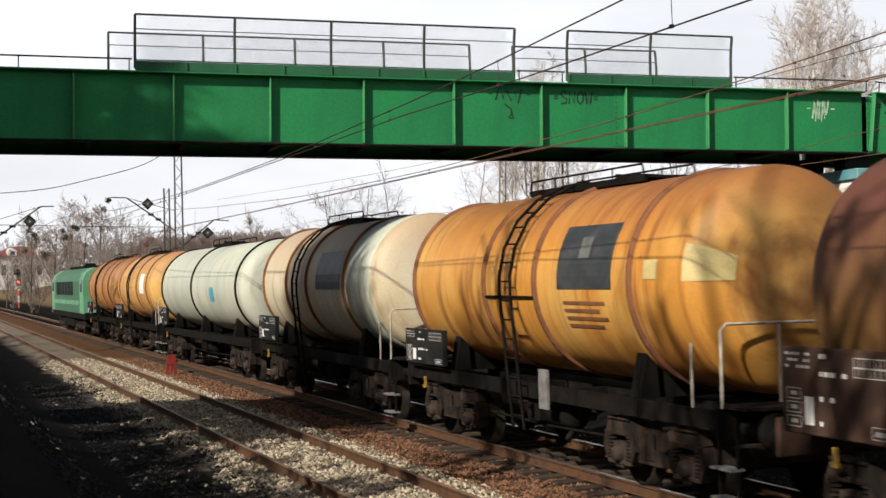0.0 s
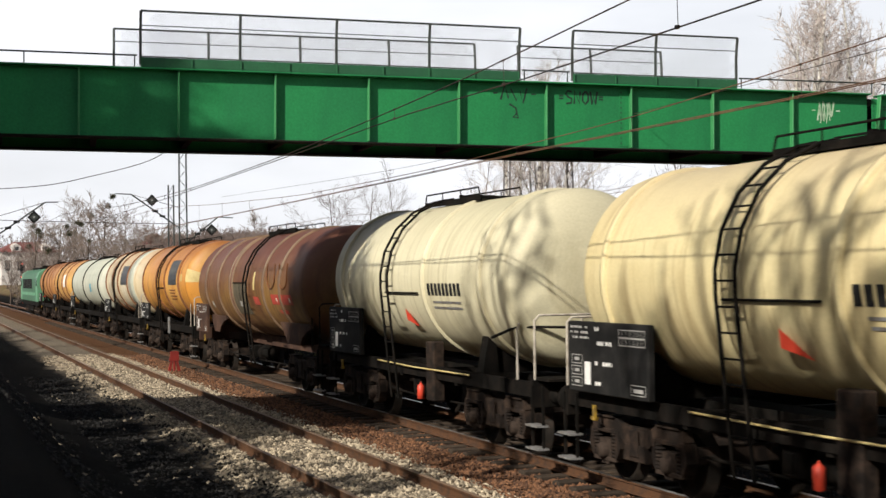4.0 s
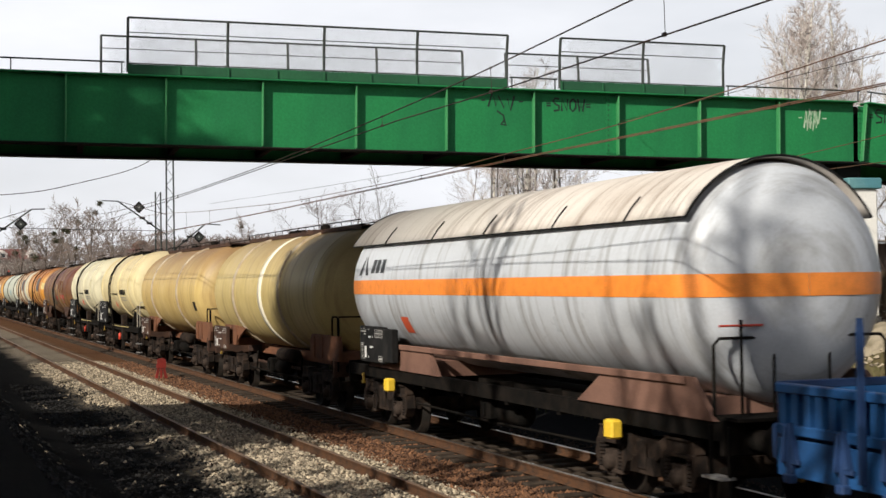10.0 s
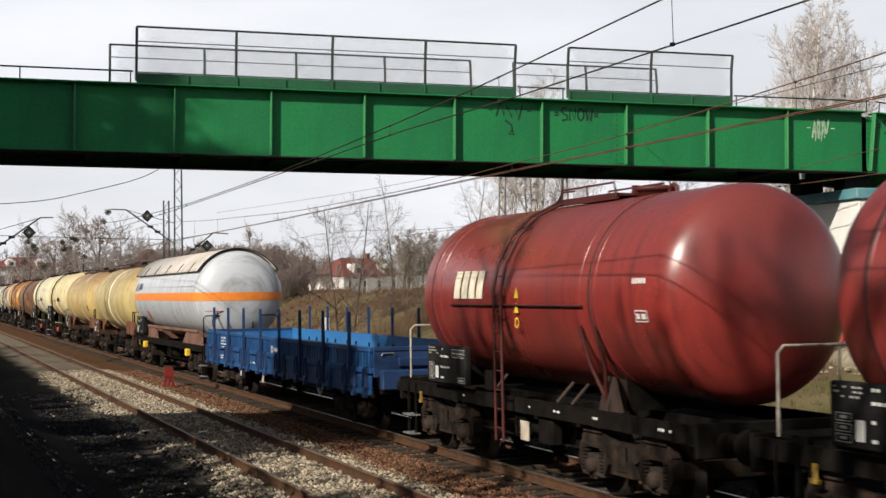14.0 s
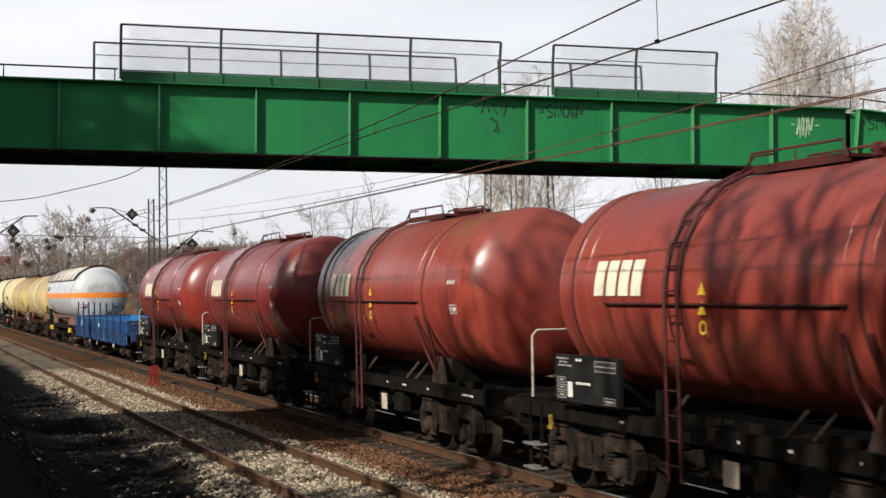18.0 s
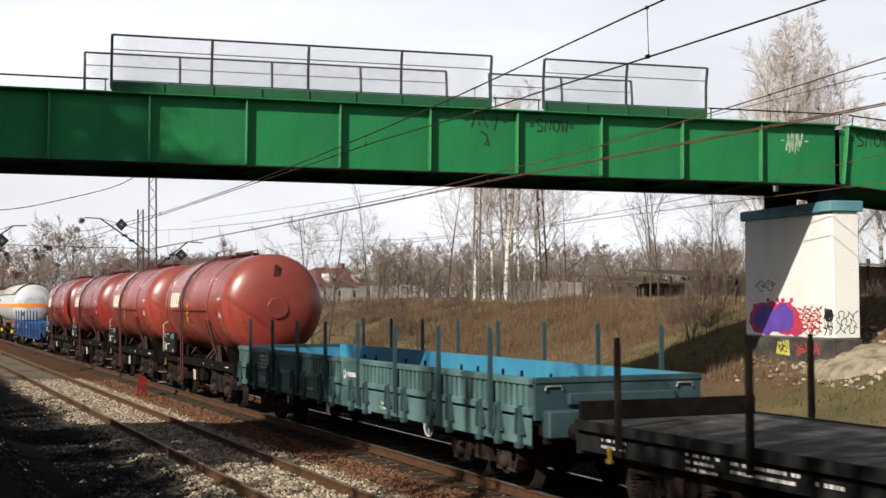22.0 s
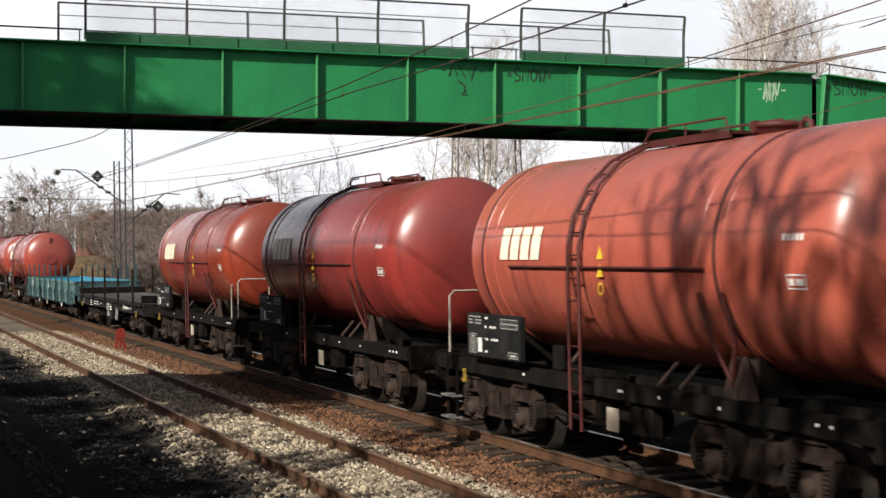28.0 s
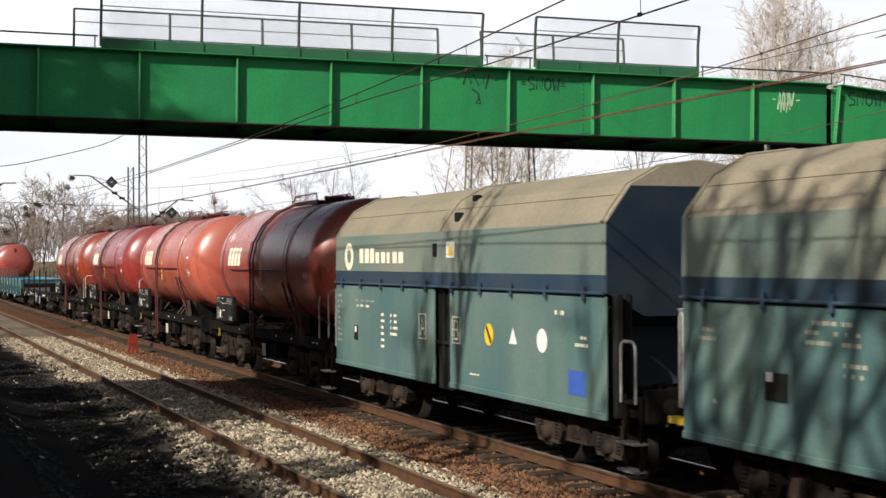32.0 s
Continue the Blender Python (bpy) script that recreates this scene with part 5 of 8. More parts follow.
def gas_tank(front, length):
    w, tank = tank_wagon("tank_wagon", "white gas tank wagon with orange band and sun shield", front, length, (2.55, 13.2), (1.1, 15.3), 1.52, 2.88, 0.72, P_K, (), None, None, None, (), (), None, flat=2.0, frame=IRON)
    r, zc = 1.52, 2.88
    # orange band right round shell and ends
    f = Form()
    k = 14
    for side in (-1, 1):
        v = []
        path = []
        for i in range(k + 1):
            q = math.sin(math.pi / 2 * i / k)
            path.append((-15.3 + 0.72 * (1 - math.sqrt(max(0, 1 - q * q))), q))
        for i in range(k, -1, -1):
            q = math.sin(math.pi / 2 * i / k)
            path.append((-1.1 - 0.72 * (1 - math.sqrt(max(0, 1 - q * q))), q))
        for y, q in path:
            for z in (2.72, 2.86, 3.0):
                x = math.sqrt(max(0.0, (r * q) ** 2 - (z - zc) ** 2))
                v.append((side * (x + 0.004), y + (-0.006 if y < -8 else 0.006), z))
        f.add(v, [(3 * i + j, 3 * i + j + 1, 3 * i + j + 4, 3 * i + j + 3) for i in range(len(path) - 1) for j in range(2)], True)
    part("orange_band", f, ORANGE, tank, "bright orange band round the tank")
    # sun shield over the crown
    f = Form()
    v = []
    arc = [radians(31 + i * (118 / 16)) for i in range(17)]
    for y in (-1.25, -14.75):
        for rr in (r + 0.05, r + 0.075):
            v += [(-rr * math.cos(a), y, zc + rr * math.sin(a)) for a in arc]
    n = 17
    faces = []
    for i in range(n - 1):
        faces += [(i, i + 1, 2 * n + i + 1, 2 * n + i), (n + i, 3 * n + i, 3 * n + i + 1, n + i + 1), (i, n + i, n + i + 1, i + 1), (2 * n + i, 2 * n + i + 1, 3 * n + i + 1, 3 * n + i)]
    faces += [(0, 2 * n, 3 * n, n), (n - 1, 2 * n - 1, 4 * n - 1, 3 * n - 1)]
    f.add(v, faces, True)
    shield = part("sun_shield", f, SHIELD, w, "dusty pale sun shield over the crown")
    for y in (-1.25, -14.75):
        part("shield_edge", Form().tube([(-(r + 0.07) * math.cos(a), y, zc + (r + 0.07) * math.sin(a)) for a in arc], 0.018, 6), BLACK, shield)
    for a in (arc[0], arc[-1]):
        part("shield_edge", Form().tube([(-(r + 0.07) * math.cos(a), -1.25, zc + (r + 0.07) * math.sin(a)), (-(r + 0.07) * math.cos(a), -14.75, zc + (r + 0.07) * math.sin(a))], 0.014, 6), BLACK, shield)
    for u in (3.4, 6.0, 8.4, 11.0, 13.2):
        part("shield_clip", Form().tube([(-(r + 0.09) * math.cos(a), -u, zc + (r + 0.09) * math.sin(a)) for a in arc[:3]], 0.013, 5), BLACK, shield)
    # brand mark as plain shapes: a dark trefoil and three bars
    def wedge(y0, z0, y1, z1, wide):
        f = Form()
        v = []
        for i in range(5):
            t = i / 4
            z = z0 + (z1 - z0) * t
            y = y0 + (y1 - y0) * t
            x = -math.sqrt((r + 0.005) ** 2 - (z - zc) ** 2) - 0.003
            v += [(x, y + wide * (1.15 - t), z), (x, y - wide * (1.15 - t), z)]
        return f.add(v, [(2 * i, 2 * i + 1, 2 * i + 3, 2 * i + 2) for i in range(4)])

    for y0, z0, y1, z1, wide in ((-2.2, 3.1, -2.36, 3.46, 0.075), (-2.62, 3.1, -2.44, 3.46, 0.075), (-2.2, 3.07, -2.62, 3.09, 0.03)):
        part("brand_mark", wedge(y0, z0, y1, z1, wide), PANEL, tank, "dark wedge of a brand mark")
    for k2 in range(3):
        part("brand_block", shell_patch(Form(), r + 0.004, zc, -2.86 - k2 * 0.3, -3.06 - k2 * 0.3, 3.14, 3.4, 0.06 * (k2 == 0)), PANEL, tank, "dark block in place of a letter")
    data_board(w, -1.95, 1.5, 1.36, 2.08)
    part("hinged_plate", Form().box(-1.5, -1.35, -4.05, -3.5, 1.4, 2.05, 0.02), BLACK, w)
    patch_part(tank, "hazard_label", r, zc, 4.35, 4.75, 2.0, 2.3, worn("red_orange_label", (0.56, 0.085, 0.03), (0.4, 0.07, 0.03), 0.6), "red-orange hazard label")
    for u0, u1 in ((2.0, 6.0), (11.6, 15.2)):
        part("cradle_plate", Form().slab([(-u0, 1.26), (-u1, 1.26), (-u1 + 0.5, 1.75), (-u0 - 0.9, 1.75)], "x", -1.3, -1.22).slab([(-u0, 1.26), (-u1, 1.26), (-u1 + 0.5, 1.75), (-u0 - 0.9, 1.75)], "x", 1.22, 1.3).box(-1.2, 1.2, -u1 + 0.5, -u0 - 0.9, 1.22, 1.5), K_FRAME, w, "brown cradle plate with rivets")
    part("side_rail", Form().box(-1.34, -1.3, -14.6, -3.0, 1.66, 1.76, 0.01).box(1.3, 1.34, -14.6, -3.0, 1.66, 1.76, 0.01), K_FRAME, w)
    for u in (3.3, 12.6):
        part("axle_guard", Form().box(-1.42, -1.24, -u - 0.25, -u, 0.82, 1.08, 0.03), YELLOW, w, "yellow valve cover", (0, 0, 0))
    platform_rails(w, 15.35, IRON, 1.24, 1.28, 0.95)
    steps(w, -15.3)
    spindle = part("hand_brake", Form().tube([(-0.9, -15.2, 1.3), (-0.9, -15.2, 2.45)], 0.02, 6), IRON, w)
    part("handle", Form().tube([(-1.2, -15.2, 2.38), (-0.6, -15.2, 2.38)], 0.016, 6), RED, spindle, "red brake handle")
    saddle(w, 4.0, r, zc, K_FRAME, False)
    saddle(w, 13.2, r, zc, K_FRAME, False)
    return w


gas_tank(-55.0, 15.95)


# ---- open wagons ----
def stanchion_form(h, w=0.06):
    return lambda f: f.slab([(-w, 0), (w, 0), (w * 0.75, h * 0.9), (w * 0.3, h), (-w * 0.3, h), (-w * 0.75, h * 0.9)], "x", -0.035, 0.035)


def latch_form(sx):
    """A folding side's latch: two slanted arms on a hanging hinge block."""
    def form(f):
        f.slab([(-0.13, -0.20), (-0.07, -0.20), (0.02, 0.16), (-0.03, 0.18)], "x", sx * 0.0, sx * 0.06)
        f.slab([(0.05, -0.24), (0.11, -0.24), (0.05, 0.14), (0.0, 0.14)], "x", sx * 0.02, sx * 0.08)
        f.box(sx * -0.04, sx * 0.05, -0.045, 0.045, -0.42, 0.06, 0.01)
        f.box(sx * -0.02, sx * 0.09, -0.07, 0.07, -0.46, -0.36, 0.015)
        f.box(sx * 0.0, sx * 0.05, -0.16, 0.14, -0.26, -0.2, 0.01)
        return f
    return form


def low_side_wagon(front, length, paint, inner, label, stakes=8, stake=None):
    stake = stake or paint
    w = thing("open_wagon", label, "open wagon", (FAR_X, front, 0), "open wagons of the goods train")
    running_gear(w, length, (3.2, length - 3.2), (0.98, 1.2), 1.28)
    u0, u1 = 0.75, length - 0.75
    part("floor", Form().box(-1.34, 1.34, -u1, -u0, 1.2, 1.27), worn("wagon_floor", (0.10, 0.085, 0.07), (0.06, 0.05, 0.045), 0.9), w, "dark worn plank floor")
    posts = [2.28 + (length - 2.28 - 2.05) * i / (stakes - 1) for i in range(stakes)]
    edges = [u0] + posts + [u1]
    for sx in (-1, 1):
        for i, (a, b) in enumerate(zip(edges, edges[1:])):
            n = b - a - 0.03
            ribs = max(4, int(n / 0.21))

            def board(f, n=n, sx=sx, ribs=ribs):
                f.box(sx * 1.35, sx * 1.37, -n, 0, 0, 0.6)
                f.box(sx * 1.345, sx * 1.475, -n, 0, 0.5, 0.6, 0.012)
                f.box(sx * 1.37, sx * 1.47, -n, 0, 0.06, 0.17, 0.012)
                for k in range(ribs):
                    y = -n * (k + 0.5) / ribs
                    h = n / ribs * 0.27
                    f.slab([(y - h, 0.16), (y - h, 0.51), (y + h, 0.51), (y + h, 0.16)], "x", sx * 1.37, sx * 1.45)
                return f

            piece("side_board", kept(f"side_board_{n:.2f}_{sx}_{paint.name}", board, paint), w, at=(0, -a - 0.015, 1.22))
            ln = piece("lining", kept(f"lining_{n:.2f}_{sx}_{inner.name}", lambda f: f.box(sx * 1.335, sx * 1.348, -n - 0.03, 0, 0.05, 0.598), inner), w, "bright inner face of the side board", at=(0, -a - 0.015, 1.22))
            for k in (0.3, 0.72):
                if n > 1.6:
                    piece("lashing_ring", kept(f"lashing_ring_{sx}", lambda f: f.tube([(sx * 1.325, -0.03, 0.1), (sx * 1.31, -0.04, 0.0), (sx * 1.31, 0.04, 0.0), (sx * 1.325, 0.03, 0.1)], 0.014, 5), GRIME), ln, at=(0, -n * k, 0.28))
            piece("lower_panel", kept(f"lower_panel_{n:.2f}_{sx}_{paint.name}", lambda f: f.box(sx * 1.42, sx * 1.455, -n - 0.03, 0, 0, 0.4, 0.008), paint), w, at=(0, -a - 0.015, 0.84))
            for k in (0.2, 0.8):
                if n > 1.2:
                    piece("latch", kept(f"latch_{sx}_{paint.name}", latch_form(sx), stake), w, at=(sx * 1.46, -a - n * k, 1.24))
        for u in posts:
            piece("stanchion", kept("low_side_stanchion_" + paint.name, stanchion_form(1.62, 0.027), stake), w, at=(sx * 1.51, -u, 0.92))
    for y in (-u0 + 0.02, -u1 - 0.02):
        out = 1 if y > -2 else -1
        part("end_board", Form().box(-1.4, 1.4, y - 0.03, y + 0.03, 1.2, 1.8, 0.01).box(-1.4, 1.4, y - 0.05, y + 0.05, 1.74, 1.83, 0.01), stake, w, "grimy dark end board")
        part("end_lining", Form().box(-1.33, 1.33, y - out * 0.045, y - out * 0.033, 1.27, 1.74), inner, w)
        part("bolster_box", Form().box(-1.3, 1.3, y + out * 0.05, y + out * 0.3, 0.95, 1.36, 0.03).box(-0.9, 0.9, y + out * 0.05, y + out * 0.16, 1.42, 1.6, 0.02), stake, w)
        for sx in (-1, 1):
            piece("end_handle", kept("end_handle", lambda f: f.tube([(-0.14, 0, 0), (-0.12, 0, 0.06), (0.12, 0, 0.06), (0.14, 0, 0)], 0.014, 6), STEEL), w, at=(sx * 1.1, y + out * 0.06, 1.64))
    part("brake_wheel", Form().lathe([(0.02 * math.cos(a), 0.2 + 0.02 * math.sin(a)) for a in [i * math.tau / 6 for i in range(7)]], "x", (-1.42, -13.9 * length / 18.6, 0.82), 20, True, False).box(-1.43, -1.41, -13.9 * length / 18.6 - 0.2, -13.9 * length / 18.6 + 0.2, 0.805, 0.835).box(-1.43, -1.41, -13.9 * length / 18.6 - 0.015, -13.9 * length / 18.6 + 0.015, 0.62, 1.02), WHITE, w, "white brake hand wheel")
    bx = -1.482
    ub = 9.55 * length / 18.6
    part("name_plate", Form().box(-1.478, -1.44, -ub - 1.0, -ub + 0.2, 1.26, 1.72, 0.006), paint, w)
    part("brand_mark", Form().lathe([(0, 0.05), (0, 0.1)], "x", (bx, -ub, 1.5), 16, True, False), WHITE, w, "white ring mark and bars")
    f = Form()
    for k in range(6):
        y = -ub - 0.2 - k * 0.12
        f.box(bx - 0.002, bx, y - 0.09, y, 1.455, 1.545)
    part("brand_blocks", f, WHITE, w, "", (0, 0, 0), "stuff")
    lettering(w, -1.461, -2.9, -3.6, 1.0, 1.14, 2, WHITE)
    part("data_plate", Form().box(-1.485, -1.455, -4.0, -3.1, 1.3, 1.7, 0.006), paint, w)
    lettering(w, -1.489, -3.15, -3.9, 1.32, 1.68, 4, WHITE)
    part("card_pocket", Form().box(-1.35, -1.32, -5.7, -5.15, 0.55, 0.82, 0.006), BLACK, w, "black card pocket under the side")
    part("paper_card", Form().box(-1.356, -1.351, -5.32, -5.22, 0.6, 0.78), WHITE, w, "white waybill card")
    part("pale_panel", Form().box(-1.462, -1.457, -ub - 1.6, -ub - 1.15, 0.8, 1.16), DUSTY, w, "pale stencilled panel")
    part("label_plate", Form().box(-1.36, -1.34, -ub + 1.5, -ub + 1.7, 0.55, 0.8, 0.004), CARD_WHITE, w)
    lettering(w, -1.461, -6.9, -7.7, 1.02, 1.1, 1, WHITE)
    lettering(w, -1.461, -12.2, -12.9, 0.92, 1.1, 2, WHITE)
    piece("pull_hook", KEPT["pull_hook"], w, "grimy yellow lashing hook", at=(-1.34, -1.0, 0.95))
    piece("pull_hook", KEPT["pull_hook"], w, "grimy yellow lashing hook", at=(-1.34, -length + 1.0, 0.95))
    FLEET.append((w, front))
    return w


GRIME = worn("grimy_painted_end", (0.012, 0.020, 0.030), (0.032, 0.034, 0.036), 0.75, 0.0, 2.0)
STAKE = worn("rusty_black_stanchion", (0.010, 0.008, 0.007), (0.026, 0.015, 0.011), 0.85)
DUSTY = worn("dusty_grey_blue", (0.14, 0.19, 0.24), (0.09, 0.12, 0.15), 0.7)
BLUE = worn("blue_wagon_paint", (0.016, 0.082, 0.235), (0.012, 0.045, 0.125), 0.5, 0.0, 1.4, 25.0, (0.42, 0.72), (1, 1, 0.4), 0.08)
BLUE_IN = worn("bright_blue_inside", (0.025, 0.14, 0.38), (0.035, 0.18, 0.42), 0.5, 0.0, 1.4)
TEALP = worn("weathered_teal_paint", (0.105, 0.195, 0.185), (0.042, 0.085, 0.085), 0.6, 0.0, 1.6, 25.0, (0.40, 0.7), (1, 1, 0.4), 0.1)
TEAL_IN = worn("bright_teal_inside", (0.035, 0.21, 0.36), (0.06, 0.27, 0.40), 0.55, 0.0, 1.4)
low_side_wagon(-70.95, 18.6, BLUE, BLUE_IN, "bright blue low-sided wagon with stanchions, empty", 8, worn("dark_blue_stanchion", (0.012, 0.035, 0.10), (0.02, 0.05, 0.14), 0.6))
low_side_wagon(-138.75, 19.55, TEALP, TEAL_IN, "weathered teal low-sided wagon with stanchions, empty", 8, worn("dark_teal_stanchion", (0.022, 0.050, 0.058), (0.04, 0.075, 0.08), 0.6))


def flat_wagon(front, length):
    w = thing("flat_wagon", "black flat wagon with tall stanchions and steel deck", "flat wagon", (FAR_X, front, 0))
    running_gear(w, length, (2.9, length - 2.9), (0.92, 1.22), 1.36, BLACK)
    deck = worn("worn_dark_deck", (0.050, 0.046, 0.044), (0.15, 0.14, 0.13), 0.75, 0.0, 0.6, 18.0, (0.5, 0.75), (2.5, 0.6, 1))
    n = 12
    for i in range(n):
        a = -0.68 - (length - 1.36) * i / n
        b = -0.68 - (length - 1.36) * (i + 1) / n
        piece("deck_plate", kept("deck_plate", lambda f: f.box(-1.42, 1.42, b - a + 0.006, -0.006, 0, 0.07, 0.005), deck), w, at=(0, a, 1.25))
    part("deck_edge", Form().box(-1.45, -1.425, -length + 0.66, -0.66, 1.2, 1.345, 0.006).box(1.425, 1.45, -length + 0.66, -0.66, 1.2, 1.345, 0.006), BLACK, w)
    for sx in (-1, 1):
        for u in (1.95, 4.9, 7.88, 10.85, 13.8):
            piece("stanchion", kept("tall_stanchion", stanchion_form(1.42, 0.04), STAKE), w, at=(sx * 1.48, -u, 1.05))
    for y in (-0.72, -length + 0.72):
        part("end_board", Form().box(-1.4, 1.4, y - 0.03, y + 0.03, 1.32, 1.58, 0.01), IRON, w)
    fx = -1.375
    for u, wd, z0, z1, rows in ((1.3, 0.7, 0.98, 1.16, 2), (3.4, 0.75, 0.92, 1.17, 3), (4.35, 1.3, 0.98, 1.16, 2), (5.9, 0.8, 1.02, 1.12, 1), (12.3, 0.7, 1.02, 1.14, 1)):
        lettering(w, fx, -u, -u - wd, z0, z1, rows, WHITE)
    board = part("data_board", Form().box(-1.43, -1.37, -9.2, -7.95, 0.58, 1.2, 0.01), BLACK, w, "black data board with white stencil lines")
    lettering(board, -1.434, -8.0, -8.65, 0.66, 1.16, 5, WHITE)
    part("paper_card", Form().box(-1.436, -1.431, -8.95, -8.8, 0.9, 1.06), WHITE, board, "white waybill card")
    part("stencil_ring", Form().lathe([(0, 0.055), (0, 0.08)], "x", (-1.435, -9.08, 0.98), 14, True, False), WHITE, board)
    part("brand_mark", Form().lathe([(0, 0.04), (0, 0.08)], "x", (fx, -11.3, 1.08), 14, True, False), WHITE, w)
    f = Form()
    for k in range(6):
        f.box(fx - 0.002, fx, -11.55 - k * 0.13, -11.46 - k * 0.13, 1.03, 1.12)
    part("brand_blocks", f, WHITE, w, "", (0, 0, 0), "stuff")
    part("brake_wheel", Form().lathe([(0.02 * math.cos(a), 0.22 + 0.02 * math.sin(a)) for a in [i * math.tau / 6 for i in range(7)]], "x", (-1.4, -10.0, 0.78), 20, True, False).box(-1.41, -1.39, -10.015, -9.985, 0.57, 1.0), STEEL, w)
    for u in (1.6, length - 1.6):
        piece("pull_hook", KEPT["pull_hook"], w, "grimy yellow lashing hook", at=(-1.42, -u, 1.0))
    part("truss_rod", Form().tube([(-1.2, -5.0, 0.95), (-1.2, -6.5, 0.55), (-1.2, -9.2, 0.55), (-1.2, -10.8, 0.95)], 0.03, 6), IRON, w)
    FLEET.append((w, front))
    return w


flat_wagon(-158.3, 15.65)


# ---- hopper wagons ----
def hopper_wagon(front, second):
    length = 13.26
    w = thing("hopper_wagon", "weathered green hopper wagon with dusty rounded roof", "hopper wagon", (FAR_X, front, 0), "hopper wagons of the goods train")
    running_gear(w, length, (2.6, length - 2.6), (0.92, 1.1), 1.2)
    green = HOP_GREEN
    u0, u1 = 0.66, 12.05
    for sx in (-1, 1):
        for a, b in ((u0, 6.05), (6.75, u1)):
            part("side_flap", Form().box(sx * 1.45, sx * 1.41, -b, -a, 0.92, 2.46, 0.01).box(sx * 1.47, sx * 1.41, -b, -a, 0.86, 0.95, 0.01), green, w, "weathered green side flap")
        part("flap_recess", Form().box(sx * 1.36, sx * 1.2, -6.75, -6.05, 0.8, 2.5).box(sx * 1.42, sx * 1.38, -6.42, -6.36, 0.8, 2.5).box(sx * 1.43, sx * 1.36, -6.75, -6.05, 1.55, 1.6), BLACK, w)
        part("waist_band", Form().slab([(sx * 1.43, 2.5), (sx * 1.36, 2.5), (sx * 1.36, 2.74), (sx * 1.46, 2.74)], "y", -u1, -u0), HOP_DARK, w, "dark blue-grey waist band")
        part("hinge_rail", Form().tube([(sx * 1.48, -u0, 2.5), (sx * 1.48, -u1, 2.5)], 0.025, 6), HOP_DARK, w)
        for i in range(10):
            piece("hinge", kept(f"hopper_hinge_{sx}", lambda f: f.box(sx * 0.02, sx * 0.06, -0.03, 0.03, -0.08, 0.12, 0.005), HOP_DARK), w, at=(sx * 1.45, -u0 - 0.5 - i * 1.15, 2.48))
    prof = [(-1.46, 2.74), (-1.44, 3.42), (-1.36, 3.56), (-1.08, 3.92), (-0.62, 4.16), (0, 4.24), (0.62, 4.16), (1.08, 3.92), (1.36, 3.56), (1.44, 3.42), (1.46, 2.74)]
    part("upper_body", Form().slab([prof[0], prof[1], prof[-2], prof[-1]], "y", -u1, -u0), HOP_UPPER, w, "dusty grey-green upper side")
    part("roof", Form().slab(prof[1:-1], "y", -u1 - 0.02, -u0 + 0.02), HOP_ROOF, w, "dusty taupe rounded roof")
    for u in (u0 + 0.1, 6.35, u1 - 0.1):
        part("roof_rib", Form().tube([(p * 1.008, -u, z + 0.01) for p, z in prof[1:-1]], 0.02, 5), HOP_ROOF, w)
    for z, x in ((3.79, 1.19),):
        for sx in (-1, 1):
            part("roof_seam", Form().tube([(sx * x, -u0, z), (sx * x, -u1, z)], 0.007, 5), HOP_ROOF, w)
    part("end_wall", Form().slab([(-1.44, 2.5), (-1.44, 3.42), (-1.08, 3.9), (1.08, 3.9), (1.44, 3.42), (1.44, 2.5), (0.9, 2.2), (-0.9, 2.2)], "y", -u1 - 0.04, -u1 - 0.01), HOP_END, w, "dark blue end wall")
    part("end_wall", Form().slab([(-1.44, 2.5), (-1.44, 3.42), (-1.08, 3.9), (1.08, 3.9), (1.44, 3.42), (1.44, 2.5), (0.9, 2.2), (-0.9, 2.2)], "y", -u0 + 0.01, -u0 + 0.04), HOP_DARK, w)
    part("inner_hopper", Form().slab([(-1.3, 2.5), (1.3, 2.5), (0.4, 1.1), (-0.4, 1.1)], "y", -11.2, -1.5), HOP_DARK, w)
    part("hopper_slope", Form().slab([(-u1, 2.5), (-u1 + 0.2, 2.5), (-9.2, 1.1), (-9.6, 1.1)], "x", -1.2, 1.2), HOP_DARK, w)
    for sx in (-1, 1):
        part("corner_post", Form().box(sx * 1.38, sx * 1.28, -u1 - 0.16, -u1 - 0.05, 0.9, 2.5, 0.01), BLACK, w)
        part("corner_post", Form().box(sx * 1.2, sx * 1.1, -u1 - 0.06, -u1 + 0.06, 0.9, 2.5, 0.01), BLACK, w)
    part("end_platform", Form().box(-1.3, 1.3, -12.6, -12.1, 1.1, 1.14), IRON, w)
    grab_rail(w, -12.25, -12.62, 1.12, 1.9, STEEL, -1.34)
    grab_rail(w, -0.62, -0.55, 1.2, 2.35, STEEL, -1.42)
    steps(w, -12.45)
    fx = -1.455
    if not second:
        part("brand_mark", Form().lathe([(0, 0.13), (0, 0.27)], "x", (-1.464, -1.55, 3.02), 20, True, False), PALE, w, "cream ring mark")
        for k in range(8):
            wide, tall = ((0.22, 0.28), (0.24, 0.28), (0.22, 0.28), (0.2, 0.2), (0.22, 0.2), (0.15, 0.2), (0.22, 0.2), (0.24, 0.2))[k]
            part("brand_block", Form().box(-1.464, -1.460, -2.20 - k * 0.31 - wide, -2.20 - k * 0.31, 2.89, 2.89 + tall), PALE, w, "cream block in place of a letter")
        part("yellow_disc", Form().lathe([(0, 0.0), (-0.004, 0.17)], "x", (fx, -8.35, 1.8), 20), YELLOW, w, "yellow disc with dark bar")
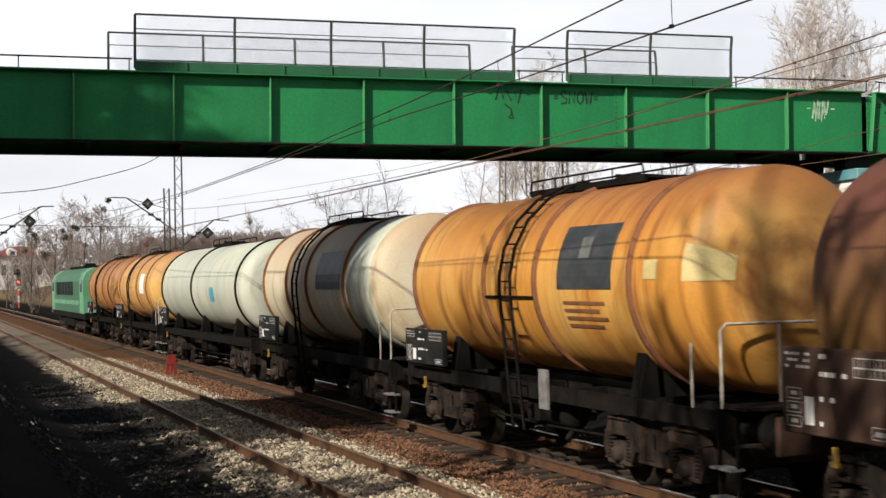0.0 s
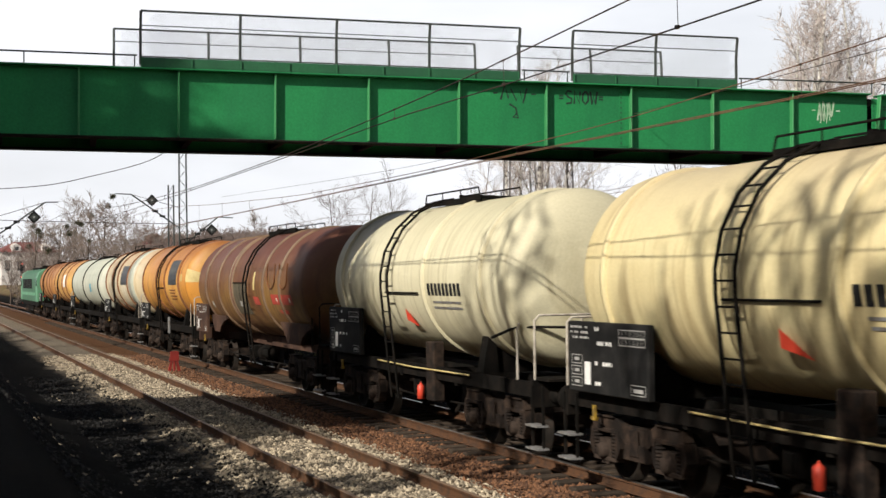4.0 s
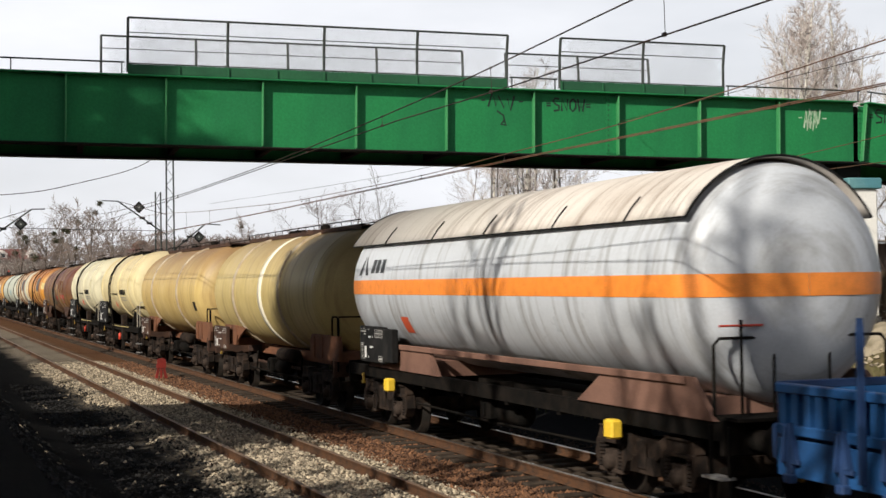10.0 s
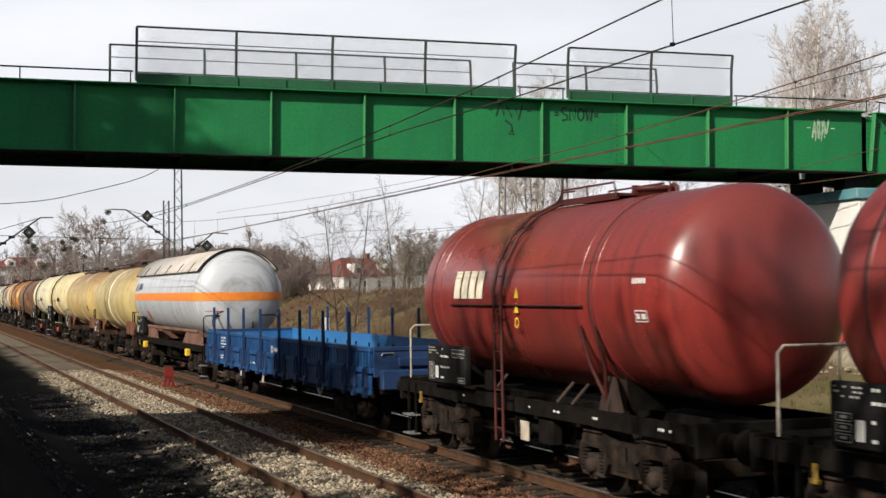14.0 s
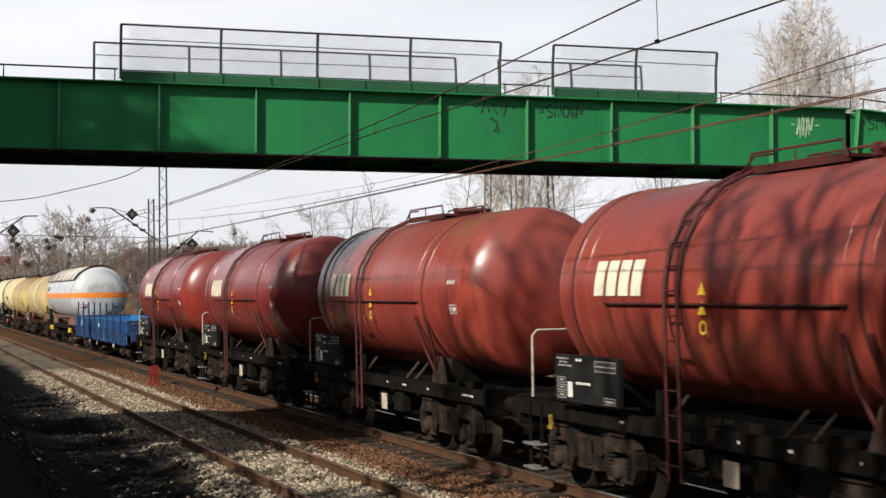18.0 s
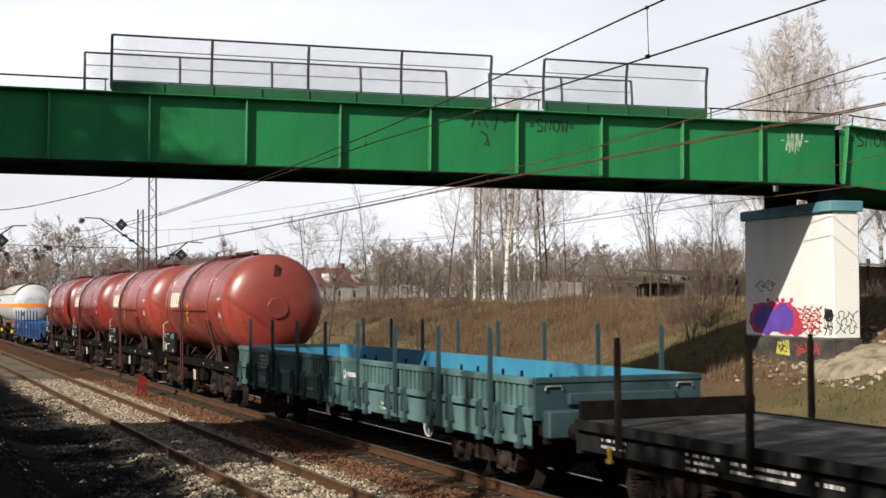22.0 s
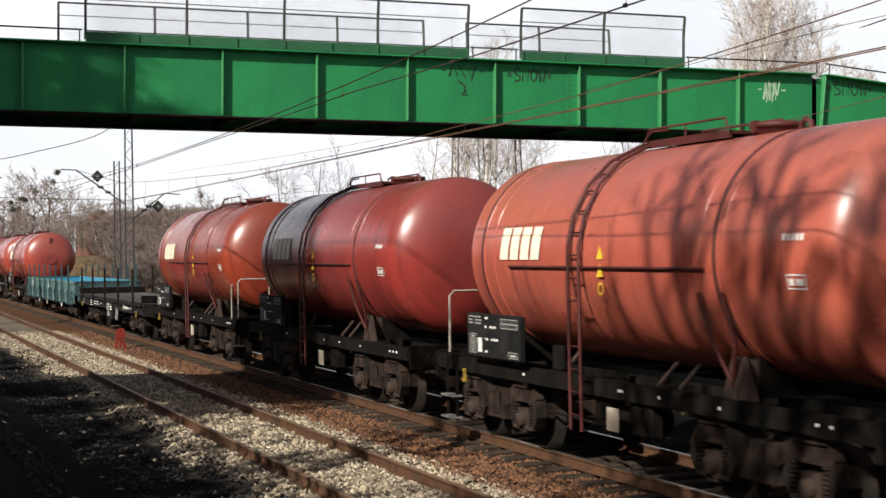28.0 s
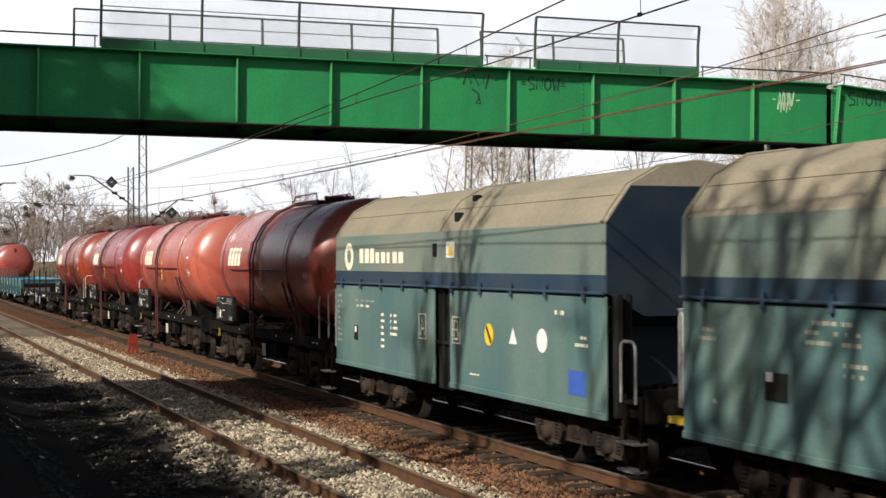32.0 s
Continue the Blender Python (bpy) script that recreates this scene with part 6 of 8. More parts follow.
        part("white_triangle", Form().add([(fx, -9.08, 1.7), (fx, -9.36, 1.7), (fx, -9.22, 1.95)], [(0, 1, 2)]), WHITE, w)
        part("white_disc", Form().lathe([(0, 0.0), (-0.004, 0.17)], "x", (fx, -10.2, 1.8), 20), WHITE, w)
        part("blue_card", Form().box(fx - 0.002, fx, -11.5, -11.0, 1.12, 1.45), plain("blue_card", (0.04, 0.10, 0.38)), w)
        for u, wd, z0, z1, rows in ((2.0, 0.8, 2.02, 2.12, 1), (3.4, 0.2, 1.3, 2.0, 6), (3.9, 0.42, 1.55, 2.0, 4), (11.2, 0.4, 1.75, 1.95, 2), (10.6, 0.3, 2.15, 2.28, 1), (7.6, 0.6, 1.12, 1.18, 1)):
            lettering(w, fx, -u, -u - wd, z0, z1, rows, PALE)
        lettering(w, fx, -0.8, -1.12, 1.3, 2.3, 9, DULL_CREAM)
        lettering(w, fx, -1.9, -3.0, 2.14, 2.2, 1, DULL_CREAM)
        strokes = {"A": [[(0.05, 0), (0.5, 1), (0.95, 0)], [(0.25, 0.38), (0.75, 0.38)]],
                   "B": [[(0.1, 0), (0.1, 1), (0.7, 0.97), (0.85, 0.78), (0.7, 0.54), (0.1, 0.52)], [(0.7, 0.54), (0.92, 0.3), (0.75, 0.03), (0.1, 0)]]}
        for c, u in (("A", 5.42), ("B", 6.93)):
            for line in strokes[c]:
                left, right = ribbon([(-u - 0.22 * p, 1.66 + 0.3 * q) for p, q in line], 0.016)
                m = len(line)
                part("letter", Form().add([(fx - 0.003, p, q) for p, q in left + right], [(i, m + i, m + i + 1, i + 1) for i in range(m - 1)]), PALE, w, "stencilled letter " + c)
            for y0, y1, z0, z1 in ((-u + 0.06, -u - 0.28, 2.01, 2.03), (-u + 0.06, -u - 0.28, 1.59, 1.61), (-u + 0.06, -u + 0.04, 1.59, 2.03), (-u - 0.26, -u - 0.28, 1.59, 2.03)):
                part("letter_frame", Form().box(fx - 0.003, fx, y1, y0, z0, z1), PALE, w)
        part("disc_bar", Form().slab([(-8.24, 1.9), (-8.28, 1.94), (-8.46, 1.7), (-8.42, 1.66)], "x", fx - 0.009, fx - 0.006), BLACK, w)
        part("roof_slot", Form().box(-1.47, -1.45, -6.2, -6.05, 3.0, 3.22), BLACK, w)
        part("warning_card", Form().box(-1.466, -1.461, -7.0, -6.65, 2.98, 3.24), WHITE, w)
        part("warning_triangle", Form().slab([(-6.7, 3.02), (-6.95, 3.02), (-6.825, 3.21)], "x", -1.472, -1.468), YELLOW, w)
        for z, u in ((3.62, 6.75), (3.9, 6.9)):
            part("roof_vent", Form().box(-1.36 if z < 3.8 else -1.1, -1.26 if z < 3.8 else -1.0, -u - 0.18, -u, z - 0.06, z + 0.1, 0.01), BLACK, w)
        part("card_pocket", Form().box(fx - 0.01, fx, -2.05, -1.85, 1.4, 1.68), BLACK, w)
        part("paper_card", Form().box(fx - 0.014, fx - 0.011, -2.0, -1.9, 1.55, 1.66), WHITE, w)
    else:
        for u, wd, z0, z1, rows in ((1.0, 0.4, 2.0, 2.2, 2), (3.0, 0.9, 2.05, 2.35, 3), (4.6, 0.5, 1.3, 2.1, 5), (3.6, 0.4, 1.75, 1.95, 2), (1.3, 0.2, 1.3, 1.4, 1)):
            lettering(w, fx, -u, -u - wd, z0, z1, rows, DULL_CREAM)
        part("card_pocket", Form().box(fx - 0.01, fx, -2.7, -2.3, 1.45, 1.75), BLACK, w)
        part("paper_card", Form().box(fx - 0.014, fx - 0.011, -2.45, -2.33, 1.65, 1.75), WHITE, w)
        part("yellow_guard", Form().box(-1.44, -1.3, -0.62, -0.3, 1.0, 1.08), YELLOW, w)
    FLEET.append((w, front))
    return w


HOP_GREEN = worn("weathered_hopper_green", (0.062, 0.125, 0.125), (0.125, 0.180, 0.160), 0.6, 0.0, 0.9, 25.0, (0.35, 0.7), (1, 1, 0.4), 0.1)
HOP_UPPER = worn("dusty_hopper_green", (0.105, 0.155, 0.140), (0.185, 0.195, 0.155), 0.65, 0.0, 0.8, 25.0, (0.35, 0.7), (1, 0.5, 0.5), 0.1)
# A darker blue than HOP_DARK, for the rear end wall only.
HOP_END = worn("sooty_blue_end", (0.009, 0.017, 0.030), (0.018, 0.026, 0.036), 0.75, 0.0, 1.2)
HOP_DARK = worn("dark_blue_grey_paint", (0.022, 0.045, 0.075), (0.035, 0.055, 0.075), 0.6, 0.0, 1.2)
HOP_ROOF = worn("dusty_roof", (0.235, 0.205, 0.15), (0.18, 0.165, 0.125), 0.8, 0.0, 0.8, 20.0)
hopper_wagon(-223.14, False)
hopper_wagon(-236.4, True)


# ---- locomotive ----
def build_locomotive(front):
    w = thing("locomotive", "green diesel locomotive with pale cab heading the goods train", "locomotive", (FAR_X, front, 0))
    L = 20.0
    lg = worn("locomotive_green", (0.028, 0.120, 0.055), (0.040, 0.085, 0.045), 0.55, 0.0, 0.9)
    pg = worn("pale_green_cab", (0.115, 0.300, 0.170), (0.075, 0.170, 0.100), 0.55, 0.0, 0.8)
    part("underframe", Form().box(-1.4, 1.4, -L + 0.6, -0.6, 0.95, 1.35, 0.03), IRON, w)
    prof = [(-1.45, 1.3), (-1.47, 3.1), (-1.3, 3.55), (-0.85, 3.85), (0.85, 3.85), (1.3, 3.55), (1.47, 3.1), (1.45, 1.3)]
    part("engine_room", Form().slab(prof, "y", -L + 2.6, -2.6), lg, w, "green engine room side")
    for a, b in ((-2.6, -0.75), (-L + 0.75, -L + 2.6)):
        part("cab", Form().slab(prof, "y", a, b), pg, w, "pale green cab")
    part("roof_hatch", Form().box(-0.8, 0.8, -14, -6, 3.84, 4.02, 0.03), IRON, w, "dark roof hatch")
    part("exhaust", Form().box(-0.3, 0.3, -10.4, -9.8, 4.02, 4.2, 0.03), IRON, w)
    for k in range(6):
        part("side_grille", Form().box(-1.5, -1.47, -5.4 - k * 1.7, -4.2 - k * 1.7, 2.3, 3.1, 0.01), BLACK, w)
    for y in (-1.9, -L + 1.4):
        part("cab_window", Form().box(-1.5, -1.46, y, y + 0.55, 2.5, 3.15, 0.01), GLASS_DARK, w)
    for x in (-0.7, 0.7):
        part("end_window", Form().box(x - 0.45, x + 0.45, -L + 0.71, -L + 0.76, 2.45, 3.15, 0.02), GLASS_DARK, w)
    part("stripe", Form().box(-1.49, -1.475, -L + 2.7, -2.7, 1.75, 2.0), pg, w, "pale stripe")
    part("fuel_tank", Form().box(-1.3, 1.3, -12.6, -7.4, 0.4, 0.95, 0.08), IRON, w)
    for y in (-4.2, -5.9, -14.1, -15.8):
        bogie(w, y)
    for sx in (-0.875, 0.875):
        piece("buffer", kept("buffer", buffer_form, IRON), w, at=(sx, 0, 1.05))
        b = piece("buffer", kept("buffer", buffer_form, IRON), w, at=(sx, -L, 1.05))
        b.rotation_euler = (0, 0, math.pi)
    for x in (-0.95, 0.95):
        part("tail_lamp", Form().lathe([(-0.05, 0.09), (0.0, 0.09), (0.02, 0.0)], "y", (x, -L + 0.72, 1.7), 12), RED, w)
    FLEET.append((w, front))


build_locomotive(99.0)


# ---- overhead line ----
def wire(points, r, material, name="contact_wire", label="thin overhead line wire"):
    return thing(name, label, "overhead wire", kind="structure", form=Form().tube(points, r, 5), material=material)


def smooth_line(pts, n=6):
    """A rounded line through the points."""
    p = [Vector(q) for q in pts]
    p = [p[0] * 2 - p[1]] + p + [p[-1] * 2 - p[-2]]
    out = []
    for a, b, c, d in zip(p, p[1:], p[2:], p[3:]):
        for i in range(n):
            t = i / n
            out.append(0.5 * (2 * b + (c - a) * t + (2 * a - 5 * b + 4 * c - d) * t * t + (3 * b - a - 3 * c + d) * t ** 3))
    return out + [p[-2]]


def height_on(pts, y):
    for a, b in zip(pts, pts[1:]):
        if a[1] <= y <= b[1]:
            return a[2] + (b[2] - a[2]) * (y - a[1]) / (b[1] - a[1])
    return pts[-1][2]


def build_catenary():
    lines = ((NEAR_X, (0.0,), [(-30, 5.07), (14, 5.08), (18, 5.13), (23, 5.11), (36, 5.08), (100, 5.3), (240, 5.35)],
              [(-30, 6.3), (5, 5.68), (10.5, 5.53), (15.2, 5.35), (19, 5.25), (24, 5.16), (30, 5.13), (36, 5.15), (47, 5.35), (70, 5.95), (105, 5.4), (140, 6.1), (240, 6.1)], 10.8 - 3.9 * 4, 3.9, WIRE),
             (FAR_X, (-0.05, 0.05), [(-30, 5.05), (14, 5.08), (23, 5.12), (40, 5.12), (100, 5.3), (240, 5.35)],
              [(-30, 6.6), (5, 5.95), (12.4, 5.59), (15.4, 5.45), (19.2, 5.31), (23.2, 5.25), (28, 5.19), (35, 5.23), (40, 5.3), (50, 5.6), (70, 6.15), (105, 5.5), (140, 6.2), (240, 6.2)], 19.1 - 4.4 * 5, 4.4, COPPER),
             (18.4, (0.0,), [(-30, 5.25), (28, 5.23), (40, 5.16), (100, 5.25), (240, 5.3)],
              [(-30, 7.6), (10, 6.6), (22.4, 5.82), (27, 5.57), (30.2, 5.44), (34.8, 5.31), (40, 5.22), (50, 5.3), (66, 5.75), (100, 5.4), (140, 6.1), (240, 6.1)], 27.2 - 5.2 * 3, 5.2, COPPER))
    for x, offsets, contact, messenger, y, step, metal in lines:
        top = smooth_line([(x, p, q) for p, q in messenger])
        low = [(x, p, q) for p, q in contact]
        for dx in offsets:
            wire([(x + dx, p, q) for p, q in contact], 0.0085, metal)
        wire(top, 0.0085, metal, "messenger_wire", "thin sagging messenger wire")
        while y < 130:
            zc, zt = height_on(low, y), height_on(top, y)
            if zt - zc > 0.04:
                thing("dropper", "short dropper wire with clamp between line wires", "overhead wire", (x, y, zc), "dropper wires", form=Form().tube([(0, 0, 0.0), (0.01, 0, 0.02), (0, 0, zt - zc)], 0.004, 4).box(-0.012, 0.012, -0.025, 0.025, -0.012, 0.022).box(-0.01, 0.01, -0.02, 0.02, zt - zc - 0.015, zt - zc + 0.012), material=WIRE)
            y += step
    wire(smooth_line([(14.3, -30, 9.2), (14.3, 14, 6.55), (14.3, 18, 6.42), (14.3, 40, 6.3), (14.3, 70, 7.0)]), 0.006, WIRE, "feeder_wire", "thin feeder wire high over the line")


build_catenary()


def lattice_mast(name, x, y, z0, z1, w0, w1, label):
    """Two channel posts with lacing bars."""
    m = thing(name, label, "catenary mast", (x, y, 0))
    for sx in (-1, 1):
        part("channel", Form().slab([(sx * w0 / 2 - 0.03, z0), (sx * w0 / 2 + 0.03, z0), (sx * w1 / 2 + 0.03, z1), (sx * w1 / 2 - 0.03, z1)], "y", -0.06, 0.06), FENCE, m)
    n = int((z1 - z0) / 0.45)
    for i in range(n):
        a, b = z0 + (z1 - z0) * i / n, z0 + (z1 - z0) * (i + 1) / n
        wa = (w0 + (w1 - w0) * i / n) / 2 * (1 if i % 2 else -1)
        wb = -(w0 + (w1 - w0) * (i + 1) / n) / 2 * (1 if i % 2 else -1)
        part("lacing_bar", Form().tube([(wa, 0.05, a), (wb, 0.05, b)], 0.014, 4), FENCE, m)
    return m


def cantilever(name, foot, knee, end, sign_at, label):
    c = thing(name, label, "cantilever", form=Form().tube([foot, knee], 0.035, 8), material=FENCE)
    part("steady_arm", Form().tube([knee, end], 0.03, 6), FENCE, c)
    part("stay", Form().tube([(foot[0], foot[1], foot[2] + 1.0), knee], 0.014, 5), WIRE, c)
    p = Vector(sign_at)
    s = 0.30
    part("diamond_sign", Form().slab([(p.x - s, p.z), (p.x, p.z - s), (p.x + s, p.z), (p.x, p.z + s)], "y", p.y - 0.02, p.y + 0.02), BLACK, c, "dark diamond signal board")
    for k in (0.62, 0.2):
        part("sign_face", Form().slab([(p.x - s * k, p.z), (p.x, p.z - s * k), (p.x + s * k, p.z), (p.x, p.z + s * k)], "y", p.y - 0.03 - (0.62 - k) * 0.02, p.y - 0.022), FENCE if k > 0.5 else STEEL, c)
    for t in (0.35, 0.5):
        q = Vector(foot).lerp(Vector(knee), t)
        part("insulator", Form().lathe([(-0.14, 0.03), (-0.1, 0.07), (-0.05, 0.04), (0, 0.07), (0.05, 0.04), (0.1, 0.07), (0.14, 0.03)], "x", tuple(q), 8), BLACK, c)
    return c


lattice_mast("catenary_mast", 12.3, 69.7, -0.3, 11.5, 0.42, 0.32, "grey lattice mast beyond the running line")
lattice_mast("catenary_mast", 12.1, 72.0, -0.3, 7.7, 0.3, 0.26, "short grey lattice mast beyond the running line")
cantilever("cantilever", (12.12, 69.77, 5.45), (9.8, 69.9, 7.1), (9.05, 69.9, 7.12), (10.8, 69.8, 6.8), "dark tubular bracket arm with diamond board")
cantilever("cantilever", (12.48, 69.77, 4.7), (14.1, 70.0, 6.0), (14.85, 70.0, 5.95), (13.75, 69.9, 5.35), "dark tubular bracket arm with diamond board")
thing("feeder_wire", "thin feeder wire across to the mast", "overhead wire", kind="structure", form=Form().tube([(12.2, 70, 5.65), (8.0, 69.5, 5.7), (-2.0, 68.0, 5.9)], 0.016, 5), material=WIRE)
thing("feeder_wire", "sagging feeder wire coming down beside the bridge", "overhead wire", kind="structure", form=Form().tube(smooth_line([(-3.0, 45.0, 6.0), (1.0, 45.0, 5.75), (3.49, 45.0, 5.85), (5.17, 45.2, 6.2), (7.0, 45.8, 6.75), (8.2, 46.5, 7.5)]), 0.013, 5), material=WIRE)


def signal_post():
    s = thing("signal_post", "slim grey signal post beside the line with dark lamp head", "signal", (3.46, 72.2, -0.2))
    part("post", Form().tube([(0, 0, 0), (0, 0, 8.1)], 0.09, 8), FENCE, s)
    part("lamp_head", Form().box(-0.16, 0.16, -0.1, 0.1, 4.6, 5.4, 0.03), BLACK, s)
    part("hood", Form().tube([(0, -0.1, 5.2), (0, -0.26, 5.2)], 0.09, 8), BLACK, s)
    part("bracket", Form().tube([(0, 0, 5.6), (0.5, 0, 5.75)], 0.025, 6), FENCE, s)


def far_signal():
    s = thing("signal_post", "distant banded signal mast with a red lamp lit", "signal", (13.8, 206.0, -0.2))
    for i in range(7):
        part("band", Form().tube([(0, 0, i * 0.8), (0, 0, i * 0.8 + 0.8)], 0.11, 8), WHITE if i % 2 else RED, s)
    part("lamp_head", Form().box(-0.3, 0.3, -0.15, 0.15, 3.0, 5.4, 0.04), BLACK, s)
    part("red_lamp", Form().lathe([(-0.04, 0.0), (0, 0.18)], "y", (0, -0.16, 3.6), 12), glow("lit_red_lamp", (1.0, 0.05, 0.03), 4.0), s, "lit red lamp")


def red_indicator():
    # Red darkened to carry the shadow that the marker stands in.
    RED = worn("dull_red_indicator", (0.22, 0.018, 0.012), (0.12, 0.014, 0.010), 0.7)
    r = thing("point_indicator", "small red trackside indicator between the tracks", "trackside marker", (8.22, 48.6, -0.22))
    part("stem", Form().box(-0.04, 0.04, -0.04, 0.04, 0, 0.4, 0.01), RED, r)
    part("board", Form().slab([(-0.17, 0.36), (0.17, 0.36), (0.15, 0.66), (0.06, 0.70), (-0.12, 0.68)], "y", -0.05, 0.02), RED, r)
    part("leg", Form().slab([(-0.22, 0.0), (-0.12, 0.0), (-0.04, 0.42), (-0.11, 0.42)], "y", -0.04, 0.04), RED, r)
    part("leg", Form().slab([(0.22, 0.0), (0.12, 0.0), (0.04, 0.42), (0.11, 0.42)], "y", -0.04, 0.04), RED, r)


cantilever("cantilever", (2.95, 66.0, 4.7), (5.44, 66.0, 6.48), (6.0, 66.0, 6.49), (4.94, 65.9, 5.8), "dark tubular bracket arm with diamond board")
lattice_mast("catenary_mast", 2.9, 66.0, -0.3, 9.0, 0.4, 0.3, "grey lattice mast beside the near track")
signal_post()
far_signal()
red_indicator()


# ---- trees ----
def tree_meshes(key, seed, height, limbs=10, branches=7, twigs=7, lean=0.45, bark=None, twig=None, r0=None, low=0.25, stems=1, thick=1.0, droop=0.0, flat=0.0, round_top=False):
    """Tapered trunk and limbs in one mesh, the fine crown in another."""
    rnd = random.Random(seed)
    wood, fine = Form(), Form()

    def bend(p, d, length, r, r1, n, wob, form, sides, up=0.0):
        pts = [p]
        d = d.normalized()
        for i in range(n):
            d = (d + Vector((rnd.uniform(-wob, wob), rnd.uniform(-wob, wob), rnd.uniform(-wob, wob) + up))).normalized()
            pts.append(pts[-1] + d * (length / n))
        if sides < 3:
            a = d.cross(Vector((0.3, 0.5, 0.8))).normalized() * r
            form.add([pts[0] - a, pts[0] + a, pts[-1]], [(0, 1, 2)])
        else:
            form.tube(pts, r, sides, r1, True, False)
        return pts

    def along(pts, t):
        k = t * (len(pts) - 1)
        i = min(int(k), len(pts) - 2)
        return pts[i].lerp(pts[i + 1], k - i), (pts[i + 1] - pts[i]).normalized()

    def side(d, spread):
        a = Vector((rnd.gauss(0, 1), rnd.gauss(0, 1), rnd.gauss(0, 0.5)))
        a = (a - d * a.dot(d)).normalized()
        return (d * (1 - spread) + a * spread).normalized()

    for s in range(stems):
        r = (r0 or height * 0.011) * rnd.uniform(0.75, 1.0)
        base = Vector((rnd.uniform(-0.4, 0.4), rnd.uniform(-0.4, 0.4), -0.1)) if stems > 1 else Vector((0, 0, -0.1))
        trunk = bend(base, Vector((rnd.uniform(-0.1, 0.1) * stems, rnd.uniform(-0.1, 0.1) * stems, 1)), height * rnd.uniform(0.85, 1.0), r, r * 0.15, 9, 0.05, wood, 4 if flat and stems > 1 else 6)
        for i in range(limbs):
            t = low + (0.95 - low) * (i + rnd.random()) / limbs
            p, d = along(trunk, t)
            ln = height * (0.36 * (1.15 - t) if not round_top else 0.30 * (0.3 + math.sin(math.pi * min(1.0, t)))) * rnd.uniform(0.7, 1.2)
            lr = max(0.012, r * (1 - t) * 0.55) * thick
            lp = bend(p, side(d, lean + 0.15 * rnd.random()), ln, lr, lr * 0.3, 4 if flat else 5, 0.12, wood, 3 if flat else 5, 0.06)
            for j in range(branches):
                tb = 0.2 + 0.8 * (j + rnd.random()) / branches
                q, e = along(lp, min(tb, 0.99))
                bl = ln * 0.45 * (1.2 - 0.6 * tb) * rnd.uniform(0.6, 1.2)
                br = max(0.007, lr * 0.35) * thick
                bp = bend(q, side(e, 0.5), bl, br, br * 0.4, 2 if flat else 3, 0.18, fine, 2 if flat else 3, 0.05)
                for k in range(twigs):
                    g, h = along(bp, 0.1 + 0.89 * (k + rnd.random()) / twigs * 0.95)
                    if flat:
                        e = side(h, 0.5)
                        tip = g + (e + Vector((0, 0, 0.25))).normalized() * bl * rnd.uniform(0.4, 0.85)
                        a = e.cross(Vector((rnd.gauss(0, 1), rnd.gauss(0, 1), rnd.gauss(0, 1)))).normalized() * flat
                        fine.add([g - a, g + a, tip], [(0, 1, 2)])
                        continue
                    bend(g, side(h, 0.55), bl * rnd.uniform(0.3, 0.7), 0.0055 * thick, 0.003 * thick, 2, 0.25, fine, 3, 0.04 - droop)
    return wood.mesh(key + "_wood", bark or BARK), fine.mesh(key + "_twigs", twig or TWIG)


TREES = {}
PALETWIG = worn("pale_birch_twigs", (0.50, 0.44, 0.405), (0.34, 0.285, 0.26), 0.9, 0.0, 2.0)
MISTLETOE = worn("dark_mistletoe", (0.06, 0.062, 0.035), (0.09, 0.085, 0.05), 0.9, 0.0, 3.0)


def tree(key, at, scale=1.0, turn=0.0, label="bare leafless tree with fine twigs", group=""):
    trunk, crown = TREES[key]
    t = thing("tree", label, "tree", (at[0], at[1], ground_z(at[0], at[1])), group)
    t.rotation_euler = (0, 0, radians(turn))
    t.scale = (scale, scale, scale)
    piece("trunk", trunk, t)
    piece("crown", crown, t, kind="stuff")
    return t


TREES["round"] = tree_meshes("round", 3, 11.0, round_top=True)
TREES["broad"] = tree_meshes("broad", 8, 9.0, 13, 8, 7, 0.5, low=0.18, round_top=True)
TREES["slim"] = tree_meshes("slim", 21, 9.0, 14, 5, 5, 0.28, low=0.12, r0=0.06)
TREES["birch"] = tree_meshes("birch", 14, 11.0, 16, 7, 7, 0.42, BIRCH, TWIG, 0.13, 0.2, droop=0.12)
TREES["birch_full"] = tree_meshes("birch_full", 15, 11.0, 20, 10, 12, 0.40, BIRCH, PALETWIG, 0.13, 0.2, droop=0.12, flat=0.009)
TREES["bush"] = tree_meshes("bush", 33, 3.0, 7, 6, 6, 0.45, stems=5, r0=0.03, low=0.1, thick=1.0, flat=0.006)
TREES["olive_bush"] = tree_meshes("olive_bush", 35, 4.5, 8, 6, 6, 0.4, BARK, OLIVE, 0.03, 0.12, 4, flat=0.006)
TREES["shade"] = tree_meshes("shade", 41, 15.0, 10, 4, 1, 0.5, thick=2.4, low=0.48, r0=0.2)
TREES["shade_b"] = tree_meshes("shade_b", 47, 14.0, 10, 4, 1, 0.55, thick=2.4, low=0.46, r0=0.2)
TREES["shade_dense"] = tree_meshes("shade_dense", 44, 16.0, 18, 10, 8, 0.45, thick=2.6, low=0.42)
TREES["shade_c"] = tree_meshes("shade_c", 53, 15.0, 11, 4, 2, 0.5, thick=2.4, low=0.45, r0=0.24)
TREES["thicket"] = tree_meshes("thicket", 51, 5.0, 9, 8, 8, 0.5, stems=7, r0=0.05, low=0.06, thick=2.4, flat=0.02)
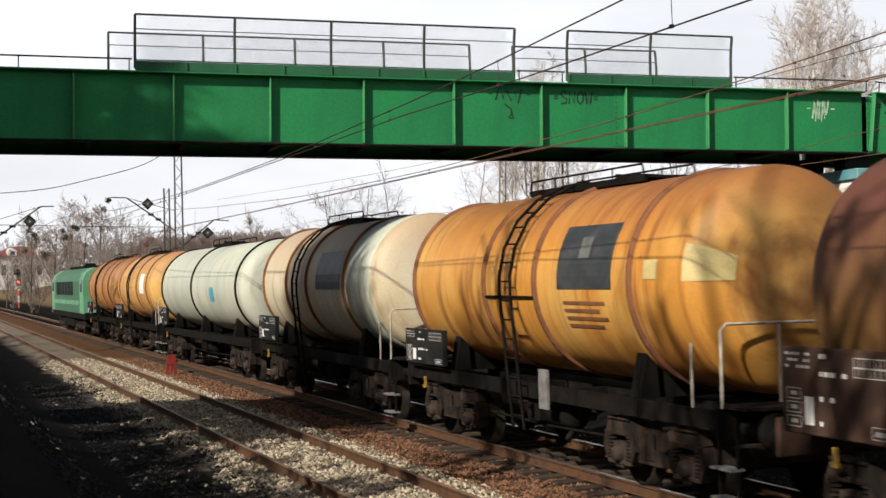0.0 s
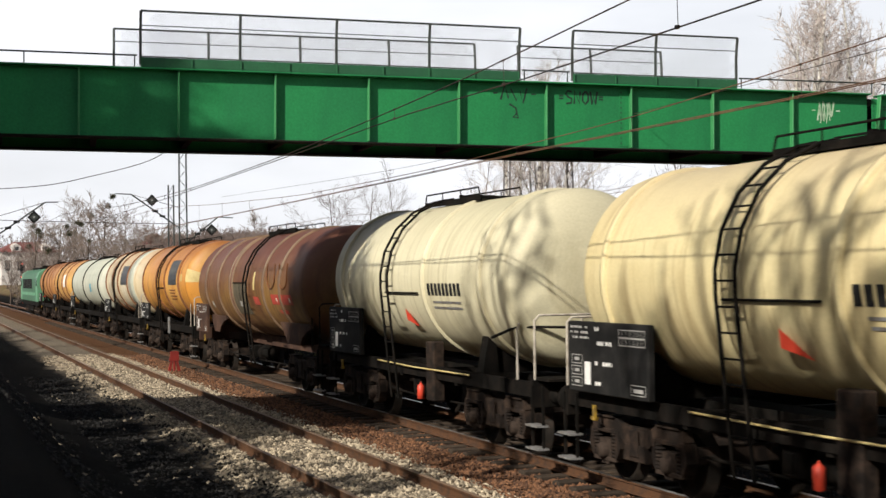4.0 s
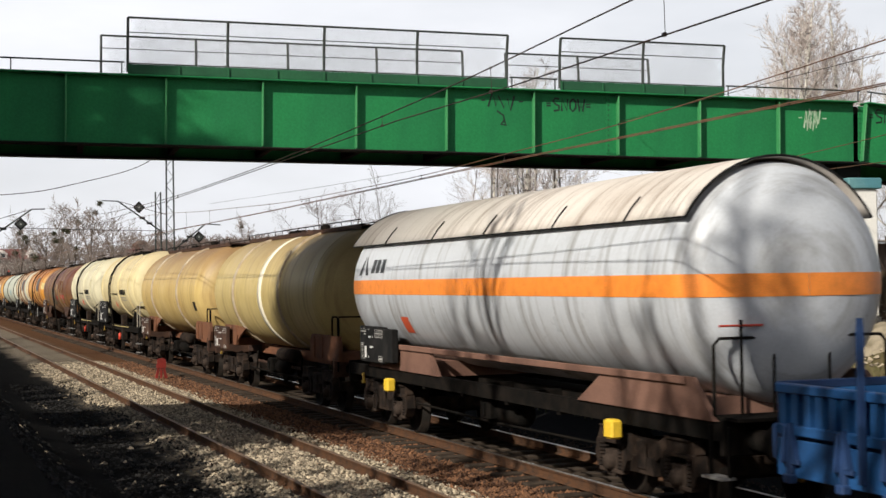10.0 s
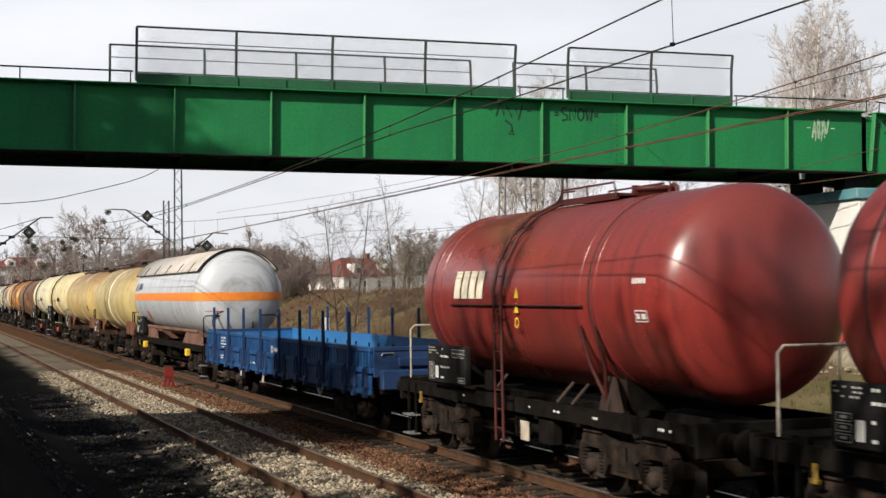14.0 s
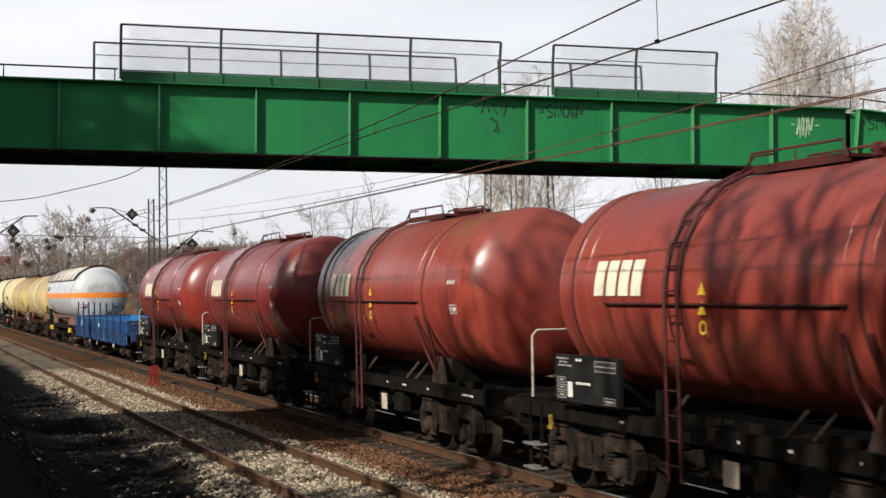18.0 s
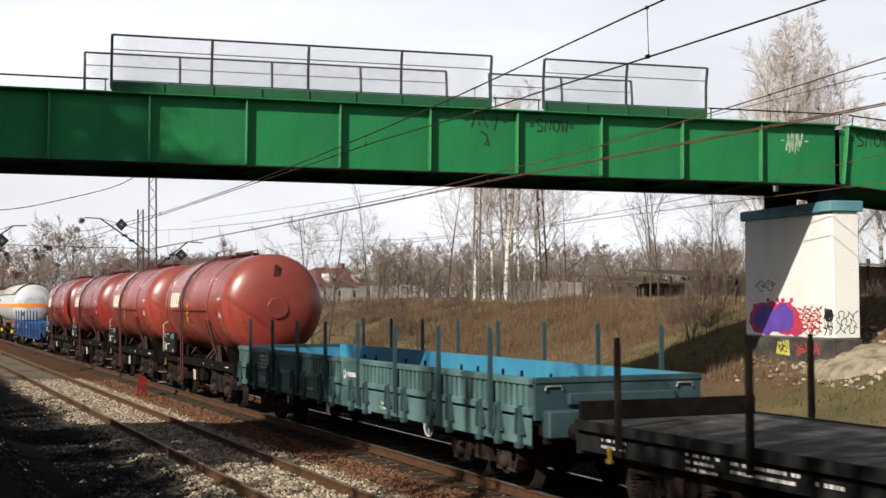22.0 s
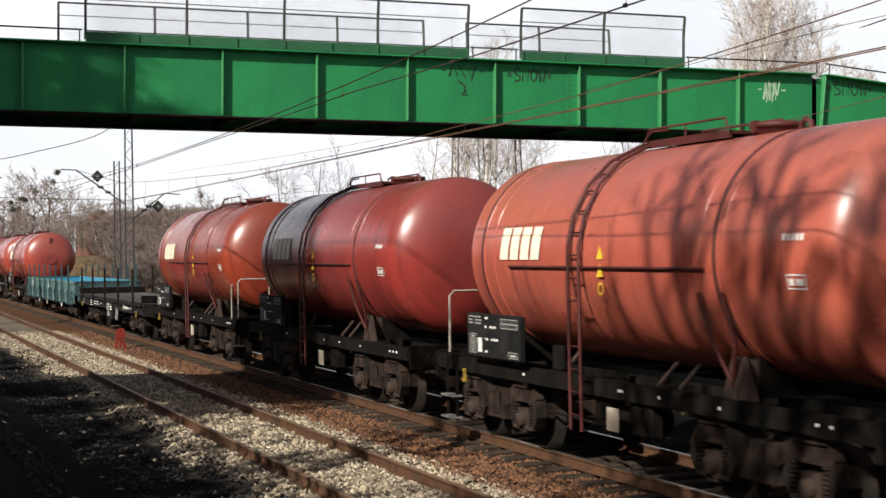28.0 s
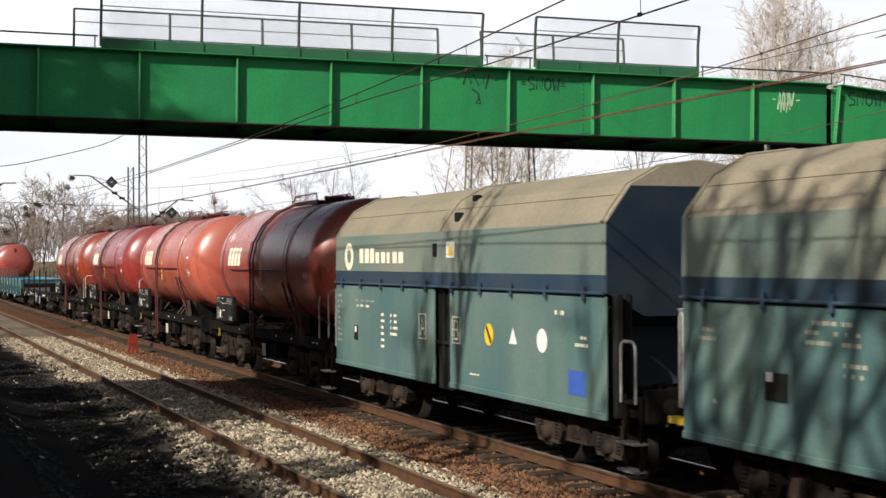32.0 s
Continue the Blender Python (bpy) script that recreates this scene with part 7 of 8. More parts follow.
TREES["far_round"] = tree_meshes("far_round", 61, 9.0, 13, 9, 9, 0.27, twig=FARHAZETWIG, thick=1.5, low=0.1, flat=0.024, round_top=True)
TREES["far_broad"] = tree_meshes("far_broad", 62, 8.0, 14, 9, 9, 0.36, twig=FARHAZETWIG, thick=1.5, low=0.08, flat=0.024, round_top=True)
TREES["far_bush"] = tree_meshes("far_bush", 63, 4.5, 7, 7, 7, 0.26, twig=FARHAZETWIG, stems=5, r0=0.03, low=0.05, thick=1.6, flat=0.02)
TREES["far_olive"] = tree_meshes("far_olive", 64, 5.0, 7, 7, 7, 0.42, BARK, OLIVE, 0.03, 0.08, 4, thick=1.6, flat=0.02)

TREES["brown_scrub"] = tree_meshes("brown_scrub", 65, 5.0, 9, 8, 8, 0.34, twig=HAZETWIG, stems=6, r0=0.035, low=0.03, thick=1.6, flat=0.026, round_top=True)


def tree_mass(name, label, rows):
    """Many far trees joined into one mass; rows of (kind, x, y, scale, turn)."""
    vs, loops, totals, mats, n = [], [], [], [], 0
    kinds = []
    for key, x, y, scale, turn in rows:
        for me in TREES[key]:
            co = np.empty(len(me.vertices) * 3)
            me.vertices.foreach_get("co", co)
            c, d = math.cos(radians(turn)), math.sin(radians(turn))
            co = co.reshape(-1, 3) * scale
            co = np.stack([co[:, 0] * c - co[:, 1] * d + x, co[:, 0] * d + co[:, 1] * c + y, co[:, 2] + ground_z(x, y)], 1)
            li = np.empty(len(me.loops), dtype=np.int32)
            me.loops.foreach_get("vertex_index", li)
            lt = np.empty(len(me.polygons), dtype=np.int32)
            me.polygons.foreach_get("loop_total", lt)
            if me.materials[0] not in kinds:
                kinds.append(me.materials[0])
            vs.append(co)
            loops.append(li + n)
            totals.append(lt)
            mats.append(np.full(len(lt), kinds.index(me.materials[0]), dtype=np.int32))
            n += len(co)
    vs, loops, totals, mats = (np.concatenate(q) for q in (vs, loops, totals, mats))
    me = bpy.data.meshes.new(name)
    me.vertices.add(len(vs))
    me.vertices.foreach_set("co", vs.ravel())
    me.loops.add(len(loops))
    me.loops.foreach_set("vertex_index", loops)
    me.polygons.add(len(totals))
    me.polygons.foreach_set("loop_start", np.concatenate([[0], np.cumsum(totals)[:-1]]).astype(np.int32))
    me.polygons.foreach_set("loop_total", totals)
    me.polygons.foreach_set("material_index", mats)
    for m in kinds:
        me.materials.append(m)
    me.update(calc_edges=True)
    return tagged(new(name, me), label, "woods", kind="stuff")


def plant_trees():
    rnd = random.Random(77)
    out = lambda bearing: math.tan(radians(bearing))
    # beside the photographer's bank: bare trees that throw branch shadows over the wagons
    for i, (x, y, k, s) in enumerate(((-4.6, 3.0, "shade", 1.0), (-5.6, 8.5, "shade_b", 1.05), (-4.6, 13.5, "shade", 0.95), (-3.4, -1.0, "shade_b", 0.95), (-6.2, 0.5, "shade_c", 1.0), (-7.6, 5.0, "shade_c", 1.1), (-3.9, 6.2, "shade_c", 0.9), (-8.6, 11.0, "shade_c", 1.15), (-2.8, -5.5, "shade", 0.9), (-6.8, -4.0, "shade_b", 1.1), (-6.5, 18.5, "shade_b", 1.1), (-7.5, 24.0, "shade", 0.95), (-7.0, 52.0, "shade_b", 0.85), (-7.5, 60.0, "shade", 0.9), (-7.0, 70.0, "shade_b", 0.9), (-7.0, 82.0, "shade", 0.9), (-5.4, 3.9, "shade_c", 1.0), (-8.0, 2.2, "shade_c", 1.15), (-4.3, 1.4, "shade_c", 0.92), (-6.6, 2.6, "shade_b", 1.1))):
        tree(k, (x, y), s, i * 67, "tall bare tree on the bank beside the line", "bare trees on the bank")
    for i in range(22):
        tree("thicket", (-2.9 + rnd.uniform(-0.9, 0.6), -8 + i * 1.5), rnd.uniform(0.9, 1.12), rnd.uniform(0, 360), "unseen leafless bush on the bank, shading the line", "bushes on the bank")
    # unseen belt of bushes, added to cut the low sky glow on the wagons
    for i in range(44):
        tree("thicket", (rnd.uniform(-12, -6), -22 + i * 2.4), rnd.uniform(1.1, 1.5), rnd.uniform(0, 360), "unseen leafless bush on the bank, shading the line", "bushes on the bank")
    for i in range(22):
        tree("thicket", (-3.4 + rnd.uniform(-1.4, 0.6), 40 + i * 2.2), rnd.uniform(0.9, 1.35), rnd.uniform(0, 360), "unseen leafless bush on the bank, shading the line", "bushes on the bank")
    for x, y, s, k in ((-5.8, 22.6, 1.1, "shade_dense"), (-7.6, 20.6, 1.15, "shade_dense"), (-7.0, 24.2, 1.05, "shade_dense"), (-6.4, 23.2, 1.2, "shade_dense"), (-8.8, 22.2, 1.2, "shade_dense"), (-5.4, 24.6, 1.0, "shade_dense")):
        tree(k, (x, y), s, x * 50, "tall bare tree on the bank beside the line", "bare trees on the bank")
    # birches and thicket behind the line
    for bearing, y, s, k in ((24.16, 60, 1.05, "birch_full"), (24.71, 60.8, 0.95, "birch"), (23.66, 62, 0.9, "birch"), (25.33, 64, 0.9, "birch_full"), (22.9, 63, 0.85, "birch_full")):
        tree(k, (out(bearing) * y, y), s, bearing * 37, "white-barked bare birch among lattice poles", "birches behind the line")
    for bearing, y, s in ((35.54, 52, 1.3), (36.30, 55, 1.27), (34.8, 56, 1.2), (35.2, 50, 1.32), (36.75, 53, 1.3), (34.35, 54, 1.12), (37.2, 57, 1.15), (38.95, 62, 1.1), (39.5, 60, 1.0)):
        tree("birch_full", (out(bearing) * y, y), s, bearing * 129, "tall bare birch standing beyond the footbridge", "birches beyond the bridge")
    for bearing, y, s, k in ((16.41, 52, 0.75, "broad"), (16.86, 53, 0.62, "round"), (29.97, 46, 0.82, "slim"), (30.31, 47, 0.7, "slim"), (18.57, 70, 0.8, "slim"), (18.92, 66, 0.9, "olive_bush"), (32.43, 44, 0.5, "broad"), (32.98, 40, 0.42, "broad"), (26.58, 70, 0.7, "broad"), (21.78, 74, 0.7, "round")):
        tree(k, (out(bearing) * y, y), s, bearing * 215, "bare young tree on the grass bank")
    tall = {"far_round": 9.0, "far_broad": 8.0, "far_bush": 4.5, "far_olive": 5.0}
    rows = []
    for i in range(270):
        bearing = 14.04 + 22.54 * (i + rnd.random()) / 270
        y = rnd.uniform(72, 140) if bearing > 18.8 else rnd.uniform(208, 290)
        k = rnd.choice(("far_round", "far_broad", "far_bush", "far_round", "far_olive", "far_broad", "far_round"))
        rows.append((k, out(bearing) * y, y, y * (rnd.uniform(0.024, 0.052) if bearing > 18.8 else rnd.uniform(0.016, 0.03)) / tall[k], rnd.uniform(0, 360)))
    for i in range(16):
        bearing = 14.2 + 4.8 * (i + rnd.random()) / 16
        y = rnd.uniform(130, 185)
        k = rnd.choice(("far_round", "far_bush", "far_round"))
        rows.append((k, out(bearing) * y, y, y * rnd.uniform(0.016, 0.03) / tall[k], rnd.uniform(0, 360)))
    for i in range(85):
        bearing = 9.6 + 5.4 * (i + rnd.random()) / 85
        y = rnd.uniform(84, 128)
        rows.append(("brown_scrub", out(bearing) * y, y, y * rnd.uniform(0.024, 0.040) * (1.0 if bearing < 13.8 else 0.75) / 5.0, rnd.uniform(0, 360)))
    tree_mass("thicket", "grey-brown thicket of bare trees, haze-paled, behind the bank", rows)
    for i in range(40):
        bearing = 16.75 + 17.22 * (i + rnd.random()) / 40
        y = rnd.uniform(48, 64)
        tree(rnd.choice(("bush", "olive_bush", "bush")), (out(bearing) * y, y), rnd.uniform(0.35, 0.7), rnd.uniform(0, 360), "low bare scrub on the grass bank", "scrub on the bank")
    for i in range(34):
        bearing = 31.32 + 8.21 * (i + rnd.random()) / 34
        y = rnd.uniform(36, 50)
        tree(rnd.choice(("bush", "slim", "bush")), (out(bearing) * y, y), rnd.uniform(0.25, 0.5), rnd.uniform(0, 360), "low bare scrub on the grass bank", "scrub on the bank")
    for bearing, y, s, k in ((31.5, 33.5, 0.62, "bush"), (31.9, 34.2, 0.7, "bush"), (32.4, 33.0, 0.55, "bush"), (30.8, 36.0, 0.5, "bush"), (33.0, 35.0, 0.6, "olive_bush")):
        tree(k, (out(bearing) * y, y), s, bearing * 91, "brown leafless bush beside the bridge pier", "bushes beside the pier")
    # unseen woods, added behind the bank to block the low bright sky
    rows = []
    for i in range(170):
        if i % 2:
            x, y = rnd.uniform(-60, 70), rnd.uniform(-75, -32)
        else:
            x, y = rnd.uniform(-62, -18), rnd.uniform(-60, 150)
        rows.append((rnd.choice(("far_round", "far_broad")), x, y, rnd.uniform(1.2, 1.7), rnd.uniform(0, 360)))
    tree_mass("woods", "unseen bare woods added behind the bank to block low sky light", rows)
    # far woods along the line
    rows = []
    for i in range(90):
        bearing = 3.22 + 12.17 * (i + rnd.random()) / 90
        y = rnd.uniform(150, 330)
        k = rnd.choice(("far_round", "far_broad", "far_broad", "far_bush", "far_round"))
        rows.append((k, out(bearing) * y, y, y * rnd.uniform(0.024, 0.042) / tall[k], rnd.uniform(0, 360)))
    tree_mass("far_woods", "bare grey-brown woods, haze-paled, far along the line", rows)
    for bearing, y, s, k in ((5.09, 170, 1.35, "far_broad"), (6.78, 190, 1.5, "far_broad"), (5.72, 210, 1.45, "far_round"), (7.64, 200, 1.3, "far_broad"), (4.3, 180, 1.35, "far_round"), (6.2, 185, 1.2, "far_round"), (12.91, 230, 1.2, "far_round")):
        t = tree(k, (out(bearing) * y, y), s, bearing * 37, "spreading bare tree far along the line with mistletoe")
        for j in range(3 if bearing < 7.2 else 1):
            a, h, q = rnd.uniform(0, math.tau), rnd.uniform(4.0, 8.0), rnd.uniform(0.5, 2.4)
            f = Form()
            for _ in range(150):
                d = Vector((rnd.gauss(0, 1), rnd.gauss(0, 1), rnd.gauss(0, 1))).normalized()
                e = d.cross(Vector((rnd.gauss(0, 1), rnd.gauss(0, 1), rnd.gauss(0, 1)))).normalized() * 0.03
                c = Vector((math.cos(a) * q, math.sin(a) * q, h)) + d * rnd.uniform(0, 0.2)
                f.add([c - e, c + e, c + d * rnd.uniform(0.12, 0.34)], [(0, 1, 2)])
            part("mistletoe", f, MISTLETOE, t, "dark mistletoe ball", (0, 0, 0), "stuff")


plant_trees()


# ---- grass, ballast ----
def grass(name, label, material, n, seed, area, hgt, per=4, wide=0.012, keep=None):
    rnd = np.random.default_rng(seed)
    v, f = [], []
    k = 0
    for _ in range(n):
        x, y = rnd.uniform(area[0], area[1]), rnd.uniform(area[2], area[3])
        if keep and not keep(x, y):
            continue
        z = ground_z(x, y) - 0.02
        h0 = rnd.uniform(*hgt) * (0.55 + 0.9 * max(0.0, noise.noise((x * 0.35, y * 0.35, seed)) + 0.4))
        for _ in range(per):
            a = rnd.uniform(0, math.tau)
            lx, ly = rnd.normal(0, 0.28, 2) * h0
            w = wide * (1 + 0.5 * rnd.random())
            bx, by = x + rnd.normal(0, 0.09), y + rnd.normal(0, 0.09)
            hh = h0 * rnd.uniform(0.6, 1.1)
            v += [(bx - math.cos(a) * w, by - math.sin(a) * w, z), (bx + math.cos(a) * w, by + math.sin(a) * w, z), (bx + lx, by + ly, z + hh)]
            f.append((k, k + 1, k + 2))
            k += 3
    me = bpy.data.meshes.new(name)
    me.from_pydata(v, [], f)
    me.materials.append(material)
    return tagged(new(name, me), label, "grass", kind="stuff")


def in_view(x, y):
    a = math.degrees(math.atan2(x, y))
    return 3 < a < 41


zone = lambda x, y: noise.noise((x * 0.16, y * 0.10, 7.0)) + 0.5 * noise.noise((x * 0.5, y * 0.35, 2.0))
grass("dry_grass", "short dry straw-coloured grass on the bank", DRYGRASS, 42000, 1, (16.3, 44, 18, 75), (0.07, 0.24), 4, 0.009, lambda x, y: in_view(x, y) and zone(x, y) < 0.12)
grass("reed", "rusty brown dead reeds on the bank", REED, 42000, 2, (18.5, 34, 26, 70), (0.14, 0.40), 4, 0.0065, lambda x, y: in_view(x, y) and zone(x, y) > 0.0 and x < 29.5 + 3 * noise.noise((x * 0.2, y * 0.2, 1.0)))
grass("green_grass", "short green grass patches on the bank", MOSS, 36000, 3, (15.0, 40, 18, 72), (0.05, 0.15), 5, 0.009, lambda x, y: in_view(x, y) and (noise.noise((x * 0.13, y * 0.13, 4.0)) > 0.12 or x < 19.5 + noise.noise((x * 0.3, y * 0.3, 9.0)) * 3))
grass("far_grass", "brown dead grass on the far bank", REED, 16000, 4, (14, 60, 66, 150), (0.15, 0.42), 4, 0.022, in_view)


def stones(name, label, material, n, seed, xr, yr, size, keep=None, lift=0.0):
    rnd = np.random.default_rng(seed)
    base = np.array([(1, 0, 0), (-1, 0, 0), (0, 1, 0), (0, -1, 0), (0, 0, 1), (0, 0, -1)], float)
    tri = [(0, 2, 4), (2, 1, 4), (1, 3, 4), (3, 0, 4), (2, 0, 5), (1, 2, 5), (3, 1, 5), (0, 3, 5)]
    V, F = [], []
    k = 0
    for _ in range(n):
        x = rnd.uniform(*xr)
        y = yr[0] + (yr[1] - yr[0]) * rnd.random() ** 1.6
        if keep and not keep(x, y):
            continue
        s = rnd.uniform(*size)
        p = base * s * rnd.uniform(0.55, 1.25, (6, 3)) + rnd.normal(0, 0.18 * s, (6, 3))
        a = rnd.uniform(0, math.tau)
        c, d = math.cos(a), math.sin(a)
        p = np.stack([p[:, 0] * c - p[:, 1] * d, p[:, 0] * d + p[:, 1] * c, p[:, 2] * 0.75], 1)
        p += (x, y, ground_z(x, y) + lift + 0.2 * s)
        V += p.tolist()
        F += [(i + k, j + k, m + k) for i, j, m in tri]
        k += 6
    me = bpy.data.meshes.new(name)
    me.from_pydata(V, [], F)
    me.materials.append(material)
    return tagged(new(name, me), label, "gravel", kind="stuff")


def stone_paint(name, dark, light):
    m, nt, p = nodes_of(name)
    geo = nt.nodes.new("ShaderNodeNewGeometry")
    c = ramp(nt, geo.outputs["Random Per Island"], 0.0, 1.0, (*dark, 1), (*light, 1))
    c = blend(nt, 0.5, c, ramp(nt, noise_node(nt, 30.0, 3.0), 0.25, 0.75, (0.7, 0.7, 0.7, 1), (1.2, 1.2, 1.2, 1)), "MULTIPLY")
    nt.links.new(c, p.inputs["Base Color"])
    p.inputs["Roughness"].default_value = 0.95
    return m


ST_GREY = stone_paint("grey_limestone", (0.115, 0.093, 0.066), (0.50, 0.415, 0.295))
ST_RUST = stone_paint("rusty_ballast", (0.034, 0.015, 0.008), (0.21, 0.098, 0.046))
# Brown ballast with the shade under the train put into its colour.
ST_SHADED = stone_paint("oily_brown_ballast", (0.010, 0.007, 0.005), (0.060, 0.036, 0.022))
# Cinder stones darkened so that their colour holds the verge's shade.
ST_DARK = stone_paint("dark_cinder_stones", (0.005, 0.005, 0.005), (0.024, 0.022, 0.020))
off_rail = lambda x, y: min(abs(x - NEAR_X - d) for d in (-0.7525, 0.7525)) > 0.09
stones("ballast", "pale limestone ballast of the disused track", ST_GREY, 30000, 5, (4.2, 8.0), (11, 60), (0.022, 0.055), lambda x, y: off_rail(x, y) and x > 4.72 + 0.45 * noise.noise((x * 0.5, y * 0.45, 2.0)) + 0.25 * noise.noise((x * 2.0, y * 2.0, 5.0)))
stones("rusty_ballast", "rust-brown ballast of the running line", ST_RUST, 22000, 6, (7.7, 9.5), (11, 60), (0.022, 0.05), None, 0.01)
stones("oily_ballast", "ballast between the rails of the running line, darkened for the train's shade", ST_SHADED, 9000, 9, (9.5, 12.4), (11, 50), (0.022, 0.05), lambda x, y: min(abs(x - FAR_X - d) for d in (-0.7525, 0.7525)) > 0.09)
stones("cinders", "cinders and loose stones beside the track, darkened for shade", ST_DARK, 9000, 7, (1.6, 5.0), (12, 48), (0.015, 0.05))
stones("rubble", "pale broken rubble at the pier foot", ST_GREY, 420, 12, (18.6, 21.6), (23.8, 29), (0.03, 0.10))
stones("pale_stone", "scattered pale stones on the cinders", ST_GREY, 110, 8, (2.0, 4.6), (14, 45), (0.03, 0.07))


def sleepers(track, x, y0, y1, z, label):
    me = kept("sleeper", lambda f: f.box(-1.3, 1.3, -0.12, 0.12, -0.16, 0.0, 0.015), SLEEPER)
    n = int((y1 - y0) / 0.62)
    rnd = random.Random(int(x * 10))
    for i in range(n):
        s = piece("sleeper", me, track, at=(x + rnd.uniform(-0.03, 0.03), y0 + i * 0.62, z + rnd.uniform(-0.015, 0.01)))
        s.rotation_euler = (0, 0, rnd.uniform(-0.012, 0.012))


sleepers(near_track, NEAR_X, 10, 110, -0.225, "")
sleepers(far_track, FAR_X, 10, 110, -0.165, "")


# ---- buildings behind the bank ----
BRICKRED = worn("red_roof_tiles", (0.19, 0.066, 0.060), (0.13, 0.052, 0.048), 0.8, 0.0, 2.0)
RENDER_W = worn("pale_house_render", (0.66, 0.62, 0.58), (0.52, 0.49, 0.46), 0.85, 0.0, 1.5)
BRICK = worn("dark_brick", (0.16, 0.075, 0.055), (0.11, 0.06, 0.05), 0.85, 0.0, 2.0)
BOARDS = worn("weathered_boards", (0.085, 0.065, 0.052), (0.05, 0.04, 0.034), 0.9, 0.0, 2.0, 30.0, stretch=(6, 6, 0.5), vary=0.4)


def house(label, x, y, w, d, h, rise, turn, wall, roof, windows):
    z = 2.7
    b = thing("house", label, "house", (x, y, z))
    b.rotation_euler = (0, 0, radians(turn))
    part("wall", Form().box(-w / 2, w / 2, -d / 2, d / 2, -0.5, h), wall, b)
    part("roof", Form().add([(-w / 2 - 0.4, -d / 2 - 0.4, h), (w / 2 + 0.4, -d / 2 - 0.4, h), (w / 2 + 0.4, d / 2 + 0.4, h), (-w / 2 - 0.4, d / 2 + 0.4, h), (-w / 2 + d * 0.35, 0, h + rise), (w / 2 - d * 0.35, 0, h + rise)], [(0, 1, 5, 4), (1, 2, 5), (2, 3, 4, 5), (3, 0, 4), (3, 2, 1, 0)]), roof, b, "hipped tiled roof")
    n = windows
    for i in range(n):
        xx = -w / 2 + w * (i + 0.5) / n
        fr = part("window", Form().box(xx - 0.55, xx + 0.55, -d / 2 - 0.05, -d / 2 + 0.02, h * 0.35, h * 0.75), WHITE, b)
        part("pane", Form().box(xx - 0.45, xx + 0.45, -d / 2 - 0.07, -d / 2 - 0.055, h * 0.38, h * 0.72), GLASS_DARK, fr)
    for i in range(2):
        xx = -w / 4 + w / 2 * i
        dm = part("dormer", Form().slab([(xx - 0.8, h + 0.2), (xx + 0.8, h + 0.2), (xx + 0.8, h + 1.1), (xx, h + 1.7), (xx - 0.8, h + 1.1)], "y", -d / 2 - 0.1, 0), wall, b, "pale gabled dormer")
        part("pane", Form().box(xx - 0.4, xx + 0.4, -d / 2 - 0.13, -d / 2 - 0.105, h + 0.35, h + 1.05), GLASS_DARK, dm)
    part("chimney", Form().box(w * 0.2, w * 0.2 + 0.6, -0.3, 0.3, h + rise * 0.5, h + rise + 0.7), BRICK, b)
    return b


house("white house with a red hipped roof behind the bank", 60.0, 196, 11, 8, 2.6, 2.6, 24, RENDER_W, BRICKRED, 4)
house("pale block with a red roof far along the line", 19.5, 280, 11, 9, 5.6, 2.0, 8, RENDER_W, BRICKRED, 5)
house("small brick railway building with a low roof", 33.0, 205, 7, 6, 5.0, 1.0, 12, BRICK, BRICKRED, 3)
house("grey low building among trees", 34.0, 196, 5, 4, 2.0, 0.8, 12, CONCRETE, CONCRETE, 2)


def shed(x, y, w, d, h, turn, label, cover):
    s = thing("shed", label, "shed", (x, y, ground_z(x, y) - 0.2))
    s.rotation_euler = (0, 0, radians(turn))
    n = int(w / 0.4)
    for i in range(n):
        xx = -w / 2 + w * i / n
        piece("board", kept(f"board_{h:.1f}", lambda f: f.box(0.01, 0.38, -0.02, 0.02, 0, h), BOARDS), s, at=(xx, -d / 2, 0))
    part("back_wall", Form().box(-w / 2, w / 2, -d / 2 + 0.1, d / 2, 0, h - 0.1), BOARDS, s)
    part("roof", Form().slab([(-d / 2 - 0.4, h), (d / 2 + 0.3, h + 0.35), (d / 2 + 0.3, h + 0.41), (-d / 2 - 0.4, h + 0.06)], "x", -w / 2 - 0.3, w / 2 + 0.3), cover, s, "felt lean-to roof")
    for i in range(4):
        piece("post", kept(f"shed_post_{h:.1f}", lambda f: f.box(-0.06, 0.06, -0.06, 0.06, 0, h + 0.3), BOARDS), s, at=(-w / 2 + w * i / 3, -d / 2 - 0.25, 0))
    return s


shed(32.4, 52.0, 4.2, 3.0, 1.25, 25, "weathered board shed with flat roof on the bank", BOARDS)
shed(29.0, 51.5, 2.6, 2.4, 0.95, 22, "low dark board shed on the bank", BOARDS)
shed(38.0, 50.0, 6.0, 3.0, 1.75, 30, "weathered board shed with flat roof on the bank", CONCRETE)


def board_fence(x0, y0, x1, y1, h, material, label, step=0.32):
    f = thing("fence", label, "fence")
    n = int(math.hypot(x1 - x0, y1 - y0) / step)
    a = math.atan2(y1 - y0, x1 - x0)
    rnd = random.Random(int(x0 * 7))
    me = kept(f"fence_board_{h:.2f}_{material.name}", lambda g: g.box(0, step * 0.86, -0.02, 0.02, -0.2, h), material)
    for i in range(n):
        x, y = x0 + (x1 - x0) * i / n, y0 + (y1 - y0) * i / n
        b = piece("board", me, f, at=(x, y, ground_z(x, y) + rnd.uniform(-0.06, 0.06)))
        b.rotation_euler = (rnd.uniform(-0.04, 0.04), rnd.uniform(-0.04, 0.04), a)
    return f


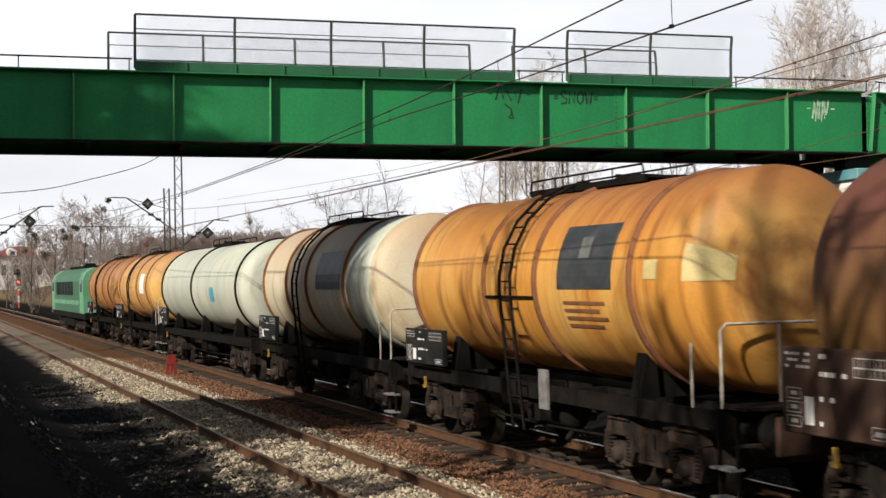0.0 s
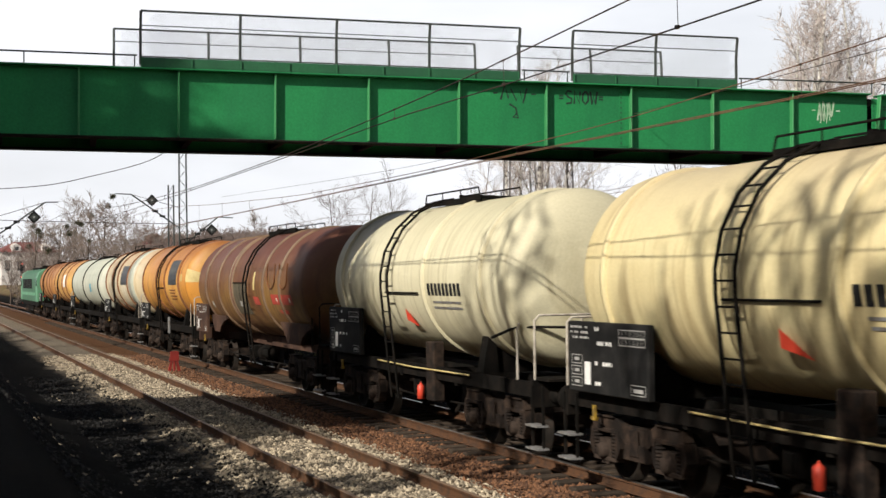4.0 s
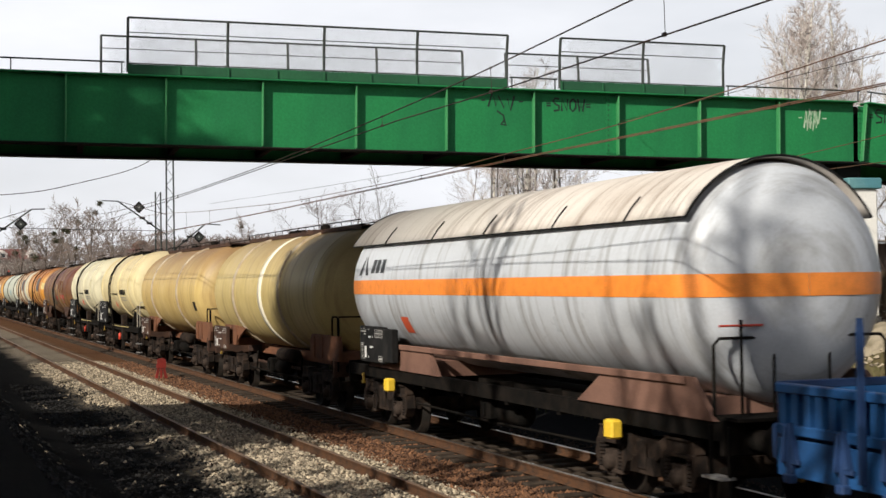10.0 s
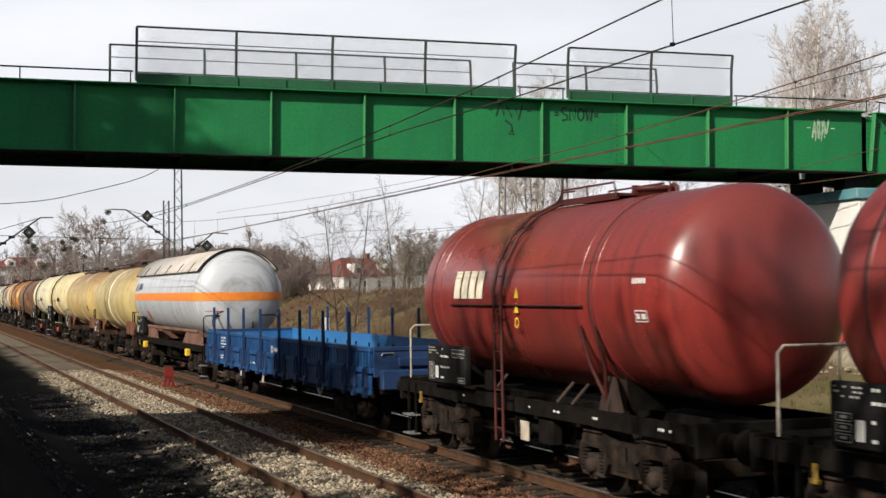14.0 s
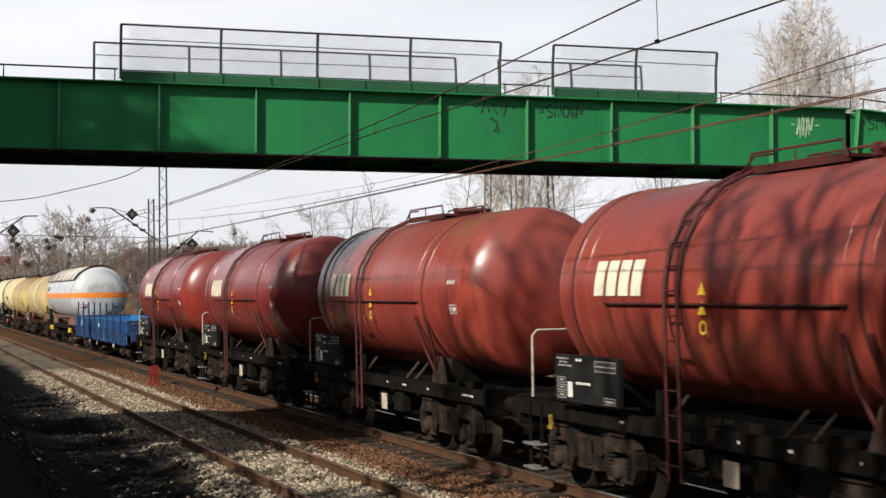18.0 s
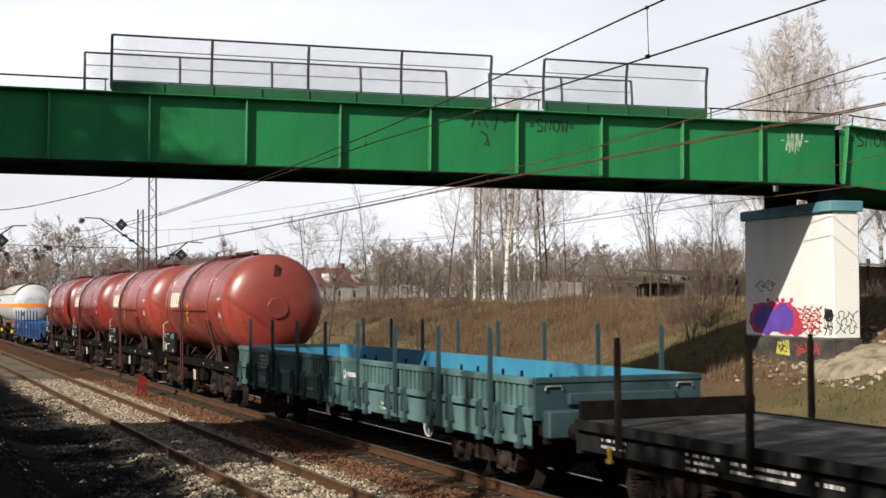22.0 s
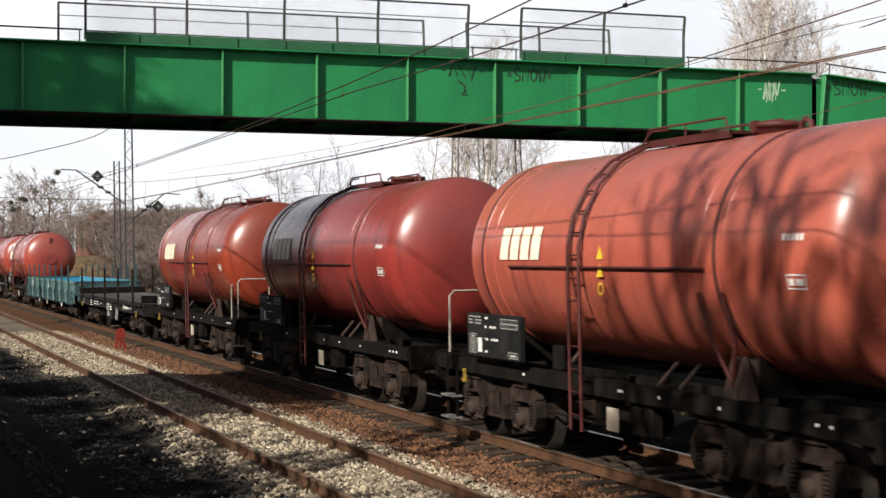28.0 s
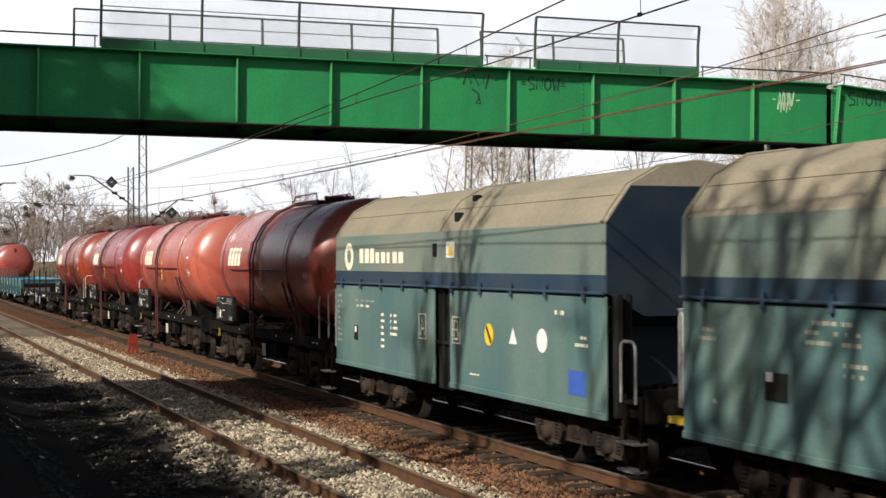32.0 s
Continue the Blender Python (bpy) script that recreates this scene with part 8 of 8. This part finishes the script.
board_fence(24.8, 54.5, 27.6, 53.5, 0.95, worn("pale_old_planks", (0.25, 0.23, 0.20), (0.16, 0.14, 0.12), 0.9, vary=0.4), "row of pale old plank boards on the bank")
board_fence(25.5, 84, 33.0, 86, 1.0, worn("pale_concrete_panels", (0.50, 0.48, 0.45), (0.40, 0.38, 0.35), 0.9, vary=0.2), "pale concrete panel fence", 1.0)
thing("marker_post", "white trackside marker post in the dry grass", "marker post", (16.5, 58.0, ground_z(16.5, 58.0) - 0.1), form=Form().box(-0.12, 0.12, -0.06, 0.06, 0, 1.7, 0.02), material=WHITE)


POLE = worn("pale_lattice_steel", (0.17, 0.16, 0.15), (0.10, 0.092, 0.085), 0.7, 0.1, 4.0)


def pylon(x, y, h, lean, label):
    p = thing("lattice_pole", label, "lattice pole", (x, y, ground_z(x, y) - 0.1))
    for sx in (-1, 1):
        top = -sx * lean
        leg = part("leg", Form().tube([(sx * 0.85, -0.15, 0), (sx * 0.85 + top, -0.15, h)], 0.045, 4), POLE, p)
        part("leg", Form().tube([(sx * 0.85 + 0.42, 0.0, 0), (sx * 0.85 + top + 0.3, 0.0, h)], 0.045, 4), POLE, p)
        n = 16
        for i in range(n):
            t0, t1 = i / n, (i + 1) / n
            a = (sx * 0.85 + top * t0 + (0.42 - 0.12 * t0 if i % 2 else 0), -0.1, h * t0)
            b = (sx * 0.85 + top * t1 + (0 if i % 2 else 0.42 - 0.12 * t1), -0.1, h * t1)
            part("lacing", Form().tube([a, b], 0.022, 4), POLE, p)
    return p


pylon(26.2, 60.5, 8.4, 0.35, "tall grey lattice pole pair behind the bank")
pylon(28.6, 61.5, 8.4, 0.35, "tall grey lattice pole pair behind the bank")


# ---- graffiti on the pier ----
def pier_graffiti():
    """Sprayed shapes on the pier's long face, which looks along -x; the depth axis is its y."""
    fx = -0.344

    def blob(name, pts, material, label, x):
        part(name, Form().slab(pts, "x", x, x + 0.002), material, pier, label)

    purple = worn("violet_spray", (0.10, 0.05, 0.33), (0.14, 0.07, 0.40), 0.7)
    pink = worn("crimson_spray", (0.48, 0.03, 0.09), (0.55, 0.06, 0.14), 0.7)
    yellow = worn("yellow_spray", (0.62, 0.55, 0.08), (0.5, 0.45, 0.1), 0.7)

    def cloud(cy, cz, ry, rz, seed, n=22):
        rnd = random.Random(seed)
        return [(cy + ry * math.cos(i * math.tau / n) * rnd.uniform(0.82, 1.1), cz + rz * math.sin(i * math.tau / n) * rnd.uniform(0.82, 1.1)) for i in range(n)]

    for cy, cz, ry, rz, sd in ((3.05, 2.5, 0.85, 0.42, 4), (2.1, 2.52, 0.62, 0.40, 5), (1.6, 2.3, 0.3, 0.22, 6)):
        blob("graffiti", cloud(cy, cz, ry, rz, sd), pink, "crimson graffiti cloud", fx - 0.001 - sd * 0.0006)
    for cy, cz, ry, rz, sd in ((3.0, 2.47, 0.66, 0.36, 9), (2.15, 2.5, 0.5, 0.34, 8), (2.55, 2.35, 0.6, 0.2, 7)):
        blob("graffiti", cloud(cy, cz, ry, rz, sd), purple, "violet graffiti cloud", fx - 0.008 - sd * 0.0006)
    for cy in (2.9, 2.45, 2.2, 1.8):
        blob("graffiti", cloud(cy, 2.92, 0.09, 0.06, int(cy * 10), 8), pink, "crimson sprayed dot", fx - 0.002)
    dark = worn("black_spray", (0.03, 0.03, 0.03), (0.06, 0.05, 0.05), 0.7)

    def scrawl(y0, z0, w, h, n, material, seed, x, t=0.018):
        rnd = random.Random(seed)
        n *= 4
        c = [rnd.uniform(0, math.tau) for _ in range(4)]
        k = n / 9.0
        left, right = ribbon([(y0 - w * i / n - 0.09 * math.sin(k * math.tau * 2 * i / n + c[0]) - 0.03 * math.sin(11 * i / n + c[1]),
                               z0 + h * (0.5 + 0.45 * math.sin(k * math.tau * i / n + c[2]) + 0.3 * math.sin(k * 9.7 * i / n + c[3]))) for i in range(n)], t)
        part("graffiti", Form().add([(x, p, q) for p, q in left + right], [(i, n + i, n + i + 1, i + 1) for i in range(n - 1)]), material, pier, "sprayed graffiti scrawl")

    red = worn("red_spray", (0.50, 0.05, 0.04), (0.4, 0.06, 0.05), 0.7)
    scrawl(3.5, 3.18, 0.95, 0.2, 9, dark, 1, fx - 0.004, 0.012)
    for k in range(4):
        scrawl(1.5, 2.15 + k * 0.15, 1.0, 0.16, 13, red, 10 + k, fx - 0.006, 0.014)
    scrawl(0.4, 2.2, 0.36, 0.3, 8, dark, 31, fx - 0.006, 0.012)
    scrawl(0.32, 2.5, 0.28, 0.18, 12, dark, 32, fx - 0.006, 0.03)
    blob("graffiti", [(2.5, 1.66), (1.85, 1.62), (1.92, 1.99), (2.42, 1.94)], yellow, "yellow sprayed tag", -0.374)
    scrawl(2.4, 1.72, 0.4, 0.2, 8, dark, 40, -0.378, 0.014)
    scrawl(1.6, 1.7, 1.1, 0.2, 11, red, 41, -0.374, 0.02)
    # the narrow face
    rnd = random.Random(6)
    for k in range(3):
        c, d = rnd.uniform(0, 6), rnd.uniform(0, 6)
        p = [(-0.26 + 0.5 * i / 30 + 0.04 * math.sin(i * 0.9 + c), 2.25 + 0.17 * k + 0.08 * math.sin(i * 0.55 + d)) for i in range(31)]
        part("graffiti", scribble(Form(), p, 0.010, -0.004), dark, pier, "sprayed graffiti scrawl on the narrow face")


pier_graffiti()


# ---- motion of the train ----
def motions():
    for w, front in FLEET:
        walk(w, [(t, pose(FAR_X, front + d, 0)) for t, d in RUN])


motions()
